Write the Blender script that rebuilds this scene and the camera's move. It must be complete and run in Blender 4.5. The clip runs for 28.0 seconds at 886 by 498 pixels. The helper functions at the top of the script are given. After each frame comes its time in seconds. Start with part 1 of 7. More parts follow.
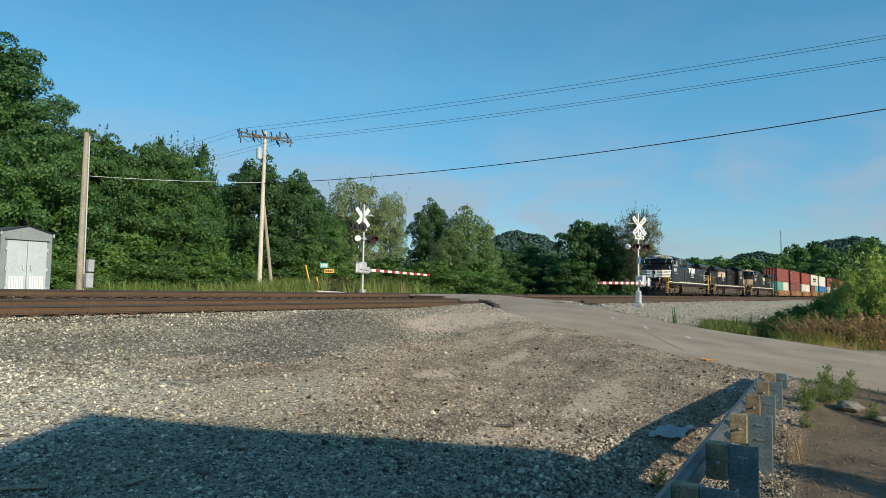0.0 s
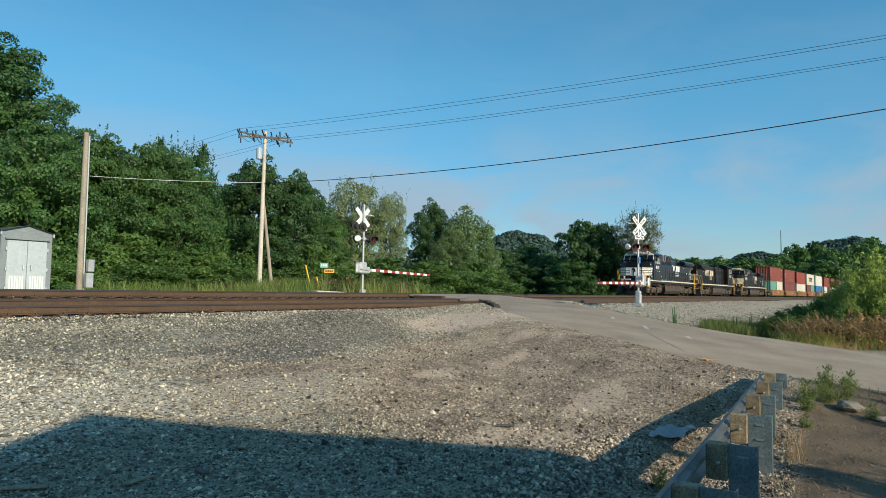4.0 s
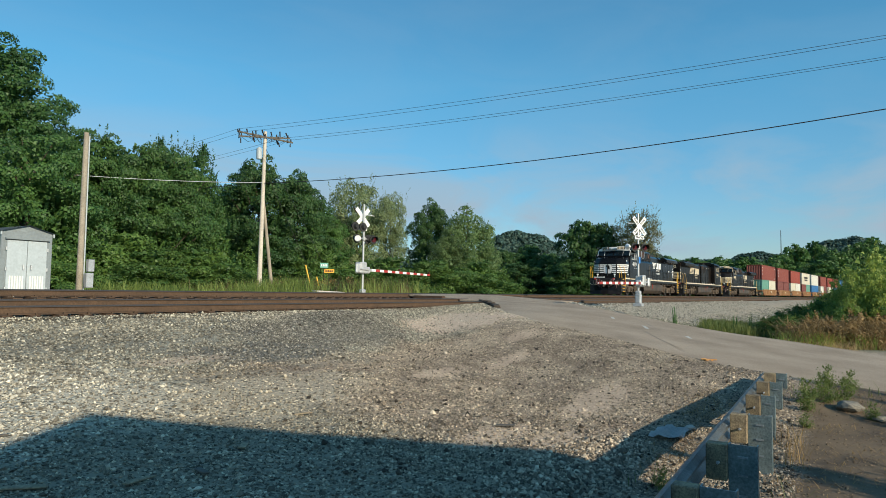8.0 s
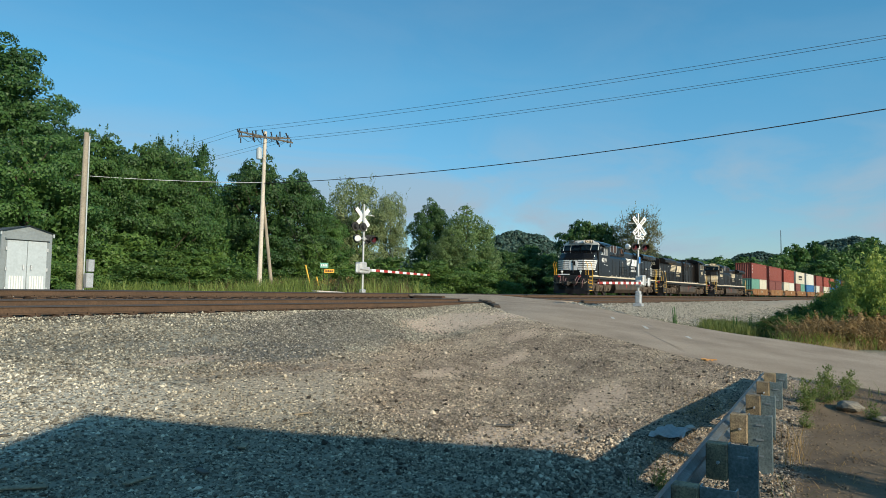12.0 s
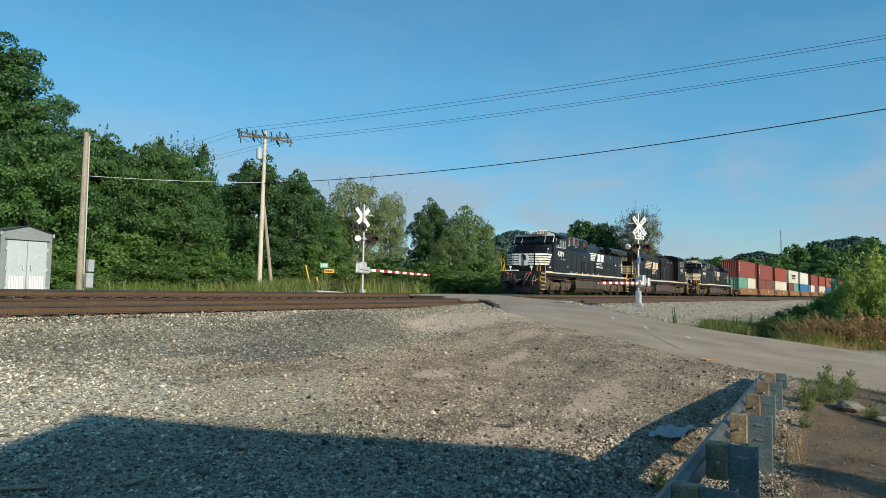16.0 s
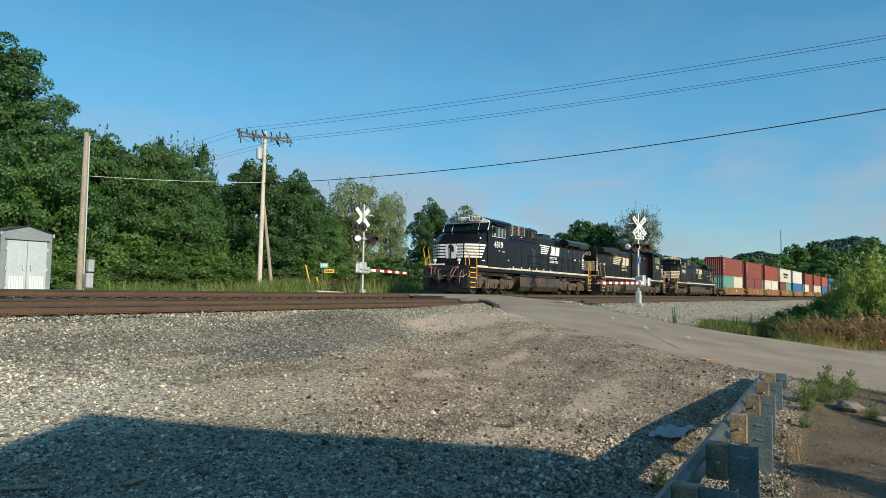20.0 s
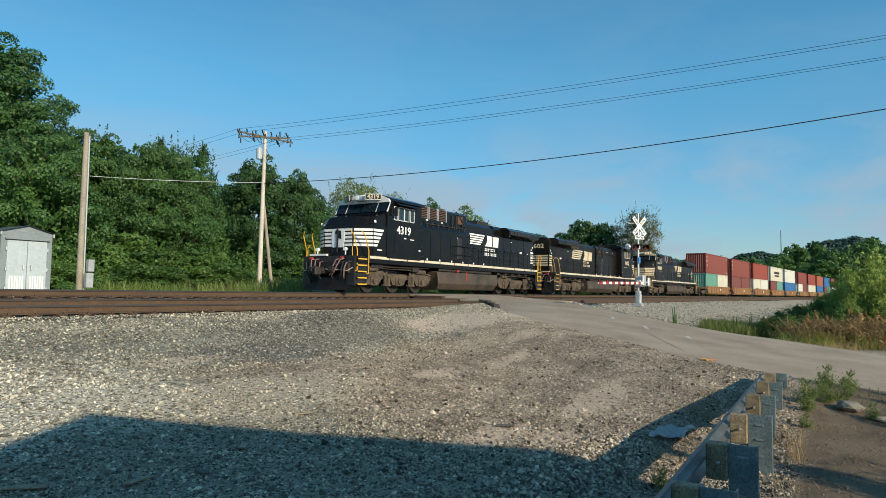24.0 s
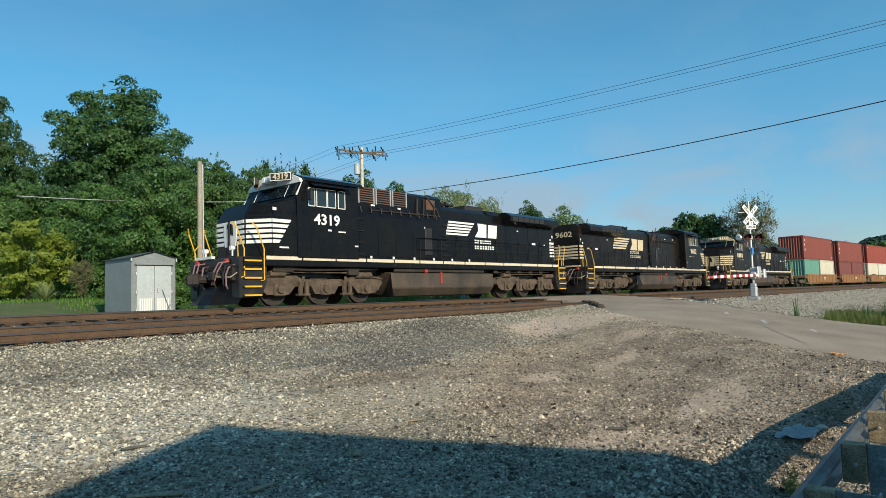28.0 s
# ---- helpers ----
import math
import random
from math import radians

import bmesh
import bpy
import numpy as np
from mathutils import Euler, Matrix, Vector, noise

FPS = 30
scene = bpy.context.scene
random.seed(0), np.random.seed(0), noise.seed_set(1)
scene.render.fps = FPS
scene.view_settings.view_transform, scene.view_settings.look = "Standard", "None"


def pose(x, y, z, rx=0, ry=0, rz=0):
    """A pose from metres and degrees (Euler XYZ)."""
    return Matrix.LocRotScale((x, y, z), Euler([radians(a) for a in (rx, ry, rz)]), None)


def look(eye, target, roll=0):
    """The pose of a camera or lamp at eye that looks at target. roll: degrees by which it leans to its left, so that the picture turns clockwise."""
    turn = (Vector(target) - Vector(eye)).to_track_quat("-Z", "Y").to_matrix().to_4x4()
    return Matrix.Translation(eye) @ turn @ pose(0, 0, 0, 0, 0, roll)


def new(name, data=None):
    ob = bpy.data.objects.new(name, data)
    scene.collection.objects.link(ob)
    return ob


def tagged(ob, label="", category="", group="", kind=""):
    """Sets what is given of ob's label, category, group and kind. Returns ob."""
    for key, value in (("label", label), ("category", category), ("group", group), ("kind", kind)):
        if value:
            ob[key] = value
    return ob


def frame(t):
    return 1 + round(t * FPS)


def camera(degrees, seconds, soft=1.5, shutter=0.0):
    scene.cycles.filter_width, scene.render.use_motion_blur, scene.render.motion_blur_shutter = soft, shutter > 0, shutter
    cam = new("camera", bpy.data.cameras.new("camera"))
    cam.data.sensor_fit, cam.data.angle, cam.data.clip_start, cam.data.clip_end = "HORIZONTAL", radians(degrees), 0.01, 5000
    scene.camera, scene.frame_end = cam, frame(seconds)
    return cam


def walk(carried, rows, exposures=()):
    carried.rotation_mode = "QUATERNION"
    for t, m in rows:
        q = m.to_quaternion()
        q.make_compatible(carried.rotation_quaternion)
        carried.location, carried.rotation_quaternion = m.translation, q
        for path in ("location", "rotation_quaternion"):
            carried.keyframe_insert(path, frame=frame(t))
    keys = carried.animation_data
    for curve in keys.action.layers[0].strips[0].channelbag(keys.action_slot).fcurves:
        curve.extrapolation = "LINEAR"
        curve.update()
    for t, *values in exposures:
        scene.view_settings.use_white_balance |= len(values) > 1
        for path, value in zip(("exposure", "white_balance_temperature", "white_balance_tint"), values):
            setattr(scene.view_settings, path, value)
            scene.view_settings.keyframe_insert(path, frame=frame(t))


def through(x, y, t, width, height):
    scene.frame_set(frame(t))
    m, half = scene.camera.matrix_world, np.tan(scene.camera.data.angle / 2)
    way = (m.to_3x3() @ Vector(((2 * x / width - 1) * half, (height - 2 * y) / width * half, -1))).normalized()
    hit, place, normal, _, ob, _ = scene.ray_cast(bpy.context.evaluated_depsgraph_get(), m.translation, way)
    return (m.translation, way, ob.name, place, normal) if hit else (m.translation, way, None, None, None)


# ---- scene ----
# World: x along the tracks (away from the viewer's right), y across them, z up from the far track's railheads.
EYE = (0.0, 0.0, 0.083)
cam = camera(67.4, 28.0, soft=0.85)


def sight(yaw, pitch, roll):
    """The camera's pose: yaw in degrees from +y towards +x, pitch up, roll to its left."""
    a, p = radians(yaw), radians(pitch)
    way = Vector((math.sin(a) * math.cos(p), math.cos(a) * math.cos(p), math.sin(p)))
    return look(EYE, Vector(EYE) + 10 * way, roll)


walk(cam, [
    (0.0, sight(58.22, 3.70, 0.80)), (12.0, sight(58.22, 3.70, 0.80)), (24.4, sight(58.22, 3.70, 0.80)),
    (24.6, sight(58.20, 3.75, 0.66)), (24.7, sight(58.15, 3.87, 0.36)), (24.8, sight(58.05, 4.20, -0.30)),
    (24.9, sight(57.85, 4.55, -1.50)), (25.0, sight(57.67, 4.67, -2.46)), (25.2, sight(57.60, 4.50, -3.25)),
    (25.5, sight(57.58, 4.39, -3.51)), (26.0, sight(57.76, 4.46, -3.36)), (26.5, sight(57.54, 4.35, -3.31)),
    (27.0, sight(57.27, 4.31, -3.15)), (27.1, sight(56.80, 4.33, -3.08)), (27.3, sight(55.45, 4.40, -2.88)),
    (27.5, sight(53.85, 4.47, -2.64)), (27.75, sight(51.90, 4.36, -2.30)), (28.0, sight(49.72, 4.21, -1.93)),
], exposures=[(0.0, 0.0), (28.0, 0.0)])

# ---- light ----
SUN_WAY = Vector((0.28, 0.893, -0.352)).normalized()
sun = new("sun", bpy.data.lights.new("sun", "SUN"))
sun.data.energy, sun.data.angle, sun.data.color = 5.0, radians(0.5), (1.0, 0.87, 0.66)
sun.matrix_world = look((0, -40, 60), Vector((0, -40, 60)) + SUN_WAY)
world = bpy.data.worlds.new("sky")
scene.world = world
world.use_nodes = True
wn, wl = world.node_tree.nodes, world.node_tree.links
sky = wn.new("ShaderNodeTexSky")
sky.sky_type, sky.sun_disc = "NISHITA", False
sky.sun_elevation, sky.sun_rotation = radians(20.6), math.atan2(-SUN_WAY.x, -SUN_WAY.y)
sky.altitude, sky.air_density, sky.dust_density, sky.ozone_density = 250, 1.0, 0.4, 2.0
back = wn["Background"]
back.inputs["Strength"].default_value = 0.13
# thin high cloud, drawn out sideways, thickest low down
coord, sep, flat = wn.new("ShaderNodeTexCoord"), wn.new("ShaderNodeSeparateXYZ"), wn.new("ShaderNodeMapping")
wl.new(coord.outputs["Generated"], sep.inputs[0])
wl.new(coord.outputs["Generated"], flat.inputs["Vector"])
flat.inputs["Rotation"].default_value, flat.inputs["Scale"].default_value = (0.0, 0.12, 0.55), (1.4, 3.2, 9.0)
cirrus = wn.new("ShaderNodeTexNoise")
cirrus.inputs["Scale"].default_value, cirrus.inputs["Detail"].default_value, cirrus.inputs["Roughness"].default_value, cirrus.inputs["Distortion"].default_value = 1.3, 7, 0.55, 0.6
wl.new(flat.outputs[0], cirrus.inputs["Vector"])
veil, low, both, tone, blue = (wn.new(k) for k in ("ShaderNodeMapRange", "ShaderNodeMapRange", "ShaderNodeMath", "ShaderNodeMix", "ShaderNodeMix"))
veil.inputs[1].default_value, veil.inputs[2].default_value, veil.inputs[3].default_value = 0.40, 0.61, 0.0
low.inputs[1].default_value, low.inputs[2].default_value, low.inputs[3].default_value, low.inputs[4].default_value = 0.12, 0.25, 0.95, 0.08
wl.new(cirrus.outputs["Fac"], veil.inputs[0])
wl.new(sep.outputs["Z"], low.inputs[0])
both.operation = "MULTIPLY"
wl.new(veil.outputs[0], both.inputs[0])
wl.new(low.outputs[0], both.inputs[1])
blue.data_type, blue.blend_type = "RGBA", "MULTIPLY"
blue.inputs[0].default_value = 1.0
grade, climb = wn.new("ShaderNodeMix"), wn.new("ShaderNodeMapRange")
grade.data_type = "RGBA"
grade.inputs[6].default_value, grade.inputs[7].default_value = (0.65, 0.70, 0.83, 1.0), (0.53, 1.14, 1.23, 1.0)
climb.inputs[1].default_value, climb.inputs[2].default_value = 0.0, 0.30
wl.new(sep.outputs["Z"], climb.inputs[0])
wl.new(climb.outputs[0], grade.inputs[0])
wl.new(grade.outputs[2], blue.inputs[7])
wl.new(sky.outputs[0], blue.inputs[6])
tone.data_type = "RGBA"
tone.inputs[7].default_value = (2.85, 3.75, 4.55, 1.0)
across, even, evened = wn.new("ShaderNodeVectorMath"), wn.new("ShaderNodeMapRange"), wn.new("ShaderNodeVectorMath")
across.operation, evened.operation = "DOT_PRODUCT", "SCALE"
across.inputs[1].default_value = (SUN_WAY.x, SUN_WAY.y, 0.0)
wl.new(coord.outputs["Generated"], across.inputs[0])
wl.new(across.outputs["Value"], even.inputs[0])
even.inputs[1].default_value, even.inputs[2].default_value, even.inputs[3].default_value, even.inputs[4].default_value = 0.35, 0.95, 1.04, 0.84
wl.new(blue.outputs[2], evened.inputs[0])
wl.new(even.outputs[0], evened.inputs["Scale"])
wl.new(evened.outputs[0], tone.inputs[6])
wl.new(both.outputs[0], tone.inputs[0])
wl.new(tone.outputs[2], back.inputs[0])


# ---- materials ----
def rgb(c):
    return (*c, 1.0) if len(c) == 3 else tuple(c)


def mat(name, base, rough=0.7, metal=0.0, vary=0.25, scale=3.0, bump=0.2, fine=40.0, tint=None, rand=0.0, coat=0.0, island=0.0, spec=0.5):
    """A surface with a coarse stain, a fine grain and relief. tint: the colour of the stains; rand, island: how much pieces differ."""
    m = bpy.data.materials.new(name)
    m.use_nodes = True
    n, l = m.node_tree.nodes, m.node_tree.links
    bsdf = n["Principled BSDF"]
    bsdf.inputs["Roughness"].default_value, bsdf.inputs["Metallic"].default_value = rough, metal
    bsdf.inputs["Coat Weight"].default_value, bsdf.inputs["Specular IOR Level"].default_value = coat, spec
    tex = n.new("ShaderNodeTexCoord")
    big, small = n.new("ShaderNodeTexNoise"), n.new("ShaderNodeTexNoise")
    big.inputs["Scale"].default_value, big.inputs["Detail"].default_value = scale, 6
    small.inputs["Scale"].default_value, small.inputs["Detail"].default_value = fine, 4
    for t in (big, small):
        l.new(tex.outputs["Object"], t.inputs["Vector"])
    ramp = n.new("ShaderNodeMapRange")
    ramp.inputs[1].default_value, ramp.inputs[2].default_value = 0.35, 0.68
    l.new(big.outputs["Fac"], ramp.inputs[0])
    mix = n.new("ShaderNodeMix")
    mix.data_type = "RGBA"
    dark = tint if tint else tuple(c * (1 - vary) for c in base)
    mix.inputs[6].default_value, mix.inputs[7].default_value = rgb(base), rgb(dark)
    l.new(ramp.outputs[0], mix.inputs[0])
    val = n.new("ShaderNodeMapRange")
    val.inputs[1].default_value, val.inputs[2].default_value = 0.3, 0.7
    val.inputs[3].default_value, val.inputs[4].default_value = 1 - vary, 1 + vary
    l.new(small.outputs["Fac"], val.inputs[0])
    mul = n.new("ShaderNodeVectorMath")
    mul.operation = "SCALE"
    l.new(mix.outputs[2], mul.inputs[0])
    l.new(val.outputs[0], mul.inputs["Scale"])
    out = mul.outputs[0]
    if rand or island:
        src = n.new("ShaderNodeObjectInfo").outputs["Random"] if rand else n.new("ShaderNodeNewGeometry").outputs["Random Per Island"]
        r = n.new("ShaderNodeMapRange")
        amount = rand or island
        r.inputs[3].default_value, r.inputs[4].default_value = 1 - amount, 1 + amount
        l.new(src, r.inputs[0])
        mul2 = n.new("ShaderNodeVectorMath")
        mul2.operation = "SCALE"
        l.new(out, mul2.inputs[0])
        l.new(r.outputs[0], mul2.inputs["Scale"])
        out = mul2.outputs[0]
    l.new(out, bsdf.inputs["Base Color"])
    if bump:
        b = n.new("ShaderNodeBump")
        b.inputs["Strength"].default_value, b.inputs["Distance"].default_value = bump, 0.02
        l.new(small.outputs["Fac"], b.inputs["Height"])
        l.new(b.outputs[0], bsdf.inputs["Normal"])
    return m


# bare pale dirt, dark heaps of spare ballast, and the pale stones by the viewer: centre and half sizes
PALE = [(18.0, 10.45, 2.8, 1.5), (7.5, 9.92, 0.9, 0.25), (11.6, 7.25, 0.9, 0.28), (13.9, 6.8, 1.1, 0.22), (11.9, 4.05, 1.4, 0.4), (8.5, 4.35, 0.9, 0.3), (8.9, 3.6, 0.8, 0.25), (16.5, 7.6, 0.9, 0.3)]
HEAPS = [(12.6, 11.3, 2.7, 1.5), (9.6, 10.0, 1.9, 0.7)]
LEFT_PALE = (3.7, 8.9, 2.6, 1.7)


def ground_mat(stones=False):
    """Stony ground: packed dirt with pebbles of two sizes; grey ballast by the tracks, grass beyond them, brown earth on the verge."""
    m = bpy.data.materials.new("mixed_stone" if stones else "stony_ground")
    m.use_nodes = True
    n, l = m.node_tree.nodes, m.node_tree.links
    bsdf = n["Principled BSDF"]
    bsdf.inputs["Roughness"].default_value = 0.95
    tex, sep = n.new("ShaderNodeTexCoord"), n.new("ShaderNodeSeparateXYZ")
    l.new(tex.outputs["Object"], sep.inputs[0])

    def noise_of(scale, detail=5):
        t = n.new("ShaderNodeTexNoise")
        t.inputs["Scale"].default_value, t.inputs["Detail"].default_value = scale, detail
        l.new(tex.outputs["Object"], t.inputs["Vector"])
        return t.outputs["Fac"]

    def span(src, a, b, lo=0.0, hi=1.0):
        t = n.new("ShaderNodeMapRange")
        for i, v in enumerate((a, b, lo, hi)):
            t.inputs[i + 1].default_value = v
        l.new(src, t.inputs[0])
        return t.outputs[0]

    def calc(op, a, b):
        t = n.new("ShaderNodeMath")
        t.operation = op
        for i, v in enumerate((a, b)):
            if isinstance(v, (int, float)):
                t.inputs[i].default_value = v
            else:
                l.new(v, t.inputs[i])
        return t.outputs[0]

    def blend(f, a, b):
        t = n.new("ShaderNodeMix")
        t.data_type = "RGBA"
        l.new(f, t.inputs[0])
        for i, v in ((6, a), (7, b)):
            if isinstance(v, tuple):
                t.inputs[i].default_value = rgb(v)
            else:
                l.new(v, t.inputs[i])
        return t.outputs[2]

    def cells(scale):
        t = n.new("ShaderNodeTexVoronoi")
        t.inputs["Scale"].default_value = scale
        l.new(tex.outputs["Object"], t.inputs["Vector"])
        c = n.new("ShaderNodeSeparateColor")
        l.new(t.outputs["Color"], c.inputs[0])
        return t.outputs["Distance"], c.outputs[0], c.outputs[1]
    big, mid = noise_of(0.22, 4), noise_of(1.1, 6)

    def spot(cx, cy, rx, ry):
        dx = calc("DIVIDE", calc("SUBTRACT", sep.outputs["X"], cx), rx)
        dy = calc("DIVIDE", calc("SUBTRACT", sep.outputs["Y"], cy), ry)
        d = calc("ADD", calc("MULTIPLY", dx, dx), calc("MULTIPLY", dy, dy))
        return span(calc("ADD", d, calc("MULTIPLY", ragged, 0.5)), 1.35, 0.6)
    ragged = calc("ADD", span(noise_of(1.3, 6), 0.3, 0.7, -0.9, 0.9), span(noise_of(6.0, 4), 0.3, 0.7, -0.5, 0.5))
    base = blend(span(mid, 0.38, 0.62), (0.40, 0.318, 0.228), (0.235, 0.18, 0.128))
    base = blend(span(calc("ADD", sep.outputs["X"], span(big, 0.3, 0.7, -2.5, 2.5)), 9.0, 6.0), base, (0.265, 0.232, 0.168))
    y = calc("ADD", sep.outputs["Y"], span(noise_of(0.5), 0.3, 0.7, -1.2, 1.2))
    ballast = span(y, 8.8, 10.2)
    base = blend(ballast, base, blend(span(mid, 0.4, 0.62), (0.265, 0.25, 0.195), (0.185, 0.177, 0.142)))
    base = blend(calc("MULTIPLY", spot(*LEFT_PALE), 0.8), base, (0.50, 0.465, 0.375))
    base = blend(calc("MULTIPLY", spot(7.2, 7.7, 2.8, 0.9), 0.6), base, (0.46, 0.395, 0.29))
    base = blend(calc("MULTIPLY", spot(20.0, 10.3, 3.6, 2.2), 0.65), base, (0.48, 0.41, 0.315))
    for k in HEAPS:
        base = blend(calc("MULTIPLY", spot(*k), 0.92), base, (0.135, 0.132, 0.115))
    base = blend(calc("MULTIPLY", span(y, 12.1, 12.9), 0.7), base, (0.37, 0.335, 0.25))
    if stones:
        lift = n.new("ShaderNodeNewGeometry").outputs["Random Per Island"]
        f = calc("ADD", calc("ADD", 0.30, calc("MULTIPLY", calc("POWER", lift, 1.7), 1.5)), calc("MULTIPLY", calc("GREATER_THAN", lift, 0.94), 0.3))
        grey = blend(span(noise_of(70, 3), 0.35, 0.65), (0.42, 0.385, 0.315), (0.275, 0.24, 0.185))
        half = n.new("ShaderNodeMix")
        half.data_type = "RGBA"
        half.inputs[0].default_value = 0.35
        l.new(base, half.inputs[6])
        l.new(grey, half.inputs[7])
        sc = n.new("ShaderNodeVectorMath")
        sc.operation = "SCALE"
        l.new(half.outputs[2], sc.inputs[0])
        l.new(f, sc.inputs["Scale"])
        l.new(sc.outputs[0], bsdf.inputs["Base Color"])
        return m
    for i, k in enumerate(PALE):
        base = blend(calc("MULTIPLY", spot(*k), 0.95 if i == 0 else 0.5), base, (0.60, 0.455, 0.335))
    dist, shade, chance = cells(15.0)
    dist2, shade2, chance2 = cells(27.0)
    bare = None
    for k in PALE:
        bare = spot(*k) if bare is None else calc("MAXIMUM", bare, spot(*k))
    keep = span(bare, 0.0, 1.0, 1.0, 0.3)
    on2 = calc("MULTIPLY", calc("MULTIPLY", calc("GREATER_THAN", chance2, 0.15), span(dist2, 0.5, 0.35)), keep)
    on1 = calc("MULTIPLY", calc("MULTIPLY", calc("GREATER_THAN", chance, 0.5), span(dist, 0.5, 0.36)), keep)

    def tinted(src, f):
        t = n.new("ShaderNodeVectorMath")
        t.operation = "SCALE"
        l.new(src, t.inputs[0])
        l.new(f, t.inputs["Scale"])
        return t.outputs[0]
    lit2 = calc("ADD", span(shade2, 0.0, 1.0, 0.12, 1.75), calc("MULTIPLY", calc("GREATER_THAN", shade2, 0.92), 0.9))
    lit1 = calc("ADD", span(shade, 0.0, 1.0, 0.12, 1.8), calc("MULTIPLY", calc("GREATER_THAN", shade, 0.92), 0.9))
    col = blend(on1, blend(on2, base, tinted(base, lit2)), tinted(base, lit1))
    verge = calc("MULTIPLY", span(calc("ADD", sep.outputs["Y"], span(mid, 0.3, 0.7, -0.3, 0.3)), 0.95, 0.6), span(sep.outputs["X"], 17.5, 16.5))
    col = blend(calc("MULTIPLY", verge, 0.97), col, blend(span(mid, 0.4, 0.6), (0.165, 0.115, 0.068), (0.085, 0.06, 0.037)))
    between = calc("MULTIPLY", span(sep.outputs["Y"], 13.1, 13.4), span(sep.outputs["Y"], 20.9, 20.5))
    col = blend(calc("MULTIPLY", between, 0.9), col, (0.085, 0.05, 0.032))
    green = span(y, 22.8, 23.6)
    col = blend(green, col, blend(span(mid, 0.4, 0.62), (0.075, 0.13, 0.03), (0.12, 0.135, 0.05)))
    bank = calc("MULTIPLY", span(sep.outputs["X"], 31.0, 33.0), span(sep.outputs["Y"], 13.3, 13.0))
    col = blend(calc("MULTIPLY", bank, 0.6), col, (0.40, 0.36, 0.29))
    right = calc("MULTIPLY", span(sep.outputs["X"], 32.0, 34.0), span(calc("ADD", y, calc("MULTIPLY", sep.outputs["X"], 0.02)), 9.8, 8.8))
    col = blend(right, col, (0.11, 0.115, 0.045))
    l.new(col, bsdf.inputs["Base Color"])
    height = calc("ADD", calc("MULTIPLY", on1, calc("SUBTRACT", 0.6, dist)), calc("MULTIPLY", on2, calc("MULTIPLY", calc("SUBTRACT", 0.6, dist2), 0.45)))
    height = calc("ADD", calc("MULTIPLY", height, calc("SUBTRACT", 1.0, calc("MULTIPLY", verge, 0.9))), calc("MULTIPLY", mid, 0.4))
    b = n.new("ShaderNodeBump")
    b.inputs["Strength"].default_value, b.inputs["Distance"].default_value = 1.0, 0.07
    l.new(height, b.inputs["Height"])
    l.new(b.outputs[0], bsdf.inputs["Normal"])
    return m


M_GRAVEL = ground_mat()
M_STONE = ground_mat(True)
M_ASPHALT = mat("asphalt", (0.385, 0.305, 0.225), 0.9, scale=0.6, fine=45, vary=0.32, bump=0.5, tint=(0.275, 0.212, 0.153))
M_TAR = mat("tar_seam", (0.19, 0.16, 0.125), 0.7, vary=0.3, bump=0.1)
M_PILOT = mat("scuffed_black_steel", (0.010, 0.010, 0.012), 0.42, scale=2.5, fine=20, vary=0.4, tint=(0.026, 0.022, 0.019))
M_RAIL = mat("rusty_rail_side", (0.098, 0.058, 0.033), 0.85, scale=2, fine=25, vary=0.25)
# worn rail head coloured dark for the trees its steel would mirror
M_RAILTOP = mat("dark_reflection_rail_head", (0.05, 0.05, 0.055), 0.5, 0.3, vary=0.1, bump=0.0)
M_TIE = mat("creosoted_wood", (0.105, 0.062, 0.037), 0.9, scale=3, fine=30, vary=0.4, rand=0.4)
M_BLACK = mat("black_locomotive_paint", (0.0045, 0.0052, 0.0068), 0.2, vary=0.25, scale=1.2, fine=8, bump=0.02, tint=(0.009, 0.008, 0.007), spec=0.22)
M_GRIME = mat("grimy_truck_steel", (0.115, 0.082, 0.055), 0.85, scale=3.5, fine=25, vary=0.4, tint=(0.045, 0.034, 0.026))
M_TANK = mat("grimy_black_tank", (0.035, 0.031, 0.027), 0.6, scale=1.2, fine=15, vary=0.35, tint=(0.09, 0.065, 0.045))
M_WHITE = mat("white_paint", (0.80, 0.79, 0.76), 0.5, scale=2, fine=20, vary=0.08, bump=0.03)
M_CREAM = mat("aged_white_paint", (0.62, 0.52, 0.36), 0.6, scale=2, fine=20, vary=0.15, bump=0.03)
M_YELLOW = mat("yellow_handrail_paint", (0.75, 0.42, 0.03), 0.5, vary=0.12, bump=0.0)
M_RED = mat("red_paint", (0.42, 0.035, 0.025), 0.5, vary=0.15, bump=0.0)
M_GALV = mat("galvanised_steel", (0.48, 0.50, 0.52), 0.5, 0.4, scale=4, fine=30, vary=0.2, bump=0.05)
M_WOOD = mat("weathered_wood", (0.33, 0.26, 0.17), 0.9, scale=6, fine=30, vary=0.3)
M_POLEPALE = mat("bleached_pole_wood", (0.60, 0.54, 0.45), 0.9, scale=1.5, fine=25, vary=0.2)
M_POLE = mat("grey_pole_wood", (0.37, 0.32, 0.25), 0.9, scale=1.5, fine=25, vary=0.25)
M_BARK = mat("bark", (0.10, 0.075, 0.055), 0.95, scale=3, fine=15, vary=0.3)
M_DARK = mat("dark_rubber_black", (0.02, 0.02, 0.02), 0.7, vary=0.1, bump=0.0)


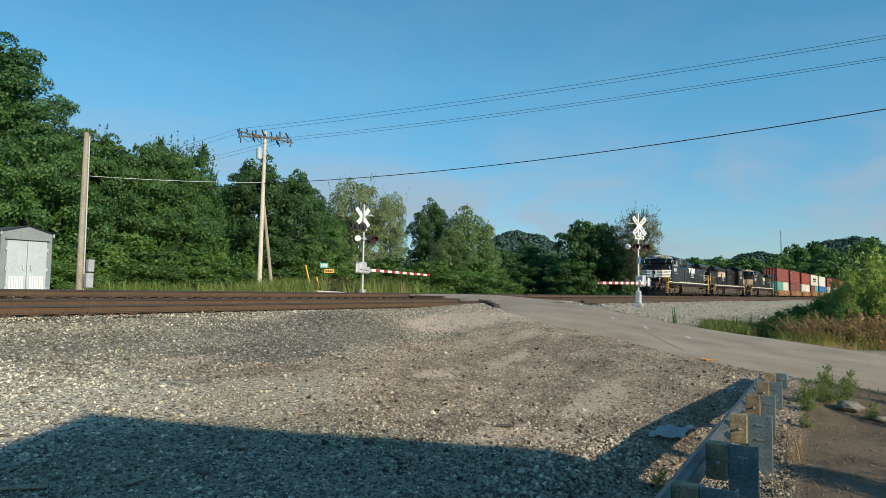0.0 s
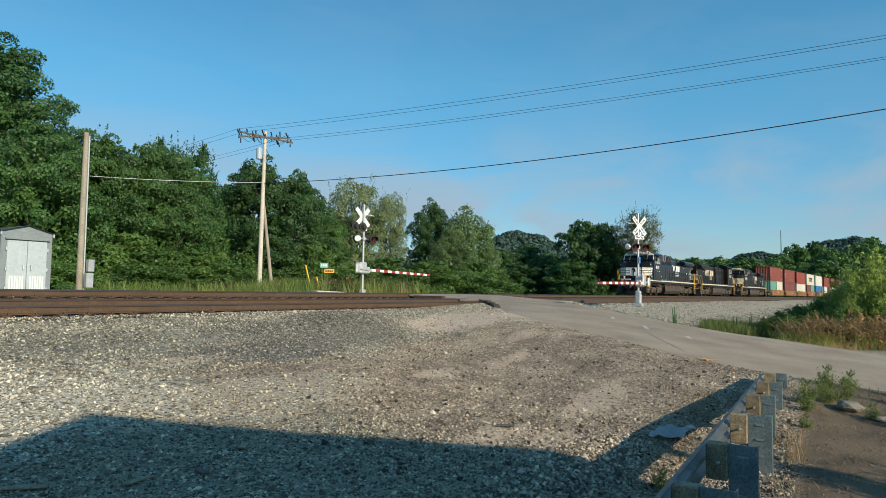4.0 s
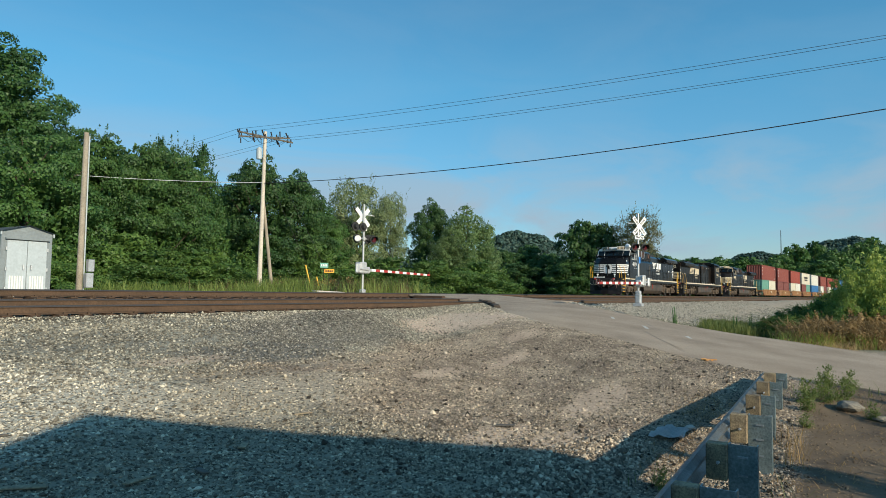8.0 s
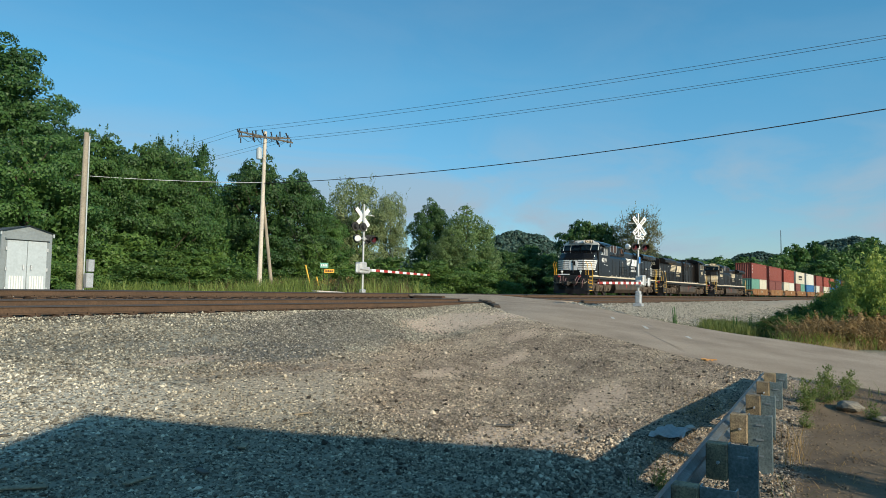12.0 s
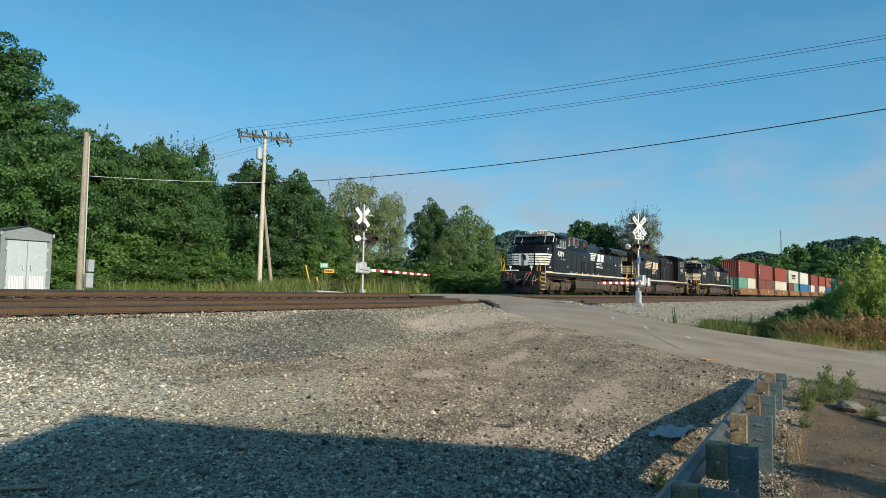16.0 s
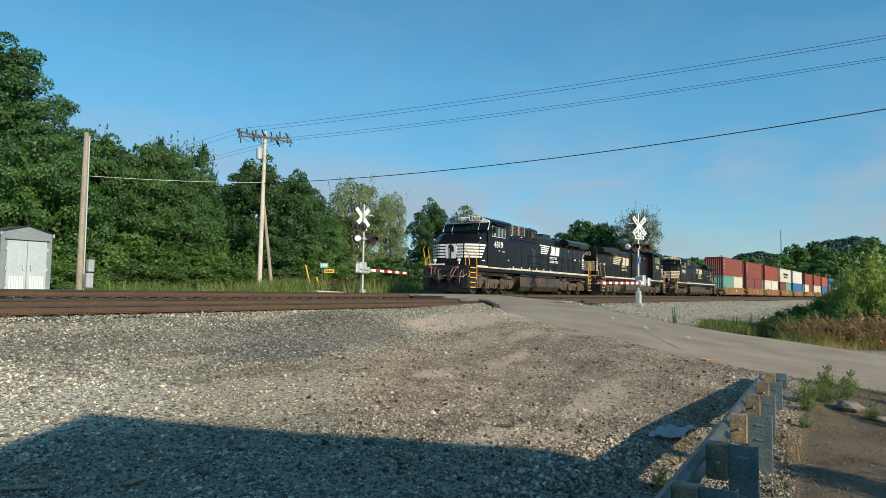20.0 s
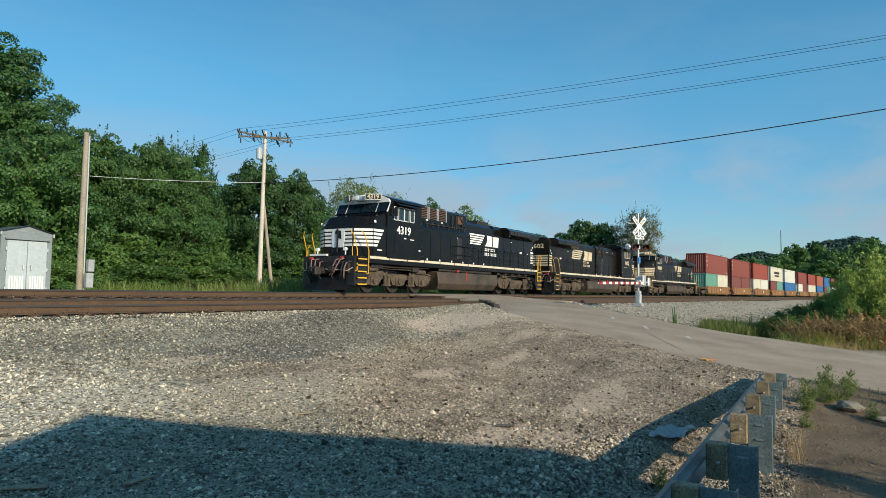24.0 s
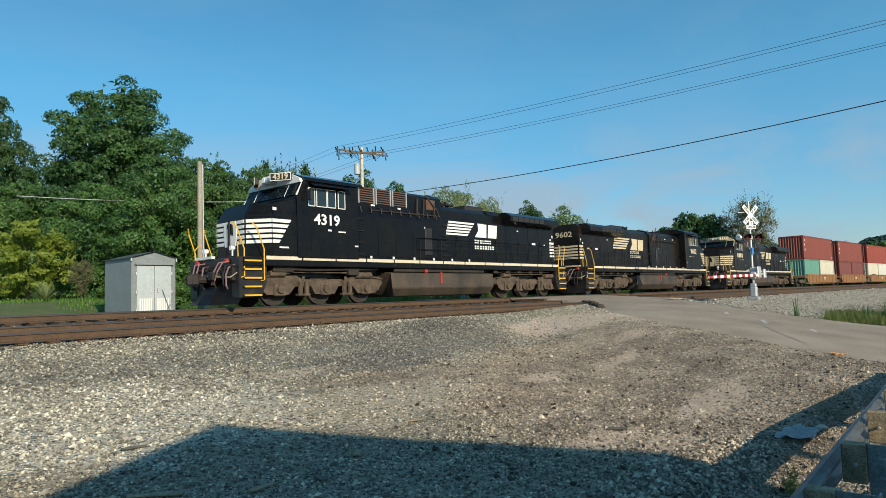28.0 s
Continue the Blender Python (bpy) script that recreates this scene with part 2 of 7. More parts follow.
# ---- helpers of this scene ----
def part(name, bm, material, parent, label="", smooth=False):
    """Links a bmesh as one mesh object under a thing or a part."""
    me = bpy.data.meshes.new(name)
    bm.to_mesh(me)
    bm.free()
    me.materials.append(material)
    if smooth:
        for p in me.polygons:
            p.use_smooth = True
    ob = new(name, me)
    if parent is not None:
        ob.parent = parent
    if label:
        ob["label"] = label
    return ob


def box(bm, c, s, m=None, bevel=0.0):
    """A box of size s about c, bevelled if asked, turned by m."""
    mm = Matrix.Translation(c) @ (m if m else Matrix()) @ Matrix.Diagonal((*s, 1))
    r = bmesh.ops.create_cube(bm, size=1.0, matrix=mm)
    if bevel:
        edges = list({e for v in r["verts"] for e in v.link_edges})
        bmesh.ops.bevel(bm, geom=edges, offset=bevel, segments=1, affect="EDGES")
    return bm


def rod(bm, a, b, r0, r1=None, seg=8):
    """A round bar from a to b."""
    a, b = Vector(a), Vector(b)
    d = b - a
    mm = Matrix.Translation((a + b) / 2) @ d.to_track_quat("Z", "Y").to_matrix().to_4x4()
    bmesh.ops.create_cone(bm, cap_ends=True, segments=seg, radius1=r0, radius2=r0 if r1 is None else r1, depth=d.length, matrix=mm)
    return bm


def pipe(bm, pts, r, seg=6):
    """One bent round bar through pts, in one piece."""
    pts = [Vector(p) for p in pts]
    prev = None
    for i, p in enumerate(pts):
        d = (pts[min(i + 1, len(pts) - 1)] - pts[max(i - 1, 0)]).normalized()
        u = d.orthogonal().normalized() if prev is None else (last_u - d * last_u.dot(d)).normalized()
        w = d.cross(u)
        ring = [bm.verts.new(p + (u * math.cos(k * 2 * math.pi / seg) + w * math.sin(k * 2 * math.pi / seg)) * r) for k in range(seg)]
        if prev:
            for k in range(seg):
                bm.faces.new((prev[k], prev[(k + 1) % seg], ring[(k + 1) % seg], ring[k]))
        else:
            bm.faces.new(ring[::-1])
        prev, last_u = ring, u
    bm.faces.new(prev)
    return bm


def extrude(bm, outline, axis, lo, hi):
    """A prism: a closed outline of 2D points, pushed along 'x', 'y' or 'z' from lo to hi."""
    put = {"x": lambda p, t: (t, p[0], p[1]), "y": lambda p, t: (p[0], t, p[1]), "z": lambda p, t: (p[0], p[1], t)}[axis]
    a = [bm.verts.new(put(p, lo)) for p in outline]
    b = [bm.verts.new(put(p, hi)) for p in outline]
    n = len(outline)
    faces = [bm.faces.new(a), bm.faces.new(b[::-1])]
    for i in range(n):
        faces.append(bm.faces.new((a[i], b[i], b[(i + 1) % n], a[(i + 1) % n])))
    bmesh.ops.recalc_face_normals(bm, faces=faces)
    return bm


def thing(name, m, label, category, group="", kind=""):
    ob = new(name)
    ob.empty_display_size = 0.2
    ob.matrix_world = m
    return tagged(ob, label, category, group, kind)


B = bmesh.new

# ---- the track's line: straight, then a gentle bend ----
TRACK_Y, BEND_AT, BEND_R, BEND_ANGLE = 19.01, 36.4, 936.0, 0.079
NEAR_DY, NEAR_Z, NEAR_CANT = -4.3, -0.252, 0.066  # the near track leans towards the viewer


def on_track(a, dy=0.0, dz=0.0):
    """A place and a heading at arc length a; dy: the offset from the far track's centre line."""
    u = min(max(a - BEND_AT, 0.0), BEND_R * BEND_ANGLE)
    ang, rest = u / BEND_R, max(a - BEND_AT - BEND_R * BEND_ANGLE, 0.0)
    x = min(a, BEND_AT) + BEND_R * math.sin(ang) + rest * math.cos(ang)
    y = TRACK_Y - BEND_R * (1 - math.cos(ang)) - rest * math.sin(ang)
    return Vector((x + dy * math.sin(ang), y + dy * math.cos(ang), dz)), ang


# ---- ground ----
def smooth_step(a, b, x):
    t = min(max((x - a) / (b - a), 0.0), 1.0)
    return t * t * (3 - 2 * t)


def lerp_table(x, table):
    for (x0, y0), (x1, y1) in zip(table, table[1:]):
        if x <= x1:
            return y0 + (y1 - y0) * max(0.0, (x - x0)) / (x1 - x0)
    return table[-1][1]


SECTION = [(-30, -2.3), (2, -2.12), (6, -1.75), (9.5, -1.22), (11.2, -0.98), (12.9, -0.61), (13.3, -0.51), (13.5, -0.55)]


def track_y_at(x):
    """The far track's y at x."""
    return on_track(x)[0].y


ROAD_LEFT = [(26.3, 14.0), (22.2, 11.2), (20.5, 9.9), (19.3, 8.6), (18.7, 7.4), (17.8, 5.4), (16.7, 3.6), (16.2, 2.3), (16.3, 0.5), (16.7, -2.0), (17.5, -10.0)]
ROAD_RIGHT = [(35.0, 14.0), (32.2, 11.7), (30.2, 10.0), (28.5, 8.5), (27.4, 6.5), (27.0, 5.0), (26.9, 3.8), (27.1, 2.4), (27.2, 0.5), (27.0, -2.0), (27.5, -10.0)]


def road_edges(y):
    t = [(-yy, x) for x, yy in ROAD_LEFT], [(-yy, x) for x, yy in ROAD_RIGHT]
    return lerp_table(-y, t[0]), lerp_table(-y, t[1])


def road_z(y):
    return lerp_table(y, [(-30, -2.25), (-2, -1.95), (4, -1.25), (9, -0.64), (12.5, -0.37), (13.9, -0.31), (15.5, -0.20), (18.2, -0.05), (24, -0.08), (40, -0.9), (90, -2.0)])


def ground_z(x, y):
    yy = y - (track_y_at(x) - TRACK_Y)
    near = lerp_table(yy, SECTION) if yy < 13.5 else lerp_table(yy, [(13.5, -0.55), (15.4, -0.46), (16.2, -0.42), (17.5, -0.27), (20.4, -0.27), (20.6, -0.42), (22.5, -0.7), (24, -0.6), (60, -1.0), (3000, -1.5)])
    if yy < 13.5 and x > 36:
        low = lerp_table(yy, [(-30, -2.3), (4, -1.9), (9.0, -1.5), (11.0, -1.0), (12.9, -0.61), (13.3, -0.51), (13.5, -0.55)])
        near += (low - near) * smooth_step(36, 44, x)
    near += 0.03 * noise.noise((x * 0.8, y * 0.8, 0)) if yy < 12.5 or yy > 22 else 0
    # a heap of spare ballast beside the near track
    near += 0.42 * math.exp(-((x - 13.6) / 2.6) ** 2 - ((yy - 11.5) / 0.95) ** 2)
    # the lawn rises behind the shed
    near += 1.25 * smooth_step(25, 35, y) * (1 - smooth_step(13.5, 20, x)) if y > 25 else 0
    if -12 < y < 14.2 or 22 < y < 60:
        if y < 20:
            l, r = road_edges(y)
        else:
            l, r = 26.5 + (y - 20) * 0.05, 35.0 + (y - 20) * 0.05
        out = max(l - x, x - r, 0.0)
        w = 1 - smooth_step(0.2, 6.5 if x < l else 3.0, out)
        near += (road_z(y) - 0.05 - near) * w
    return near


def graded(lo, hi, step, far, grow=1.35):
    a = list(np.arange(lo, hi + 1e-6, step))
    d, left, right = step, [], []
    x = hi
    while x < far:
        d *= grow
        x += d
        right.append(x)
    d, x = step, lo
    while x > -far:
        d *= grow
        x -= d
        left.append(x)
    return left[::-1] + a + right


def sheet(name, xs, ys, fz, material, label, kind="structure"):
    verts = [(x, y, fz(x, y)) for y in ys for x in xs]
    n = len(xs)
    faces = [(j * n + i, j * n + i + 1, (j + 1) * n + i + 1, (j + 1) * n + i) for j in range(len(ys) - 1) for i in range(n - 1)]
    me = bpy.data.meshes.new(name)
    me.from_pydata(verts, [], faces)
    me.materials.append(material)
    for p in me.polygons:
        p.use_smooth = True
    return tagged(new(name, me), label, name, kind=kind)


sheet("ground", graded(-12, 60, 0.5, 2600), graded(-14, 60, 0.5, 2600), ground_z, M_GRAVEL, "pale gravel and packed dirt lot sloping up to the tracks")


def road():
    """The lane over the crossing, in one strip laid over the ground."""
    bm = B()
    rows = []
    for i in range(160):
        y = -10 + i * 0.42
        if y < 14.0:
            l, r = road_edges(y)
        else:
            l, r = 26.4 + max(y - 20, 0) * 0.05, 35.0 + max(y - 20, 0) * 0.05
        l, r = l + 0.12 * noise.noise((y, 0, 3)), r + 0.12 * noise.noise((y, 9, 3))
        rows.append([bm.verts.new((l + (r - l) * k / 8, y, road_z(y) - (0.05 if k in (0, 8) else 0.0) + 0.03 * (1 - ((k - 4) / 4) ** 2))) for k in range(9)])
    for a, b in zip(rows, rows[1:]):
        for k in range(8):
            bm.faces.new((a[k], a[k + 1], b[k + 1], b[k]))
    ob = part("road", bm, M_ASPHALT, None, smooth=True)
    tagged(ob, "worn grey asphalt lane rising over a level crossing", "road", kind="structure")


road()

# ---- the train's run: seconds and the arc length of its front coupler ----
TRAIN = [(0, 70.73), (3, 65.7), (6, 60.3), (9, 54.5), (12, 48.3), (15, 41.5), (18, 34.4), (21, 27.26), (24, 20.12), (25, 17.65), (26, 15.09), (27, 12.54), (28, 9.93)]
_k = [(a, b) for a, b in TRAIN]
_slope = []
for _i, (_t, _s) in enumerate(_k):
    _p, _q = _k[max(_i - 1, 0)], _k[min(_i + 1, len(_k) - 1)]
    _slope.append((_q[1] - _p[1]) / (_q[0] - _p[0]))


def train_at(t):
    """The front coupler's arc length, gliding through the table."""
    for i in range(len(_k) - 1):
        (t0, s0), (t1, s1) = _k[i], _k[i + 1]
        if t <= t1:
            h = t1 - t0
            u = (t - t0) / h
            return (2 * u ** 3 - 3 * u * u + 1) * s0 + (u ** 3 - 2 * u * u + u) * h * _slope[i] + (3 * u * u - 2 * u ** 3) * s1 + (u ** 3 - u * u) * h * _slope[i + 1]
    return _k[-1][1]


def vehicle_pose(front, length, inset, back=False, z=0.0):
    """A vehicle whose front end is at arc length front, standing on two pivots that lie inset from its ends."""
    a, _ = on_track(front + inset)
    b, _ = on_track(front + length - inset)
    d = (b - a).normalized()
    p = (b + d * inset) if back else (a - d * inset)
    return Matrix.Translation((p.x, p.y, z)) @ Matrix.Rotation(math.atan2(d.y, d.x) + (math.pi if back else 0), 4, "Z")


# ---- tracks ----
def rail_profile(bm, a0, a1, step, dy, dz):
    """One rail, with head, web and foot, along the line."""
    prof = [(-0.07, -0.18), (-0.07, -0.165), (-0.012, -0.145), (-0.012, -0.05), (-0.037, -0.038), (-0.035, -0.004), (0.035, -0.004), (0.037, -0.038), (0.012, -0.05), (0.012, -0.145), (0.07, -0.165), (0.07, -0.18)]
    n = len(prof)
    prev = None
    k = int((a1 - a0) / step)
    for i in range(k + 1):
        p, ang = on_track(a0 + i * step, dy, dz)
        c, s = math.cos(ang), math.sin(ang)
        ring = [bm.verts.new((p.x + u * s, p.y + u * c, p.z + w)) for u, w in prof]
        if prev:
            for j in range(n):
                bm.faces.new((prev[j], ring[j], ring[(j + 1) % n], prev[(j + 1) % n]))
        prev = ring
    return bm


def tracks():
    for name, dy, dz, far, cant in (("far", 0.0, 0.0, 300, 0.0), ("near", NEAR_DY, NEAR_Z, 300, NEAR_CANT)):
        t = thing("railway_track", Matrix(), "rusty double-rail track on dark wooden ties", "track", kind="structure")
        for side in (-0.755, 0.755):
            rail = part("rail", rail_profile(B(), -34, far, 3.0, dy + side, dz + side * cant), M_RAIL, t, "rust-brown steel rail")
            top = B()
            prev = None
            for i in range(112):
                p, ang = on_track(-34 + 3.0 * i, dy + side, dz + side * cant)
                c, q = math.cos(ang), math.sin(ang)
                ring = [top.verts.new((p.x + u * q, p.y + u * c, p.z + w)) for u, w in ((-0.039, -0.03), (-0.036, 0.0), (0.036, 0.0), (0.039, -0.03))]
                if prev:
                    for j in range(3):
                        top.faces.new((prev[j], ring[j], ring[j + 1], prev[j + 1]))
                prev = ring
            part("rail_head", top, M_RAILTOP, rail, "worn running surface, its dark reflection put into the colour")
        bm = B()
        box(bm, (0, 0, 0), (0.23, 2.6, 0.17), bevel=0.012)
        first = part("tie", bm, M_TIE, t)
        plate = B()
        for side in (-0.755, 0.755):
            box(plate, (0, side, 0.1), (0.19, 0.36, 0.02))
            for u in (-0.1, 0.1):
                box(plate, (0.05, side + u, 0.125), (0.025, 0.04, 0.05))
        fp = part("tie_plate", plate, M_RAIL, first)
        n = 0
        a = -28.0
        while a < 118:
            if not 26.2 < a < 35.2:
                p, ang = on_track(a, dy, dz - 0.29)
                m = Matrix.Translation(p + Vector((0, random.uniform(-0.04, 0.04), random.uniform(-0.02, 0.01)))) @ Matrix.Rotation(-ang + random.uniform(-0.012, 0.012), 4, "Z") @ Matrix.Rotation(cant, 4, "X")
                if n == 0:
                    first.matrix_basis = m
                else:
                    o = first.copy()
                    scene.collection.objects.link(o)
                    o.matrix_basis = m
                    q = fp.copy()
                    scene.collection.objects.link(q)
                    q.parent = o
                n += 1
            a += 0.53


tracks()


def crossing_panels():
    """Timber and asphalt between the rails where the lane goes over."""
    bm = B()
    for y, z, wide, lean in ((TRACK_Y, -0.06, 1.32, 0), (TRACK_Y + NEAR_DY, NEAR_Z - 0.06, 1.32, NEAR_CANT), (TRACK_Y - 2.15, -0.17, 2.6, 0.058), (TRACK_Y + 1.32, -0.06, 0.96, 0), (TRACK_Y - 5.52, -0.365, 0.76, 0.05)):
        box(bm, (30.6, y, z), (8.6, wide, 0.1), Matrix.Rotation(lean, 4, "X"), bevel=0.01)
    tagged(part("crossing_surface", bm, M_ASPHALT, None), "worn asphalt crossing surface between the rails", "crossing", kind="structure")
    for x, y, ln in ((26.1, 16.9, 1.6), (35.1, 17.0, 1.4)):
        bm = B()
        box(bm, (x, y, -0.2), (0.25, ln, 0.2), bevel=0.02)
        tagged(part("timber_baulk", bm, M_TIE, None), "dark timber baulk at the edge of the crossing", "timber")


crossing_panels()


def asphalt_lip():
    """Broken dark lumps of asphalt along the lane's ragged edge beside the near track."""
    rng = random.Random(12)
    for i in range(11):
        y = 11.7 + i * 0.24
        x = road_edges(y)[0] - 0.1 + rng.uniform(-0.12, 0.1)
        bm = B()
        box(bm, (0, 0, 0), (rng.uniform(0.3, 0.6), rng.uniform(0.14, 0.3), 0.11), bevel=0.03)
        for v in bm.verts:
            v.co += 0.06 * Vector((noise.noise(v.co * 5 + Vector((i, 0, 0))), noise.noise(v.co * 5 + Vector((0, i, 0))), noise.noise(v.co * 5 + Vector((0, 0, i)))))
        ob = part("asphalt_lump", bm, M_LIP, None)
        ob.matrix_world = pose(x, y, ground_z(x, y) + 0.05, rng.uniform(-8, 8), rng.uniform(-8, 8), 40 + rng.uniform(-20, 20))
        tagged(ob, "broken dark lump of asphalt at the lane edge", "asphalt", "asphalt lumps")


M_LIP = mat("broken_asphalt", (0.075, 0.058, 0.044), 0.95, scale=5, fine=40, vary=0.35, bump=0.4)
asphalt_lip()


# ---- lettering ----
def letters(text, size, m, material, parent, name="lettering", label="", depth=0.004, spacing=1.0, wide=1.0):
    """Built-in letters as a mesh, centred on the origin of m, reading along its x with z of m outwards."""
    cu = bpy.data.curves.new("letters", "FONT")
    cu.body, cu.size, cu.align_x, cu.align_y, cu.extrude, cu.space_character, cu.resolution_u, cu.offset = text, size, "CENTER", "CENTER", depth, spacing, 2, size * 0.022
    tmp = bpy.data.objects.new("letters", cu)
    scene.collection.objects.link(tmp)
    me = bpy.data.meshes.new_from_object(tmp.evaluated_get(bpy.context.evaluated_depsgraph_get()))
    bpy.data.objects.remove(tmp)
    me.transform(m @ Matrix.Diagonal((wide, 1, 1, 1)))
    me.materials.clear()
    me.materials.append(material)
    ob = new(name, me)
    ob.parent = parent
    if label:
        ob["label"] = label
    return ob


SIDE = {-1: Matrix.Rotation(radians(90), 4, "X"), 1: Matrix.Rotation(radians(180), 4, "Z") @ Matrix.Rotation(radians(90), 4, "X")}


def number_marks(text, size, m, material, parent, name, label="", depth=0.004, wide=1.0):
    """A number in letters, or plain bars where it cannot be read."""
    if text:
        return letters(text, size, m, material, parent, name, label, depth, wide=wide)
    for i in range(4):
        bm = B()
        bmesh.ops.create_cube(bm, size=1.0, matrix=m @ Matrix.Translation(((i - 1.5) * size * 0.62 * wide, 0, 0)) @ Matrix.Diagonal((size * 0.42 * wide, size * 0.68, 2 * depth, 1)))
        part("number_bar", bm, material, parent, label)


def on_side(x, s, z, half):
    """A pose on the side s (-1 or 1) of a vehicle, text facing outwards."""
    return Matrix.Translation((x, s * half, z)) @ SIDE[s]


M_FADED = mat("grimy_black_paint", (0.006, 0.0058, 0.006), 0.35, vary=0.3, scale=0.9, fine=8, bump=0.03, tint=(0.019, 0.0145, 0.011), spec=0.2)
M_SILL = mat("cream_sill_stripe", (0.66, 0.57, 0.43), 0.6, scale=2, fine=20, vary=0.15, bump=0.02)
M_OLDYELLOW = mat("faded_yellow_paint", (0.55, 0.34, 0.08), 0.6, vary=0.2, bump=0.0)
# the glass colour holds a painted blue, as of mirrored sky
M_GLASS = mat("sky_tinted_window_glass", (0.016, 0.032, 0.044), 0.06, vary=0.05, bump=0.0, spec=0.5)
M_BRONZE = mat("rusty_radiator_grille", (0.12, 0.06, 0.038), 0.8, vary=0.3, fine=12)
M_STEEL = mat("dark_steel", (0.05, 0.042, 0.036), 0.6, 0.3, vary=0.3)
M_HOSE = mat("pale_air_hose", (0.25, 0.15, 0.16), 0.6, vary=0.15)
M_LAMP = mat("headlight_glass", (0.85, 0.85, 0.82), 0.15, vary=0.03, bump=0.0)


def truck(parent, x, name="truck"):
    """A three-axle bogie: cast side frames, journals, springs and wheelsets."""
    fr = B()
    for s in (-1, 1):
        y0, y1 = s * 0.98, s * 1.16
        top = [(-2.75, 0.72), (-2.6, 0.95), (-1.2, 0.98), (-0.9, 0.82), (0.9, 0.82), (1.2, 0.98), (2.6, 0.95), (2.75, 0.72),
               (2.35, 0.36), (1.5, 0.36), (1.25, 0.62), (0.6, 0.62), (0.42, 0.36), (-0.42, 0.36), (-0.6, 0.62), (-1.25, 0.62), (-1.5, 0.36), (-2.35, 0.36)]
        extrude(fr, top, "y", min(y0, y1), max(y0, y1))
        for ax in (-1.87, 0, 1.87):
            box(fr, (ax, s * 1.17, 0.53), (0.46, 0.1, 0.42), bevel=0.03)
            rod(fr, (ax, s * 1.18, 0.53), (ax, s * 1.29, 0.53), 0.15, 0.13, 14)
        for ax in (-0.95, 0.95):
            for dx in (-0.13, 0.13):
                rod(fr, (ax + dx, s * 1.2, 0.36), (ax + dx, s * 1.2, 0.78), 0.085, 0.085, 8)
            box(fr, (ax, s * 1.18, 0.34), (0.5, 0.2, 0.08), bevel=0.02)
        rod(fr, (-2.3, s * 1.2, 1.03), (-1.7, s * 1.2, 1.03), 0.1, 0.1, 10)
        rod(fr, (1.35, s * 1.2, 1.0), (2.1, s * 1.2, 1.0), 0.11, 0.11, 10)
        pipe(fr, [(-2.7, s * 1.22, 0.9), (-1.4, s * 1.22, 1.08), (1.0, s * 1.22, 1.08), (2.7, s * 1.2, 0.86)], 0.025)
        for ax in (-2.5, -1.0, 0.85, 2.5):
            rod(fr, (ax, s * 1.14, 0.45), (ax + 0.1, s * 1.14, 0.95), 0.05, 0.05, 6)
    box(fr, (0, 0, 0.75), (4.6, 1.9, 0.25))
    t = part(name, fr, M_GRIME, parent, "brown-grimed cast bogie frame")
    t.location = (x, 0, 0)
    wheels = []
    for ax in (-1.87, 0, 1.87):
        w = B()
        for s in (-1, 1):
            rod(w, (0, s * 0.69, 0), (0, s * 0.83, 0), 0.533, 0.52, 28)
            rod(w, (0, s * 0.67, 0), (0, s * 0.69, 0), 0.56, 0.56, 28)
            rod(w, (0, s * 0.83, 0), (0, s * 0.85, 0), 0.2, 0.18, 12)
        rod(w, (0, -1.1, 0), (0, 1.1, 0), 0.08, 0.08, 8)
        ob = part("wheelset", w, M_STEEL, t, "dark steel wheels on an axle")
        wheels.append((ob, ax, 0.533))
    return t, wheels


def flag_mark(parent, x, s, z, half, material, big=1.0):
    """The side emblem as plain shapes: slanted stripes, a block of two letters' size, and two bars below it."""
    bm = B()
    y0, y1 = sorted((s * half, s * (half + 0.006)))
    d = -s
    for i in range(5):
        z1 = z + (0.28 - i * 0.115) * big
        k = i * 0.045
        extrude(bm, [(x + d * u * big, v) for u, v in ((-1.75 - k, z1), (-0.15 - 2.2 * k, z1), (-0.2 - 2.4 * k, z1 - 0.07 * big), (-1.78 - k, z1 - 0.07 * big))], "y", y0, y1)
    part("emblem_stripes", bm, material, parent, "five slanted cream stripes")
    for o in ([(0.06, 0.29), (0.66, 0.27), (0.62, -0.27), (-0.14, -0.27), (0.1, 0.0)], [(0.78, 0.27), (1.40, 0.27), (1.32, -0.27), (0.72, -0.27)]):
        bm = B()
        extrude(bm, [(x + d * u * big, z + v * big) for u, v in o], "y", y0, y1)
        part("emblem_block", bm, material, parent, "angular emblem block")
    for zz, w, widths in ((z - 0.50, 1.30, (1.1, 1.0, 1.0, 1.2, 0.8, 0.9, 1.0)), (z - 0.76, 1.52, (0.9, 1.0, 1.1, 0.9, 1.1, 0.7, 1.0, 1.1))):
        total = sum(widths)
        u = -0.22
        for wd in widths:
            step = w * wd / total
            bm = B()
            box(bm, (x + d * (u + step / 2), s * (half + 0.003), zz), (step * 0.66, 0.006, 0.16))
            part("name_bar", bm, material, parent)
            u += step


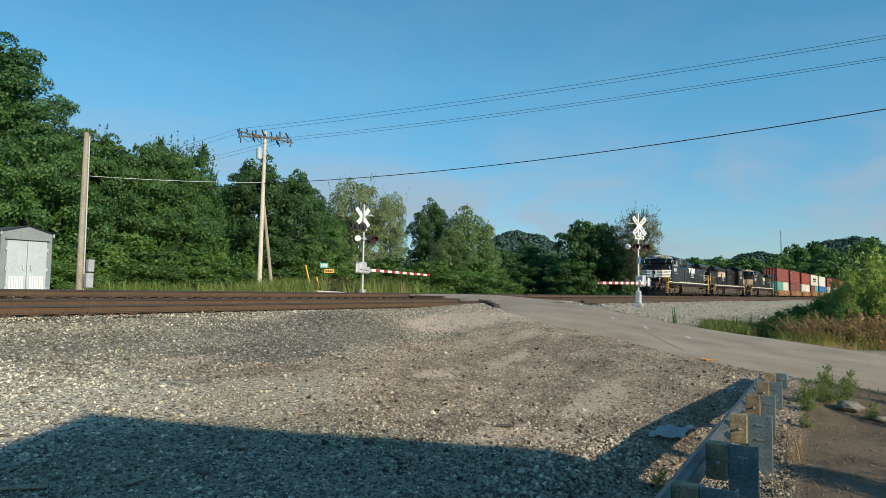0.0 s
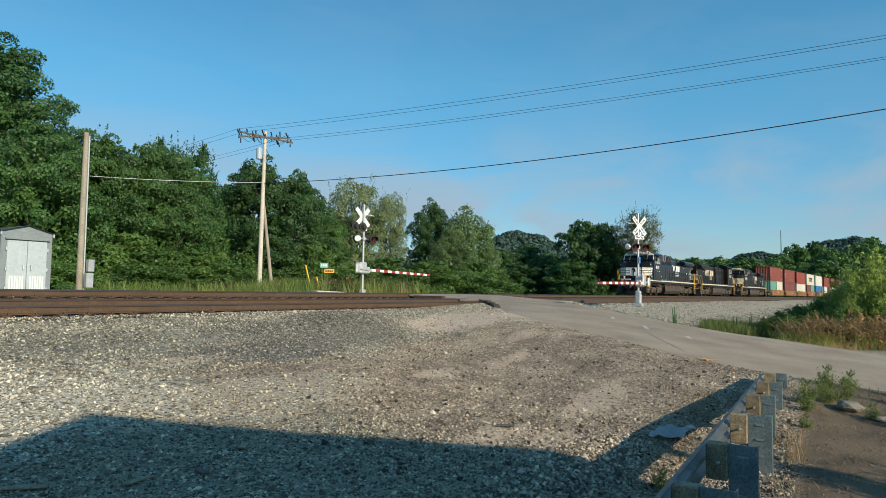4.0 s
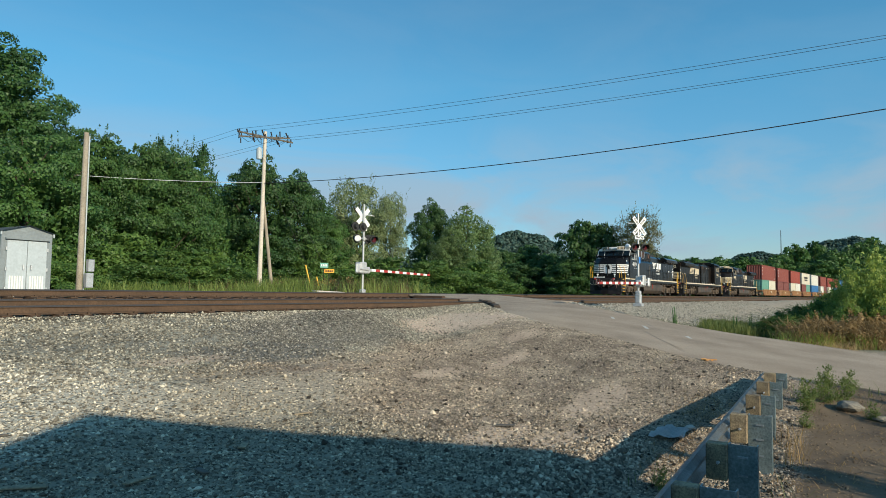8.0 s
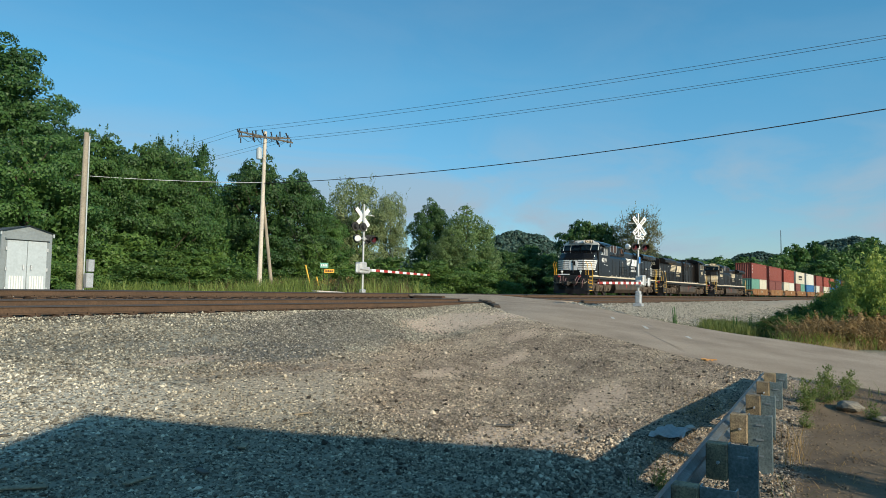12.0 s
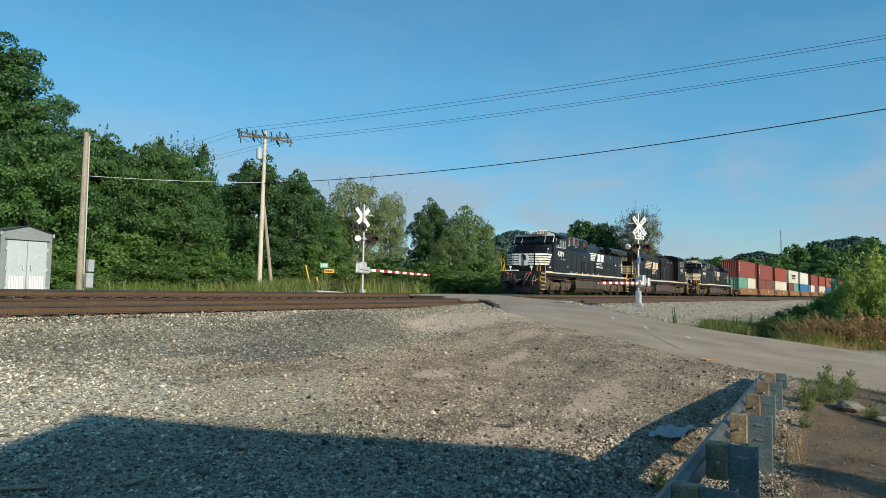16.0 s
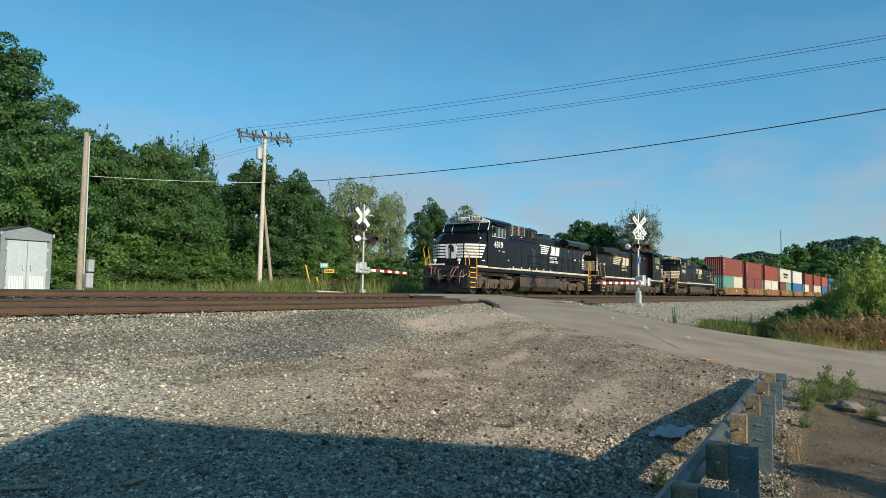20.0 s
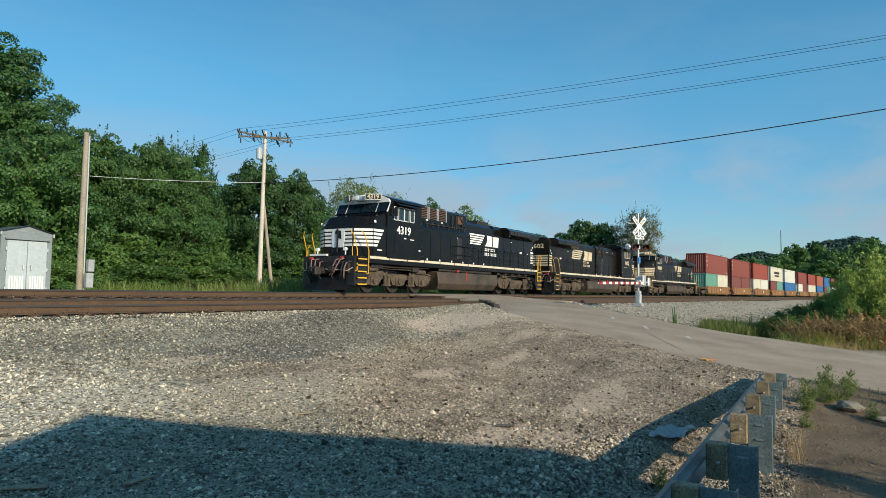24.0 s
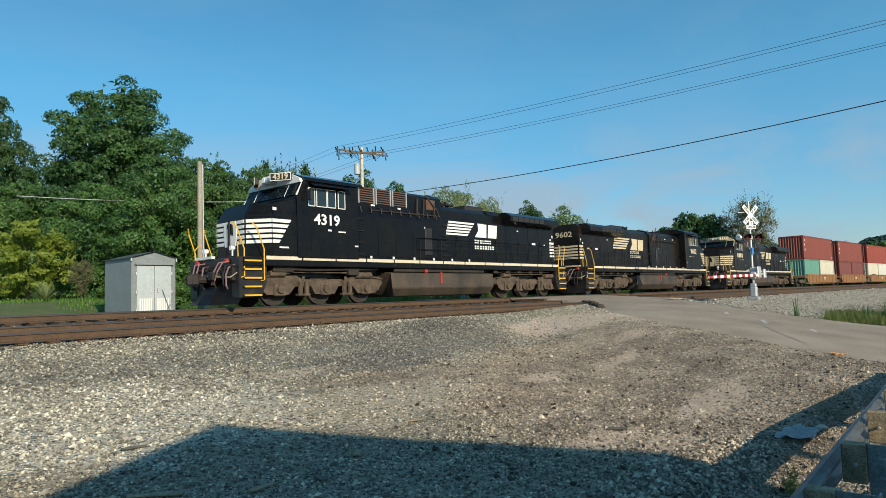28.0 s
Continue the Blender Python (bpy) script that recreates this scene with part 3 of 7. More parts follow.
def locomotive(label, white, number, fresh, slim=False):
    """A six-axle wide-cab freight locomotive. x runs back from its front coupler."""
    L = thing("locomotive", Matrix(), label, "locomotive", "locomotives of the train")
    paint = M_BLACK if fresh else M_FADED
    eh = 1.05 if slim else 1.35  # half width of the equipment hood
    # deck and frame
    bm = B()
    box(bm, (11.0, 0, 1.4), (19.1, 3.0, 0.28), bevel=0.02)
    box(bm, (11.15, 0, 1.1), (17.4, 1.7, 0.35))
    part("frame", bm, paint, L)
    for s in (-1, 1):
        bm = B()
        x = 2.2
        while x < 19.7:
            w = min(1.42 if fresh else 1.5, 19.8 - x)
            box(bm, (x + w / 2, s * 1.503, 1.52), (w - 0.06, 0.012, 0.115))
            x += w
        part("sill_stripe", bm, M_SILL, L, "cream reflective stripe along the sill")
    # nose: a lofted snout, narrow in front, its upper part raked back
    bm = B()
    rings = []
    for ring in (((1.93, -0.8), (1.93, 0.8), (2.46, 1.5), (3.75, 1.5), (3.75, -1.5), (2.46, -1.5)),) * 2:
        rings.append([bm.verts.new((x, y, 1.54 if not rings else 2.86)) for x, y in ring])
    rings.append([bm.verts.new(p) for p in ((2.24, -0.74, 3.34), (2.24, 0.74, 3.34), (2.62, 1.38, 3.26), (3.75, 1.47, 3.66), (3.75, -1.47, 3.66), (2.62, -1.38, 3.26))])
    bm.faces.new(rings[0][::-1])
    bm.faces.new(rings[2])
    for lo, hi in zip(rings, rings[1:]):
        for i in range(6):
            bm.faces.new((lo[i], lo[(i + 1) % 6], hi[(i + 1) % 6], hi[i]))
    bmesh.ops.recalc_face_normals(bm, faces=bm.faces[:])
    bmesh.ops.bevel(bm, geom=bm.edges[:], offset=0.05, segments=2, affect="EDGES")
    part("nose", bm, paint, L)

    def plaque(a, b, z1, h, material, name, label, out=0.014):
        """A thin upright strip from a to b (plan points), its top at z1."""
        bm = B()
        d = Vector((b[0] - a[0], b[1] - a[1], 0))
        box(bm, ((a[0] + b[0]) / 2, (a[1] + b[1]) / 2, z1 - h / 2), (d.length, 2 * out, h), Matrix.Rotation(math.atan2(d.y, d.x), 4, "Z"))
        return part(name, bm, material, L, label)
    for i in range(5):
        z1 = 2.76 - i * 0.165
        end = 3.2 - i * 0.105
        for s in (-1, 1):
            bm = B()
            y0, y1 = sorted((s * 1.5, s * 1.512))
            extrude(bm, [(2.47, z1), (end, z1), (end - 0.07, z1 - 0.105), (2.47, z1 - 0.105)], "y", y0, y1)
            part("nose_stripe", bm, white, L, "white nose stripe")
            plaque((1.95, s * 0.84), (2.45, s * 1.49), z1, 0.105, white, "nose_stripe", "white nose stripe")
            if i in (0, 1, 2, 3, 4):
                plaque((1.93, s * 0.36), (1.93, s * 0.76), z1, 0.105, white, "nose_stripe", "white nose stripe")
    bm = B()
    extrude(bm, [(-0.32, 2.76), (0.32, 2.76), (0.38, 2.4), (0.3, 1.95), (-0.3, 1.95), (-0.38, 2.4)], "x", 1.90, 1.932)
    part("nose_panel", bm, white, L, "white shield-like panel on the nose")
    bm = B()
    extrude(bm, [(-0.16, 2.66), (0.1, 2.72), (0.16, 2.56), (0.02, 2.5), (-0.02, 2.36), (-0.2, 2.3)], "x", 1.885, 1.902)
    part("nose_mark", bm, paint, L, "dark emblem on the white panel")
    bm = B()
    box(bm, (1.87, 0.0, 2.25), (0.04, 0.07, 1.0))
    part("nose_grab", bm, M_DARK, L)
    # cab
    bm = B()
    side = [(3.42, 1.54), (3.42, 3.58), (3.68, 4.12), (3.9, 4.2), (6.1, 4.22), (6.1, 1.54)]
    extrude(bm, side, "y", -1.55, 1.55)
    bmesh.ops.bevel(bm, geom=[e for e in bm.edges if abs(e.verts[0].co.y) == abs(e.verts[1].co.y) and e.calc_length() > 0.2], offset=0.03, segments=1, affect="EDGES")
    part("cab", bm, paint, L)
    bm = B()
    extrude(bm, [(-1.62, 4.1), (-1.5, 4.24), (-0.95, 4.42), (0.95, 4.42), (1.5, 4.24), (1.62, 4.1), (1.5, 4.1), (-1.5, 4.1)], "x", 3.7, 6.3)
    part("cab_roof", bm, paint, L, "black arched cab roof")
    # windscreen: raked panes in a black surround
    for y0, y1 in ((-1.42, -0.9), (-0.84, -0.04), (0.04, 0.84), (0.9, 1.42)):
        bm = B()
        c0, c1 = (3.40, 3.62), (3.615, 4.05)
        vs = [bm.verts.new((x - 0.012, y, z)) for x, z, y in ((c0[0], c0[1], y0), (c0[0], c0[1], y1), (c1[0], c1[1], y1), (c1[0], c1[1], y0))]
        bm.faces.new(vs)
        bmesh.ops.solidify(bm, geom=bm.faces[:], thickness=0.02)
        part("windscreen_pane", bm, M_GLASS, L, "dark windscreen glass, the sky's blue put into its colour")
    for s in (-1, 1):
        bm = B()
        pipe(bm, [(3.42, s * 1.49, 3.6), (3.7, s * 1.49, 4.1)], 0.035)
        part("windscreen_post", bm, white, L, "white corner post of the windscreen")
    bm = B()
    extrude(bm, [(-1.5, 4.06), (-1.42, 4.2), (-0.9, 4.42), (0.9, 4.42), (1.42, 4.2), (1.5, 4.06)], "x", 3.58, 3.72)
    part("brow_panel", bm, white, L, "white panel above the windscreen")
    turn_front = Matrix.Rotation(radians(-90), 4, "Z") @ Matrix.Rotation(radians(90), 4, "X")
    for y in (-0.72, 0.72):
        # the boards are turned outwards on the brow's shoulders
        swing = Matrix.Translation((3.40, y, 4.3)) @ Matrix.Rotation(radians(-32 if y > 0 else 32), 4, "Z")
        bm = B()
        box(bm, (0, 0, 0), (0.14, 0.76, 0.26), bevel=0.02)
        bm.transform(swing)
        nb = part("number_board", bm, M_DARK, L, "dark number board")
        bm = B()
        for dz in (-0.12, 0.12):
            box(bm, (-0.075, 0, dz), (0.012, 0.74, 0.022))
        for dy in (-0.36, 0.36):
            box(bm, (-0.075, dy, 0), (0.012, 0.022, 0.22))
        bm.transform(swing)
        part("board_frame", bm, white, nb, "white edge of the number board")
        number_marks(number, 0.27, swing @ Matrix.Translation((-0.074, 0, 0)) @ turn_front, M_CREAM, nb, "board_numbers", "", 0.004)
    bm = B()
    box(bm, (3.46, 0, 4.28), (0.34, 0.56, 0.26), bevel=0.05)
    lamp_case = part("headlight_case", bm, white, L, "white rounded headlight housing")
    for dy in (-0.12, 0.12):
        bm = B()
        rod(bm, (3.265, dy, 4.28), (3.30, dy, 4.28), 0.09, 0.09, 14)
        part("headlight", bm, M_LAMP, lamp_case, "round headlight")
    for y in (-0.5, 0.5):
        bm = B()
        pipe(bm, [(3.39, y * 1.5, 3.62), (3.44, y, 3.78), (3.48, y * 0.9, 3.9)], 0.012, 5)
        part("wiper", bm, M_DARK, L)
    for y in (-0.87, 0.0, 0.87):
        bm = B()
        pipe(bm, [(3.40, y, 3.61), (3.64, y, 4.06)], 0.022, 5)
        part("windscreen_bar", bm, white if y else paint, L, "thin bar between the windscreen panes")
    for s in (-1, 1):
        bm = B()
        rod(bm, (1.42, s * 0.78, 1.84), (1.56, s * 0.78, 1.84), 0.075, 0.075, 12)
        rod(bm, (1.5, s * 0.78, 1.6), (1.5, s * 0.78, 1.8), 0.03, 0.03, 6)
        part("ditch_light", bm, M_LAMP, L, "round ditch light")
    # side windows
    for s in (-1, 1):
        for x0, x1 in ((3.86, 4.12), (4.2, 4.63), (4.67, 5.02), (5.14, 5.44)):
            fr = B()
            for a, b, c, d in ((x0, x1, 3.9, 3.86), (x0, x1, 3.3, 3.26)):
                box(fr, ((a + b) / 2, s * 1.56, (c + d) / 2), (b - a, 0.03, 0.026))
            for xx in (x0, x1):
                box(fr, (xx, s * 1.56, 3.58), (0.024, 0.03, 0.62))
            win = part("side_window", fr, white, L, "white-framed cab side window")
            g = B()
            box(g, ((x0 + x1) / 2, s * 1.548, 3.58), (x1 - x0, 0.012, 0.6))
            part("pane", g, M_GLASS, win)
        bm = B()
        box(bm, (4.75, s * 1.70, 4.0), (1.75, 0.36, 0.035), Matrix.Rotation(radians(-s * 24), 4, "X"))
        part("sunshade", bm, paint, L)
        number_marks(number, 0.5, on_side(4.65, s, 2.83, 1.556), M_WHITE if fresh else M_CREAM, L, "road_number", "white road number on the cab side", wide=1.12)
        for px, py, pz, w, h in ((4.75, 1.556, 2.5, 0.16, 0.06), (5.3, 1.556, 2.47, 0.34, 0.04), (2.9, 1.51, 1.86, 0.36, 0.05), (5.95, 1.556, 2.0, 0.16, 0.05), (2.55, 1.51, 3.08, 0.14, 0.1)):
            bm = B()
            box(bm, (px, s * py, pz), (w, 0.008, h))
            part("data_plate", bm, white, L, "small white data plate")
        bm = B()
        box(bm, (4.6, s * 1.556, 2.1), (1.3, 0.01, 0.7), bevel=0.004)
        part("cab_door_panel", bm, paint, L)
    # hoods
    bm = B()
    half = [(1.05, 1.54), (1.05, 3.78), (0.85, 4.0)] if slim else [(1.35, 1.54), (1.35, 3.15), (1.12, 3.5), (1.08, 4.2), (0.9, 4.32)]
    extrude(bm, [(-y, z) for y, z in half] + half[::-1], "x", 6.1, 11.15)
    part("equipment_hood", bm, paint, L)
    bm = B()
    extrude(bm, [(-0.95, 1.54), (-0.95, 3.8), (-0.75, 3.98), (0.75, 3.98), (0.95, 3.8), (0.95, 1.54)], "x", 11.15, 20.35)
    part("engine_hood", bm, paint, L)
    bm = B()
    extrude(bm, [(-1.0, 3.42), (-1.5, 3.56), (-1.5, 3.82), (-1.2, 3.99), (1.2, 3.99), (1.5, 3.82), (1.5, 3.56), (1.0, 3.42)], "x", 15.7, 20.0)
    part("radiator_wing", bm, paint, L, "overhanging black radiator housing")
    bm = B()
    extrude(bm, [(-0.98, 3.8), (-0.8, 4.02), (0.8, 4.02), (0.98, 3.8)], "x", 14.6, 15.72)
    part("radiator_ramp", bm, paint, L)
    for s in (-1, 1):
        for k in range(0 if slim else 3):
            g = B()
            x0 = 6.5 + k * 0.88
            for i in range(7):
                box(g, (x0 + 0.37, s * 1.10, 3.72 + i * 0.085), (0.74, 0.03, 0.045), Matrix.Rotation(radians(25 * s), 4, "X"))
            gr = part("grille", g, M_BRONZE, L, "rust-coloured louvred grille")
            for xx in (x0, x0 + 0.76):
                f = B()
                box(f, (xx, s * 1.115, 3.97), (0.05, 0.05, 0.62))
                part("grille_post", f, M_GALV, gr, "pale metal grille post")
        for i in range(9):
            bm = B()
            box(bm, (11.7 + i * 0.95, s * 0.956, 2.62), (0.86, 0.02, 1.75), bevel=0.008)
            box(bm, (11.36 + i * 0.95, s * 0.972, 2.6), (0.03, 0.02, 0.2))
            part("hood_door", bm, paint, L)
        for i in range(5):
            bm = B()
            box(bm, (6.7 + i * 0.95, s * (eh + 0.006), 2.35), (0.86, 0.02, 1.35), bevel=0.008)
            part("cabinet_door", bm, paint, L)
        for i in range(6):
            bm = B()
            box(bm, (16.1 + i * 0.46, s * 1.505, 3.69), (0.4, 0.012, 0.2))
            part("radiator_screen", bm, M_DARK, L, "dark radiator intake screen")
        for x, z, w, h in ((7.2, 3.62, 0.2, 0.06), (8.6, 3.6, 0.16, 0.06), (9.8, 2.9, 0.05, 0.07), (17.0, 3.2, 0.12, 0.05), (18.4, 2.62, 0.3, 0.1), (19.4, 2.6, 0.1, 0.06), (20.2, 3.05, 0.1, 0.16), (20.0, 2.9, 0.1, 0.1)):
            bm = B()
            box(bm, (x, s * (min(1.13, eh + 0.01) if z > 3.5 else eh + 0.02 if x < 11 else 0.972), z), (w, 0.012, h))
            part("notice_plate", bm, M_WHITE, L, "small white notice")
        for k in range(6):
            bm = B()
            box(bm, (6.7 + k * 1.15, s * 1.5, 1.64), (0.09, 0.02, 0.09))
            part("deck_tag", bm, M_WHITE, L, "small white tag on the deck edge")
        flag_mark(L, 13.75, s, 3.05, 0.965, M_CREAM if not fresh else M_WHITE, 1.3 if slim else 1.12)
        # walkway rail
        bm = B()
        n = 9
        for i in range(n):
            x = 9.4 + i * 1.28
            rod(bm, (x, s * 1.45, 1.54), (x, s * 1.45, 2.48), 0.018, 0.018, 6)
        pipe(bm, [(9.4, s * 1.45, 2.48), (19.64, s * 1.45, 2.48)], 0.02)
        pipe(bm, [(9.4, s * 1.45, 2.02), (19.64, s * 1.45, 2.02)], 0.014)
        part("walkway_rail", bm, paint, L)
        # equipment blower boxes and pipes behind the cab
        bm = B()
        for x in (9.55, 9.95, 10.6):
            pipe(bm, [(x, s * 1.14, 3.0), (x, s * 1.2, 3.6), (x + 0.12, s * 1.12, 4.1)], 0.03)
        pipe(bm, [(7.0, s * 1.2, 3.42), (10.9, s * 1.2, 3.46)], 0.025)
        part("hood_piping", bm, M_STEEL, L)
        # yellow step rails and treads, both ends
        for front in (True, False):
            X = (lambda v: v) if front else (lambda v: 21.95 - v)
            for x, yy in ((1.5, 1.4), (2.14, 1.5)):
                bm = B()
                pipe(bm, [(X(x + 0.02 - 0.35), s * (yy - 0.12), 2.6), (X(x - 0.25), s * yy, 2.45), (X(x), s * (yy + 0.02), 1.78), (X(x), s * (yy + 0.02), 0.95 if x < 2 else 0.82), (X(x - 0.12), s * yy, 0.9 if x < 2 else 0.8)], 0.022)
                part("step_handrail", bm, M_YELLOW if fresh else M_OLDYELLOW, L, "yellow curved handrail")
            for k in range(5):
                bm = B()
                box(bm, (X(1.76), s * 1.48, 0.36 + k * 0.265), (0.6, 0.06, 0.05))
                part("step_edge", bm, M_YELLOW if fresh else M_OLDYELLOW, L, "yellow step edge")
            bm = B()
            extrude(bm, [(X(1.32), 0.3), (X(1.32), 1.54), (X(2.3), 1.54), (X(2.3), 0.75), (X(2.08), 0.3)], "y", *sorted((s * 1.0, s * 1.42)))
            for k in range(5):
                box(bm, (X(1.74), s * 1.38, 0.35 + k * 0.265), (0.62, 0.24, 0.03))
            part("step_well", bm, M_PILOT, L)
    # end plates, plough, coupler, hoses
    for front in (True, False):
        X = (lambda v: v) if front else (lambda v: 21.95 - v)
        bm = B()
        box(bm, (X(1.44), 0, 1.22), (0.12, 2.6, 0.66), bevel=0.02)
        for y in (-1.05, 1.05):
            box(bm, (X(1.3), y, 1.05), (0.16, 0.34, 0.5), bevel=0.03)
        part("end_sheet", bm, M_PILOT, L)
        bm = B()
        cols = (-1.42, -0.9, -0.35, 0.35, 0.9, 1.42)
        lower = [bm.verts.new((X(0.95 + 0.42 * abs(y) ** 1.1 / 1.4 - 0.12), y, 0.1)) for y in cols]
        middle = [bm.verts.new((X(1.05 + 0.42 * abs(y) ** 1.1 / 1.4), y, 0.42)) for y in cols]
        upper = [bm.verts.new((X(1.1 + 0.42 * abs(y) ** 1.1 / 1.4), y, 0.96 if abs(y) > 0.5 else 0.66)) for y in cols]
        for lo, hi in ((lower, middle), (middle, upper)):
            for i in range(5):
                bm.faces.new((lo[i], lo[i + 1], hi[i + 1], hi[i]))
        bmesh.ops.solidify(bm, geom=bm.faces[:], thickness=0.04)
        part("snow_plough", bm, M_PILOT, L, "dark scuffed pilot plough")
        bm = B()
        rod(bm, (X(1.4), 0, 0.88), (X(0.7), 0, 0.88), 0.12, 0.12, 8)
        box(bm, (X(0.62), 0.03, 0.88), (0.3, 0.36, 0.36), bevel=0.06)
        box(bm, (X(0.45), -0.1, 0.88), (0.16, 0.14, 0.34), bevel=0.04)
        part("coupler", bm, M_STEEL, L, "dark rusty knuckle coupler")
        for y in (-0.85, -0.62, 0.55, 0.8):
            bm = B()
            pipe(bm, [(X(1.34), y, 1.42), (X(1.12), y * 0.97, 1.38), (X(1.0), y * 0.86, 1.1), (X(1.0), y * 0.7, 0.85), (X(1.06), y * 0.5, 0.72)], 0.024)
            part("air_hose", bm, M_HOSE, L, "pale looped air hose")
        bm = B()
        box(bm, (X(1.38), 0.6, 1.6), (0.12, 0.95, 0.08))
        part("deck_edge", bm, white, L, "white edge of the end deck")
        for y in (-1.25, 1.25):
            bm = B()
            pipe(bm, [(X(1.4), y, 1.4), (X(1.38), y, 1.9), (X(1.5), y * 0.97, 2.05)], 0.018)
            part("end_rail", bm, M_YELLOW, L, "yellow end handrail")
        for y0, y1, z in ((-1.3, 1.3, 1.28), (-1.2, -0.3, 0.98), (0.3, 1.2, 0.98)):
            bm = B()
            pipe(bm, [(X(1.3), y0, z), (X(1.18), y0 * 0.97, z), (X(1.18), y1 * 0.97, z), (X(1.3), y1, z)], 0.016)
            part("lever_rod", bm, M_STEEL, L)
        for y in (-1.1, -0.7, 0.45, 0.75, 1.1):
            bm = B()
            rod(bm, (X(1.34), y, 1.2), (X(1.2), y, 1.2), 0.045, 0.05, 8)
            part("cable_socket", bm, M_STEEL, L)
        for k, y in enumerate((-1.15, -0.98, -0.4, 0.32, 0.92, 1.1)):
            bm = B()
            pipe(bm, [(X(1.33), y, 1.3), (X(1.14), y * 0.98, 1.22 + 0.05 * (k % 2)), (X(1.08), y * 0.93, 0.98), (X(1.12), y * 0.9, 0.66 + 0.06 * (k % 3)), (X(1.2), y * 0.84, 0.58)], 0.028)
            part("brake_hose", bm, M_HOSE if k % 3 == 0 else M_DARK, L, "rubber brake hose")
            bm = B()
            box(bm, (X(1.32), y * 0.96, 1.0 + 0.12 * (k % 3)), (0.12, 0.1, 0.18), bevel=0.02)
            part("pilot_bracket", bm, M_STEEL, L, "worn steel bracket")
        for y in (-0.45, 0.45):
            bm = B()
            rod(bm, (X(1.36), y, 0.98), (X(0.98), y, 0.98), 0.09, 0.07, 10)
            box(bm, (X(0.96), y, 0.98), (0.05, 0.3, 0.26), bevel=0.02)
            part("draft_stop", bm, M_STEEL, L, "worn steel buffer plate")
        bm = B()
        pipe(bm, [(X(1.25), -1.4, 1.05), (X(1.16), -1.2, 0.92), (X(1.1), 0, 0.98), (X(1.16), 1.2, 0.92), (X(1.25), 1.4, 1.05)], 0.018)
        part("uncoupling_lever", bm, M_CREAM, L, "pale uncoupling lever")
        for y in (-0.75, 0.95):
            bm = B()
            box(bm, (X(1.3), y, 1.44), (0.1, 0.2, 0.14), bevel=0.03)
            part("marker_lamp", bm, M_RED, L, "red marker")
    # hood end face with stripes
    for i in range(5):
        bm = B()
        box(bm, (20.36, 0, 2.72 - i * 0.165), (0.02, 1.7, 0.1))
        for s in (-1, 1):
            box(bm, (20.14, s * 0.957, 2.72 - i * 0.165), (0.42, 0.014, 0.1))
        part("hood_end_stripe", bm, white, L, "cream stripe round the hood end")
    if not fresh:
        number_marks(number, 0.42, Matrix.Translation((20.362, 0, 3.4)) @ Matrix.Rotation(radians(90), 4, "Z") @ Matrix.Rotation(radians(90), 4, "X"), M_CREAM, L, "hood_number", "cream number on the hood end", wide=1.3)
    # brackets and grab irons on the hood sides, a brake rigging line, mirrors
    for s in (-1, 1):
        for k in range(0 if slim else 9):
            bm = B()
            pipe(bm, [(6.45 + k * 0.52, s * 1.14, 3.56), (6.45 + k * 0.52, s * 1.26, 3.5), (6.45 + k * 0.52, s * 1.3, 3.3)], 0.018, 5)
            part("hood_bracket", bm, M_STEEL, L)
        for x, z0, half in ((6.25, 1.75, eh + 0.02), (11.05, 1.8, eh + 0.02), (20.28, 1.75, 0.97)):
            for k in range(4):
                bm = B()
                z = z0 + k * 0.42
                pipe(bm, [(x - 0.17, s * half, z), (x - 0.17, s * (half + 0.07), z), (x + 0.17, s * (half + 0.07), z), (x + 0.17, s * half, z)], 0.013, 5)
                part("grab_iron", bm, M_STEEL, L)
        bm = B()
        pipe(bm, [(10.2, s * 1.14, 4.25), (10.75, s * 1.2, 3.7), (11.3, s * 1.12, 3.0)], 0.03, 6)
        part("drain_pipe", bm, M_STEEL, L)
        bm = B()
        box(bm, (10.45, s * min(1.11, eh), 3.62 if slim else 3.9), (0.5, 0.05, 0.42), bevel=0.01)
        part("side_louvre", bm, M_BRONZE, L, "rust-coloured louvre behind the grilles")
        bm = B()
        box(bm, (10.0, s * (eh + 0.02), 2.35), (0.42, 0.06, 1.1), bevel=0.02)
        part("cabinet_recess", bm, M_PILOT, L)
        bm = B()
        box(bm, (3.78, s * 1.72, 3.62), (0.05, 0.2, 0.36), bevel=0.01)
        box(bm, (3.8, s * 1.6, 3.62), (0.02, 0.12, 0.02))
        part("wing_mirror", bm, M_DARK, L)
        for k in range(8):
            bm = B()
            rod(bm, (7.9 + k * 0.8, s * 1.5, 1.36), (7.9 + k * 0.8, s * 1.53, 1.36), 0.03, 0.03, 8)
            part("deck_bolt", bm, M_STEEL, L)
        bm = B()
        box(bm, (10.8, s * 1.34, 1.19), (5.6, 0.12, 0.13), bevel=0.02)
        part("tank_strap", bm, M_STEEL, L)
    # roof gear
    bm = B()
    box(bm, (14.4, 0, 4.12), (1.35, 0.75, 0.3), bevel=0.03)
    part("exhaust_stack", bm, M_DARK, L, "black exhaust silencer box")
    bm = B()
    rod(bm, (12.8, 0, 3.98), (12.8, 0, 4.2), 0.03)
    for dx, dy in ((-0.2, 0), (-0.12, 0.14), (-0.12, -0.14), (0.12, 0.1), (0.16, -0.1)):
        rod(bm, (12.8, dy, 4.22), (12.8 + dx * 2, dy, 4.25), 0.035, 0.1, 8)
    part("horn", bm, M_DARK, L, "cluster of black air horns")
    bm = B()
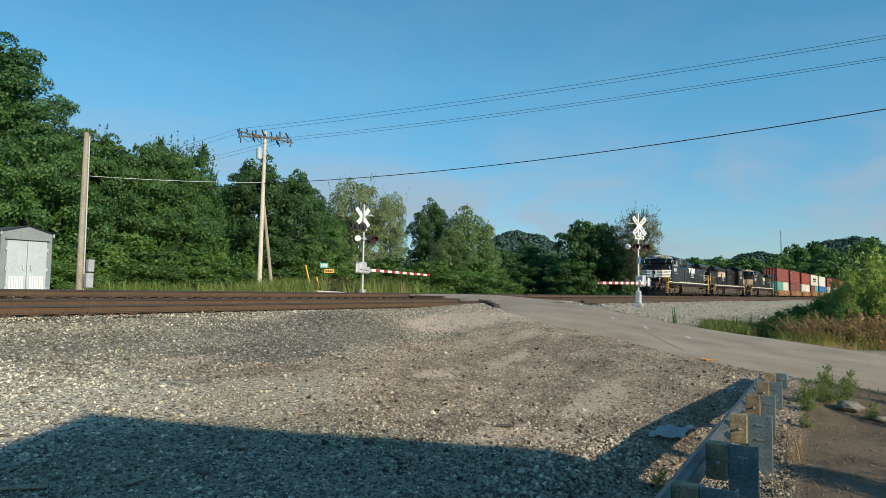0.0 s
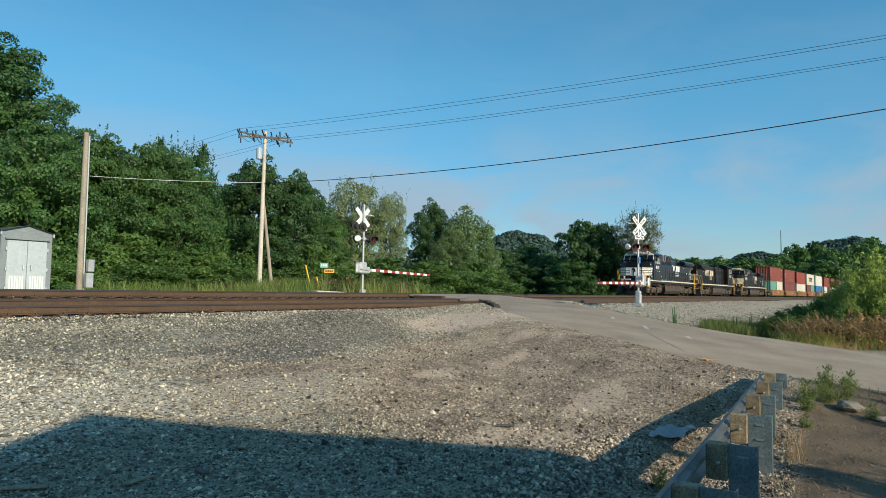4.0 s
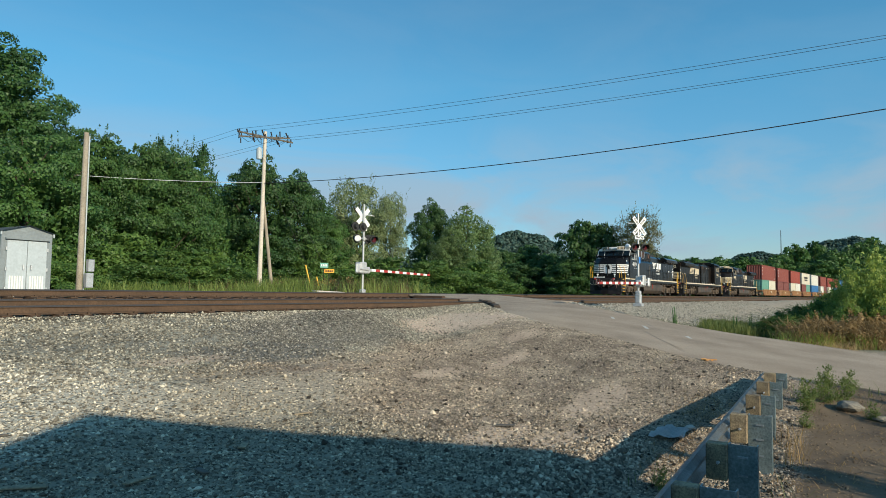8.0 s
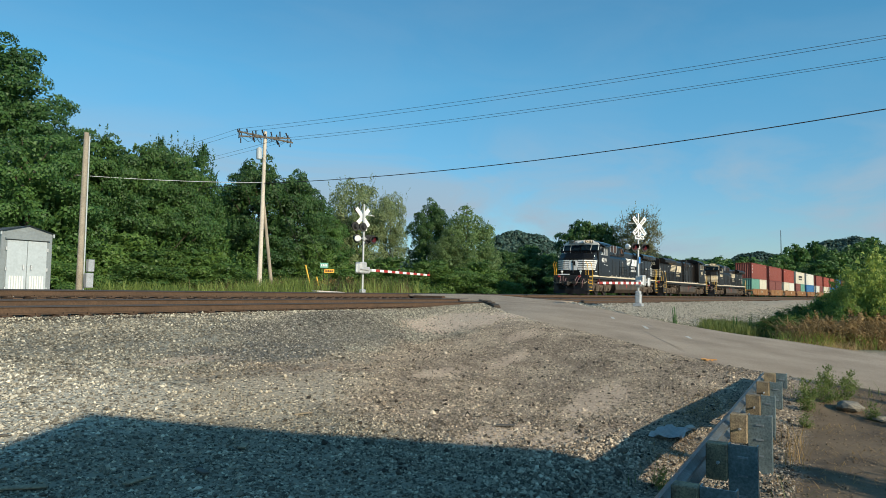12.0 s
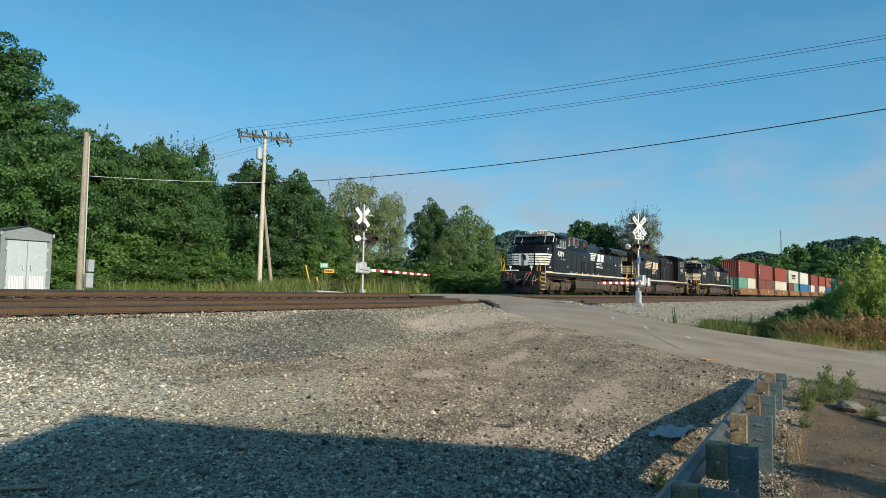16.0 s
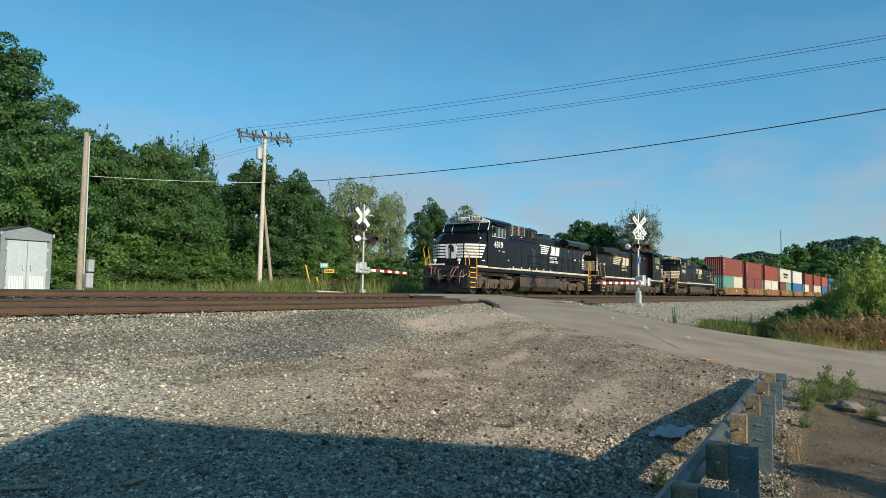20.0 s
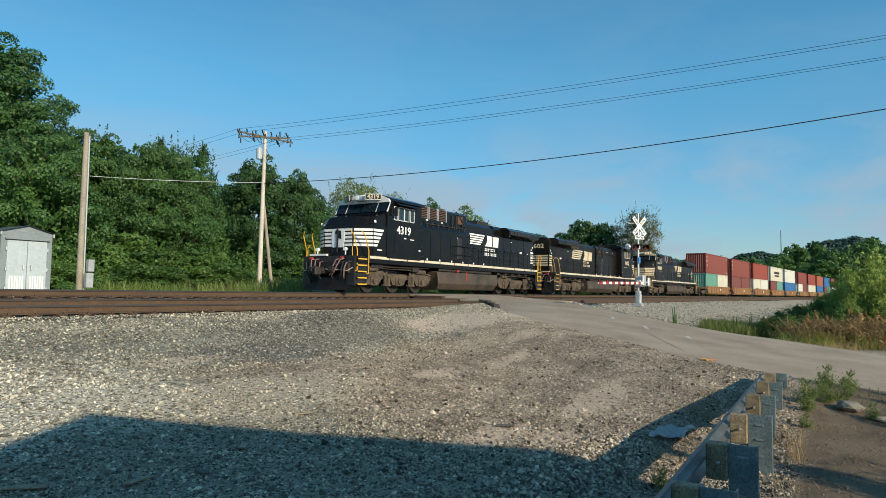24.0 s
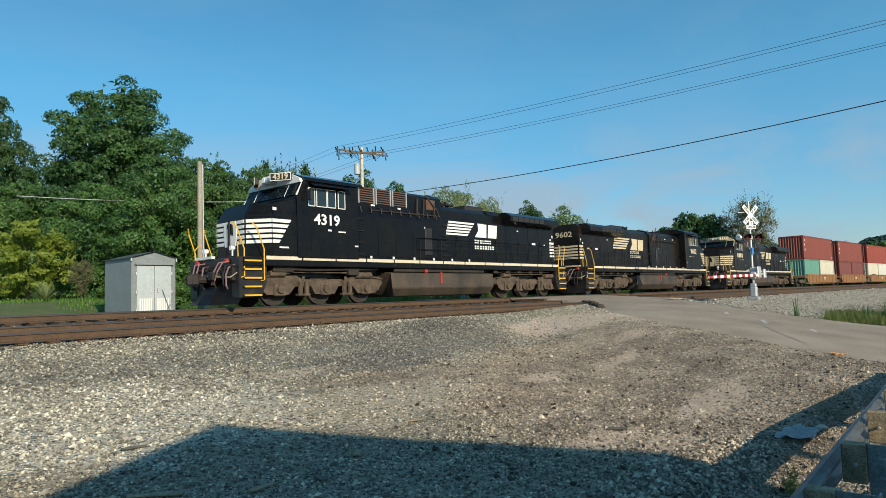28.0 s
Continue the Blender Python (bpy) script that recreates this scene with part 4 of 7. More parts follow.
    box(bm, (5.2, 0.3, 4.46), (0.9, 0.7, 0.1), bevel=0.02)
    rod(bm, (4.4, -0.3, 4.42), (4.4, -0.3, 4.52), 0.12, 0.1, 10)
    rod(bm, (6.0, -0.4, 4.36), (6.0, -0.4, 4.5), 0.1, 0.09, 10)
    part("roof_gear", bm, M_DARK, L)
    bm = B()
    box(bm, (10.9, 0, 4.04 if slim else 4.36), (0.3, 1.4, 0.1), bevel=0.02)
    part("roof_rib", bm, paint, L)
    for k in range(4):
        bm = B()
        box(bm, (6.9 + k * 1.0, 0, 4.02 if slim else 4.34), (0.7, 1.2, 0.06), bevel=0.01)
        part("roof_hatch", bm, paint, L)
    # tank
    bm = B()
    extrude(bm, [(-1.2, 1.12), (-1.46, 1.08), (-1.47, 0.5), (-1.2, 0.2), (1.2, 0.2), (1.47, 0.5), (1.46, 1.08), (1.2, 1.12)], "x", 7.75, 14.2)
    for v in bm.verts:
        if v.co.z < 0.3:
            v.co.x += 0.35 if v.co.x < 10 else -0.05
    bmesh.ops.bevel(bm, geom=[e for e in bm.edges], offset=0.03, segments=1, affect="EDGES")
    part("fuel_tank", bm, M_TANK, L, "grimy black fuel tank")
    for s in (-1, 1):
        bm = B()
        box(bm, (10.6, s * 1.47, 0.9), (0.1, 0.03, 0.45))
        box(bm, (9.7, s * 1.45, 1.17), (0.16, 0.06, 0.12))
        part("fuel_filler", bm, M_RED, L, "red fuel gauge and filler")
        for run in ([(14.6, s * 1.2, 1.1), (15.2, s * 1.25, 1.2), (16.5, s * 1.25, 1.18), (19.3, s * 1.25, 1.2)], [(2.6, s * 1.3, 1.2), (4.0, s * 1.35, 1.15), (7.2, s * 1.3, 1.22)]):
            bm = B()
            pipe(bm, run, 0.035)
            part("air_pipe", bm, M_STEEL, L, "grimy pipe under the deck")
        for bx, bz, bl, bd, bh in [(14.6 + k * 0.95, 1.2, 0.3, 0.2, 0.16) for k in range(5)] + [(3.0, 1.18, 0.8, 0.16, 0.2), (6.0, 1.12, 0.5, 0.2, 0.26)]:
            bm = B()
            box(bm, (bx, s * 1.25, bz), (bl, bd, bh), bevel=0.02)
            part("underframe_box", bm, M_STEEL, L, "grimy box under the deck")
        bm = B()
        rod(bm, (14.45, s * 1.1, 0.75), (14.75, s * 1.1, 0.75), 0.16, 0.16, 10)
        part("air_reservoir", bm, M_GRIME, L)
    wheels = []
    for x in (4.82, 17.53):
        wheels += truck(L, x)[1]
    return L, wheels


# ---- well cars and containers ----
M_WELL = mat("tan_well_car_paint", (0.259, 0.126, 0.040), 0.7, scale=0.8, fine=10, vary=0.25, tint=(0.22, 0.11, 0.05))


def well_unit(last):
    U = thing("well_car", Matrix(), "tan articulated container well car, rust-stained", "well car", "well cars of the train")
    bm = B()
    for s in (-1, 1):
        extrude(bm, [(1.3, 0.75), (1.6, 0.38), (13.1, 0.38), (13.4, 0.75), (13.4, 1.3), (1.3, 1.3)], "y", *sorted((s * 1.32, s * 1.4)))
        box(bm, (7.35, s * 1.41, 1.27), (12.1, 0.07, 0.1))
        box(bm, (7.35, s * 1.41, 0.44), (11.4, 0.07, 0.1))
        for k in range(9):
            box(bm, (1.9 + k * 1.36, s * 1.41, 0.85), (0.09, 0.06, 0.8))
    box(bm, (7.35, 0, 0.33), (12.0, 2.6, 0.1))
    for x in (1.1, 13.6):
        box(bm, (x, 0, 1.05), (0.9, 2.7, 0.25), bevel=0.03)
    part("well_body", bm, M_WELL, U)
    bm = B()
    box(bm, (8.0, -1.452, 0.95), (0.9, 0.012, 0.12))
    box(bm, (8.0, -1.452, 0.78), (0.7, 0.012, 0.1))
    part("marking", bm, M_CREAM, U, "pale lettering bars")
    bm = B()
    for s in (-1, 1):
        for x in (0.5,) if not last else (0.5, 14.2):
            extrude(bm, [(x - 1.1, 0.5), (x - 0.6, 0.75), (x + 0.6, 0.75), (x + 1.1, 0.5), (x + 0.5, 0.35), (x - 0.5, 0.35)], "y", *sorted((s * 0.95, s * 1.1)))
    part("bogie", bm, M_GRIME, U, "rusty two-axle bogie")
    wheels = []
    for x in (-0.35, 1.35) if not last else (-0.35, 1.35, 13.35, 15.05):
        w = B()
        for s in (-1, 1):
            rod(w, (0, s * 0.69, 0), (0, s * 0.82, 0), 0.46, 0.45, 20)
        rod(w, (0, -1.0, 0), (0, 1.0, 0), 0.07, 0.07, 8)
        ob = part("wheelset", w, M_STEEL, U, "rusty steel wheels")
        wheels.append((ob, x, 0.46))
    bm = B()
    for s in (-1, 1):
        pipe(bm, [(0.9, s * 1.35, 0.5), (0.9, s * 1.35, 1.2)], 0.02)
        for k in range(3):
            pipe(bm, [(0.7, s * 1.36, 0.55 + 0.25 * k), (1.1, s * 1.36, 0.55 + 0.25 * k)], 0.015)
    pipe(bm, [(0.75, -1.1, 1.18), (0.75, -1.1, 1.8), (0.75, 1.1, 1.8), (0.75, 1.1, 1.18)], 0.02)
    part("ladder", bm, M_STEEL, U)
    return U, wheels


CONTAINER_PAINT = {}


def container(colour, rgbv, length, marks, tall=2.59):
    """A corrugated steel container with posts, rails, castings and end doors; x from its front end."""
    if colour not in CONTAINER_PAINT:
        CONTAINER_PAINT[colour] = mat(colour.replace(" ", "_") + "_container_paint", rgbv, 0.6, scale=0.7, fine=9, vary=0.14, bump=0.05)
    m = CONTAINER_PAINT[colour]
    C = thing("shipping_container", Matrix(), f"{colour} corrugated steel {'forty' if length > 8 else 'twenty'}-foot shipping container", "container", "containers on the train")
    bm = B()
    w, h = 1.22, tall
    for x in (0.08, length - 0.08):
        for s in (-1, 1):
            box(bm, (x, s * (w - 0.07), h / 2), (0.16, 0.14, h))
    for s in (-1, 1):
        for z in (0.08, h - 0.05):
            box(bm, (length / 2, s * (w - 0.04), z), (length, 0.08, 0.14 if z < 1 else 0.1))
    for x in (0.06, length - 0.06):
        for z in (0.08, h - 0.06):
            box(bm, (x, 0, z), (0.12, 2 * w, 0.14))
    fr = part("corner_frame", bm, m, C)
    # corrugated sides, ends and a roof
    for s in (-1, 1):
        bm = B()
        n = int(length / 0.278)
        step = (length - 0.32) / n
        prev = None
        for i in range(n):
            x = 0.16 + i * step
            for f, d in ((0.0, 0.0), (0.26, 0.0), (0.5, 0.036), (0.76, 0.036)):
                ring = [bm.verts.new((x + f * step, s * (w - 0.02 - d), z)) for z in (0.14, h - 0.09)]
                if prev:
                    bm.faces.new((prev[0], ring[0], ring[1], prev[1]))
                prev = ring
        part("side_panel", bm, m, C)
    bm = B()
    prev = None
    for i in range(9):
        y = -w + 0.14 + i * (2 * w - 0.28) / 8
        for f, d in ((0.0, 0.0), (0.05, 0.0), (0.09, 0.045), (0.2, 0.045)):
            ring = [bm.verts.new((0.03 + d, y + f * 1.1, z)) for z in (0.14, h - 0.1)]
            if prev:
                bm.faces.new((prev[0], ring[0], ring[1], prev[1]))
            prev = ring
    part("end_panel", bm, m, C)
    bm = B()
    box(bm, (length - 0.05, 0, h / 2), (0.05, 2 * w - 0.2, h - 0.2))
    part("door_panel", bm, m, C)
    bm = B()
    box(bm, (length / 2, 0, h - 0.03), (length - 0.1, 2 * w - 0.1, 0.04))
    box(bm, (length / 2, 0, 0.05), (length - 0.1, 2 * w - 0.1, 0.05))
    part("roof_panel", bm, m, C)
    bm = B()
    for x, z, ww, hh in marks:
        box(bm, (x, -w - 0.003, z), (ww, 0.01, hh))
    if marks:
        part("marking", bm, M_WHITE if colour not in ("cream white", "off white") else M_STEEL, C, "lettering bars")
    return C


COL = {"brick red": (0.20, 0.042, 0.028), "dull maroon": (0.16, 0.042, 0.034), "bright red": (0.25, 0.042, 0.024), "teal green": (0.10, 0.26, 0.205), "cream white": (0.54, 0.50, 0.40), "off white": (0.56, 0.55, 0.49),
       "blue": (0.018, 0.12, 0.30), "rust orange": (0.30, 0.08, 0.04)}
TALL_MARKS = [(0.55, 2.1, 0.14, 0.22), (0.55, 1.6, 0.14, 0.3), (0.55, 1.05, 0.14, 0.26), (11.6, 2.2, 0.25, 0.1), (11.5, 0.35, 0.2, 0.2)]
STACKS = [
    (("brick red", TALL_MARKS), [("teal green", [(3.2, 0.75, 2.4, 0.4)]), ("cream white", [(2.9, 0.75, 2.2, 0.4)])]),
    (("brick red", TALL_MARKS[:3]), [("dull maroon", []), ("dull maroon", [])]),
    (("bright red", [(0.6, 2.2, 0.2, 0.12)]), [("cream white", [(3.0, 0.9, 2.0, 0.3)]), ("off white", [(2.5, 0.8, 1.2, 0.3)])]),
    (("cream white", [(6.0, 1.55, 5.0, 0.42), (6.0, 1.0, 4.4, 0.3)]), [("dull maroon", []), ("teal green", [])]),
    (("off white", [(1.2, 2.2, 0.9, 0.16)]), [("blue", [])]),
    (("brick red", []), [("off white", []), ("dull maroon", [])]),
    (("bright red", []), [("cream white", []), ("cream white", [])]),
    (("rust orange", []), [("blue", [])]),
    (("blue", []), [("dull maroon", []), ("teal green", [])]),
    (("brick red", []), [("off white", [])]),
]
RUNNING, WHEELS = [], []


def train():
    specs = [("black freight locomotive with bright white nose stripes, leading the train", M_WHITE, "4319", True, False),
             ("black freight locomotive with faded cream stripes, running long hood first", M_CREAM, "9602", False, True),
             ("black freight locomotive with cream stripes, third in line", M_CREAM, "", False, False)]
    for k, (label, white, number, fresh, back) in enumerate(specs):
        L, wheels = locomotive(label, white, number, fresh, back)
        RUNNING.append((L, (0.0, 21.75, 44.6)[k], 21.75, 4.6, back, None))
        WHEELS.extend((w, x, r, -1 if back else 1) for w, x, r in wheels)
    off = 69.25
    for k, (upper, lower) in enumerate(STACKS):
        U, wheels = well_unit(k in (4, 9))
        RUNNING.append((U, off, 14.72, 0.5, False, None))
        WHEELS.extend((w, x, r, 1) for w, x, r in wheels)
        top = container(upper[0], COL[upper[0]], 12.19, upper[1])
        RUNNING.append((top, off, 14.72, 0.5, False, (1.27, 2.98)))
        if len(lower) == 1:
            c = container(lower[0][0], COL[lower[0][0]], 12.19, lower[0][1])
            RUNNING.append((c, off, 14.72, 0.5, False, (1.27, 0.385)))
        else:
            for i, (col, marks) in enumerate(lower):
                c = container(col, COL[col], 6.06, marks)
                RUNNING.append((c, off, 14.72, 0.5, False, (1.27 + i * 6.13, 0.385)))
        off += 14.72 + (1.9 if k == 4 else 0)


train()


def motions():
    """Everything that moves: the train's vehicles and loads, and their wheels."""
    times = [float(t) for t in range(0, 24, 2)] + [24.0, 25.0, 26.0, 27.0, 28.0]
    for ob, off, ln, inset, back, load in RUNNING:
        lift = Matrix.Translation((load[0], 0, load[1])) if load else Matrix()
        walk(ob, [(t, vehicle_pose(train_at(t) + off, ln, inset, back) @ lift) for t in times])
    step = 0.25
    for ob, x, r, way in WHEELS:
        rows = []
        for i in range(int(28 / step) + 1):
            t = i * step
            turn = (train_at(0) - train_at(t)) / r * way
            rows.append((t, Matrix.Translation((x, 0, r)) @ Matrix.Rotation(-turn, 4, "Y")))
        walk(ob, rows)

# ---- crossing signals ----
M_SIGWHITE = mat("sign_white", (0.82, 0.82, 0.80), 0.45, vary=0.06, bump=0.02)
M_SIGRED = mat("reflective_red", (0.38, 0.035, 0.028), 0.4, vary=0.1, bump=0.0)
M_LENS = mat("dark_red_lens", (0.07, 0.006, 0.008), 0.2, vary=0.1, bump=0.0)
M_BLUE = mat("sign_blue", (0.05, 0.22, 0.60), 0.5, vary=0.08, bump=0.0)
M_ALU = mat("dull_aluminium", (0.55, 0.56, 0.56), 0.5, 0.35, scale=5, vary=0.14, bump=0.05)
M_CONCRETE = mat("pale_concrete", (0.50, 0.47, 0.42), 0.9, scale=2, fine=30, vary=0.2)


def flasher(S, x, y, z, face):
    """One lamp unit: a black disc, a hooded red lens. face: the y direction in which it shines."""
    bm = B()
    rod(bm, (x, y, z), (x, y + 0.04 * face, z), 0.25, 0.25, 20)
    disc = part("lamp_disc", bm, M_DARK, S, "black round backing disc")
    bm = B()
    rod(bm, (x, y + 0.04 * face, z), (x, y + 0.07 * face, z), 0.15, 0.15, 16)
    part("lens", bm, M_LENS, disc, "unlit dark red lens")
    bm = B()
    n = 10
    prev = None
    for i in range(n + 1):
        a = radians(-15 + 210 * i / n)
        ring = [bm.verts.new((x + 0.17 * math.cos(a), y + f * face, z + 0.17 * math.sin(a))) for f in (0.03, 0.32 - 0.12 * abs(math.cos(a)))]
        if prev:
            bm.faces.new((prev[0], ring[0], ring[1], prev[1]))
        prev = ring
    bmesh.ops.solidify(bm, geom=bm.faces[:], thickness=0.008)
    part("hood", bm, M_DARK, disc)
    bm = B()
    rod(bm, (x, y - 0.14 * face, z), (x, y, z), 0.1, 0.16, 14)
    part("lamp_housing", bm, M_DARK, disc)


def crossing_signal(x, y, base, top, face, arm, arm_z, front_text, label, turn):
    """A signal mast. face: -1 shows its signs towards -y. arm: the gate's length, signed along x."""
    S = thing("crossing_signal", Matrix(), label, "crossing signal", "signals at the crossing")
    bm = B()
    rod(bm, (x, y, base + 0.4), (x, y, top), 0.057, 0.057, 12)
    part("mast", bm, M_ALU, S, "silver-painted mast")
    bm = B()
    box(bm, (x, y, base + 0.28), (0.34, 0.34, 0.55), bevel=0.06)
    box(bm, (x, y, base + 0.62), (0.28, 0.28, 0.2), bevel=0.04)
    box(bm, (x, y, base - 0.06), (0.5, 0.5, 0.16), bevel=0.02)
    part("pedestal", bm, M_GALV, S, "cast metal base")
    # crossbuck and lamps, turned about the mast towards the lane
    before = set(S.children_recursive)
    cz, yy = top - 0.72, y + 0.1 * face
    for k, ang in enumerate((45, -45)):
        bm = B()
        box(bm, (x, yy + 0.012 * k * face, cz), (1.32, 0.012, 0.23), Matrix.Rotation(radians(ang), 4, "Y"))
        blade = part("crossbuck_blade", bm, M_SIGWHITE, S, "white crossbuck blade")
        if front_text:
            m = Matrix.Translation((x, yy + (0.012 * k + 0.008) * face, cz)) @ Matrix.Rotation(radians(ang), 4, "Y") @ SIDE[face]
            if k == 0:
                for w, dx in (("CROS", -0.36), ("SING", 0.36)):
                    letters(w, 0.17, m @ Matrix.Translation((dx, 0, 0)), M_DARK, blade, "letters")
            else:
                letters("RAIL", 0.17, m @ Matrix.Translation((-0.36, 0, 0)), M_DARK, blade, "letters")
                letters("ROAD", 0.17, m @ Matrix.Translation((0.36, 0, 0)), M_DARK, blade, "letters")
    bm = B()
    box(bm, (x, yy, cz - 0.64), (0.66, 0.012, 0.2))
    box(bm, (x, yy, cz - 0.44), (0.27, 0.012, 0.24))
    plate = part("tracks_plate", bm, M_SIGWHITE, S, "white plate under the crossbuck")
    if front_text:
        letters("TRACKS", 0.15, Matrix.Translation((x, yy + 0.01 * face, cz - 0.64)) @ SIDE[face], M_DARK, plate, "letters")
        letters("2", 0.2, Matrix.Translation((x, yy + 0.01 * face, cz - 0.44)) @ SIDE[face], M_DARK, plate, "letters")
    # lamps
    lz = top - 1.92
    bm = B()
    pipe(bm, [(x - 0.45, y, lz), (x + 0.45, y, lz)], 0.03)
    box(bm, (x, y, lz), (0.16, 0.2, 0.22), bevel=0.03)
    part("lamp_bar", bm, M_ALU, S)
    for dx in (-0.38, 0.38):
        flasher(S, x + dx, y + 0.08 * face, lz, face)
    if front_text:
        bm = B()
        rod(bm, (x - 0.9, y - 0.25, lz + 0.02), (x - 0.75, y + 0.05, lz + 0.02), 0.05, 0.16, 18)
        pipe(bm, [(x, y, lz + 0.05), (x - 0.8, y - 0.05, lz + 0.02)], 0.03)
        part("side_lamp", bm, M_SIGWHITE, S, "pale back of a lamp turned down the side lane")
    else:
        for dx in (-0.5, 0.05):
            flasher(S, x + dx - 0.25, y - 0.2, lz + 0.62, 1)
        flasher(S, x + 0.62, y - 0.1, lz - 0.02, -1)
        bm = B()
        rod(bm, (x - 0.6, y - 0.2, lz - 0.02), (x - 0.5, y - 0.1, lz - 0.02), 0.15, 0.18, 18)
        part("side_lamp", bm, M_SIGWHITE, S, "pale back of a lamp")
    bm = B()
    pipe(bm, [(x, y, top - 0.55), (x + 0.75 * (-1 if front_text else 1), y, top - 0.6)], 0.02)
    part("bracket_arm", bm, M_SIGWHITE, S)
    about = Matrix.Translation((x, y, 0)) @ Matrix.Rotation(radians(turn), 4, "Z") @ Matrix.Translation((-x, -y, 0))
    for o in set(S.children_recursive) - before:
        o.data.transform(about)
    # gate
    d = 1 if arm > 0 else -1
    bm = B()
    box(bm, (x - 0.22 * d, y - 0.05, arm_z + 0.12), (0.55, 0.42, 0.62), bevel=0.05)
    box(bm, (x + 0.18 * d, y - 0.1, arm_z), (0.4, 0.28, 0.36), bevel=0.05)
    part("gate_motor", bm, M_ALU, S, "grey gate mechanism box")
    bm = B()
    pipe(bm, [(x + 0.2 * d, y - 0.3, arm_z), (x - 0.9 * d, y - 0.3, arm_z + 0.08)], 0.05)
    box(bm, (x - 0.85 * d, y - 0.34, arm_z + 0.08), (0.35, 0.14, 0.5), bevel=0.05)
    part("counterweight", bm, M_ALU, S, "gate counterweight")
    n = 16
    seg = abs(arm) / n
    g = B()
    pipe(g, [(x + d * 0.35, y - 0.3, arm_z), (x + d * (0.35 + abs(arm)), y - 0.3, arm_z - 0.0175 * abs(arm))], 0.05, 4)
    ga = part("gate_arm", g, M_SIGWHITE, S, "white gate arm")
    for i in range(n):
        h = B()
        u = (i + 0.5) * seg
        box(h, (x + d * (0.35 + u), y - 0.3, arm_z - 0.0175 * u), (seg, 0.108, 0.14 - 0.03 * i / n), Matrix.Rotation(0.0175 * d, 4, "Y"))
        part("gate_band", h, M_SIGRED if i % 2 == (n - 1) % 2 else M_SIGWHITE, ga, "red reflective gate band" if i % 2 == (n - 1) % 2 else "")
    for u in (0.45, 0.72, 0.99):
        bm = B()
        box(bm, (x + d * (0.35 + u * abs(arm)), y - 0.3, arm_z - 0.0175 * u * abs(arm) + 0.13), (0.1, 0.08, 0.13), bevel=0.02)
        part("gate_lamp", bm, M_LENS, ga, "small red gate lamp")
    if front_text:
        bm = B()
        box(bm, (x, y - 0.08, top - 2.62), (0.3, 0.012, 0.36), bevel=0.004)
        part("notice_plate", bm, M_BLUE, S, "small blue notice plate")
        bm = B()
        box(bm, (x + 0.02, y - 0.3, arm_z + 0.15), (0.55, 0.1, 0.6), bevel=0.04)
        part("junction_box", bm, M_ALU, S)


crossing_signal(37.1, 10.2, -0.42, 4.62, -1, -7.3, 0.72, True, "silver crossing signal with lettered crossbuck and lowered striped gate", -28)
crossing_signal(28.65, 22.9, -0.55, 4.86, 1, 5.9, 1.22, False, "silver crossing signal seen from behind, its striped gate lowered", -10)


# ---- shed, poles and wires beyond the tracks ----
def seen_at(px, depth):
    """A plan position on the sight line through the column px of the opening view, at that depth."""
    a, u = radians(58.22), (px - 784) / 1176.0
    return depth * (math.sin(a) + u * math.cos(a)), depth * (math.cos(a) - u * math.sin(a))


M_SHED = mat("grey_shed_steel", (0.235, 0.265, 0.275), 0.5, 0.1, scale=1.5, fine=12, vary=0.12, bump=0.05)
M_DOOR = mat("pale_shed_door", (0.44, 0.49, 0.515), 0.5, scale=2, fine=14, vary=0.08, bump=0.03)


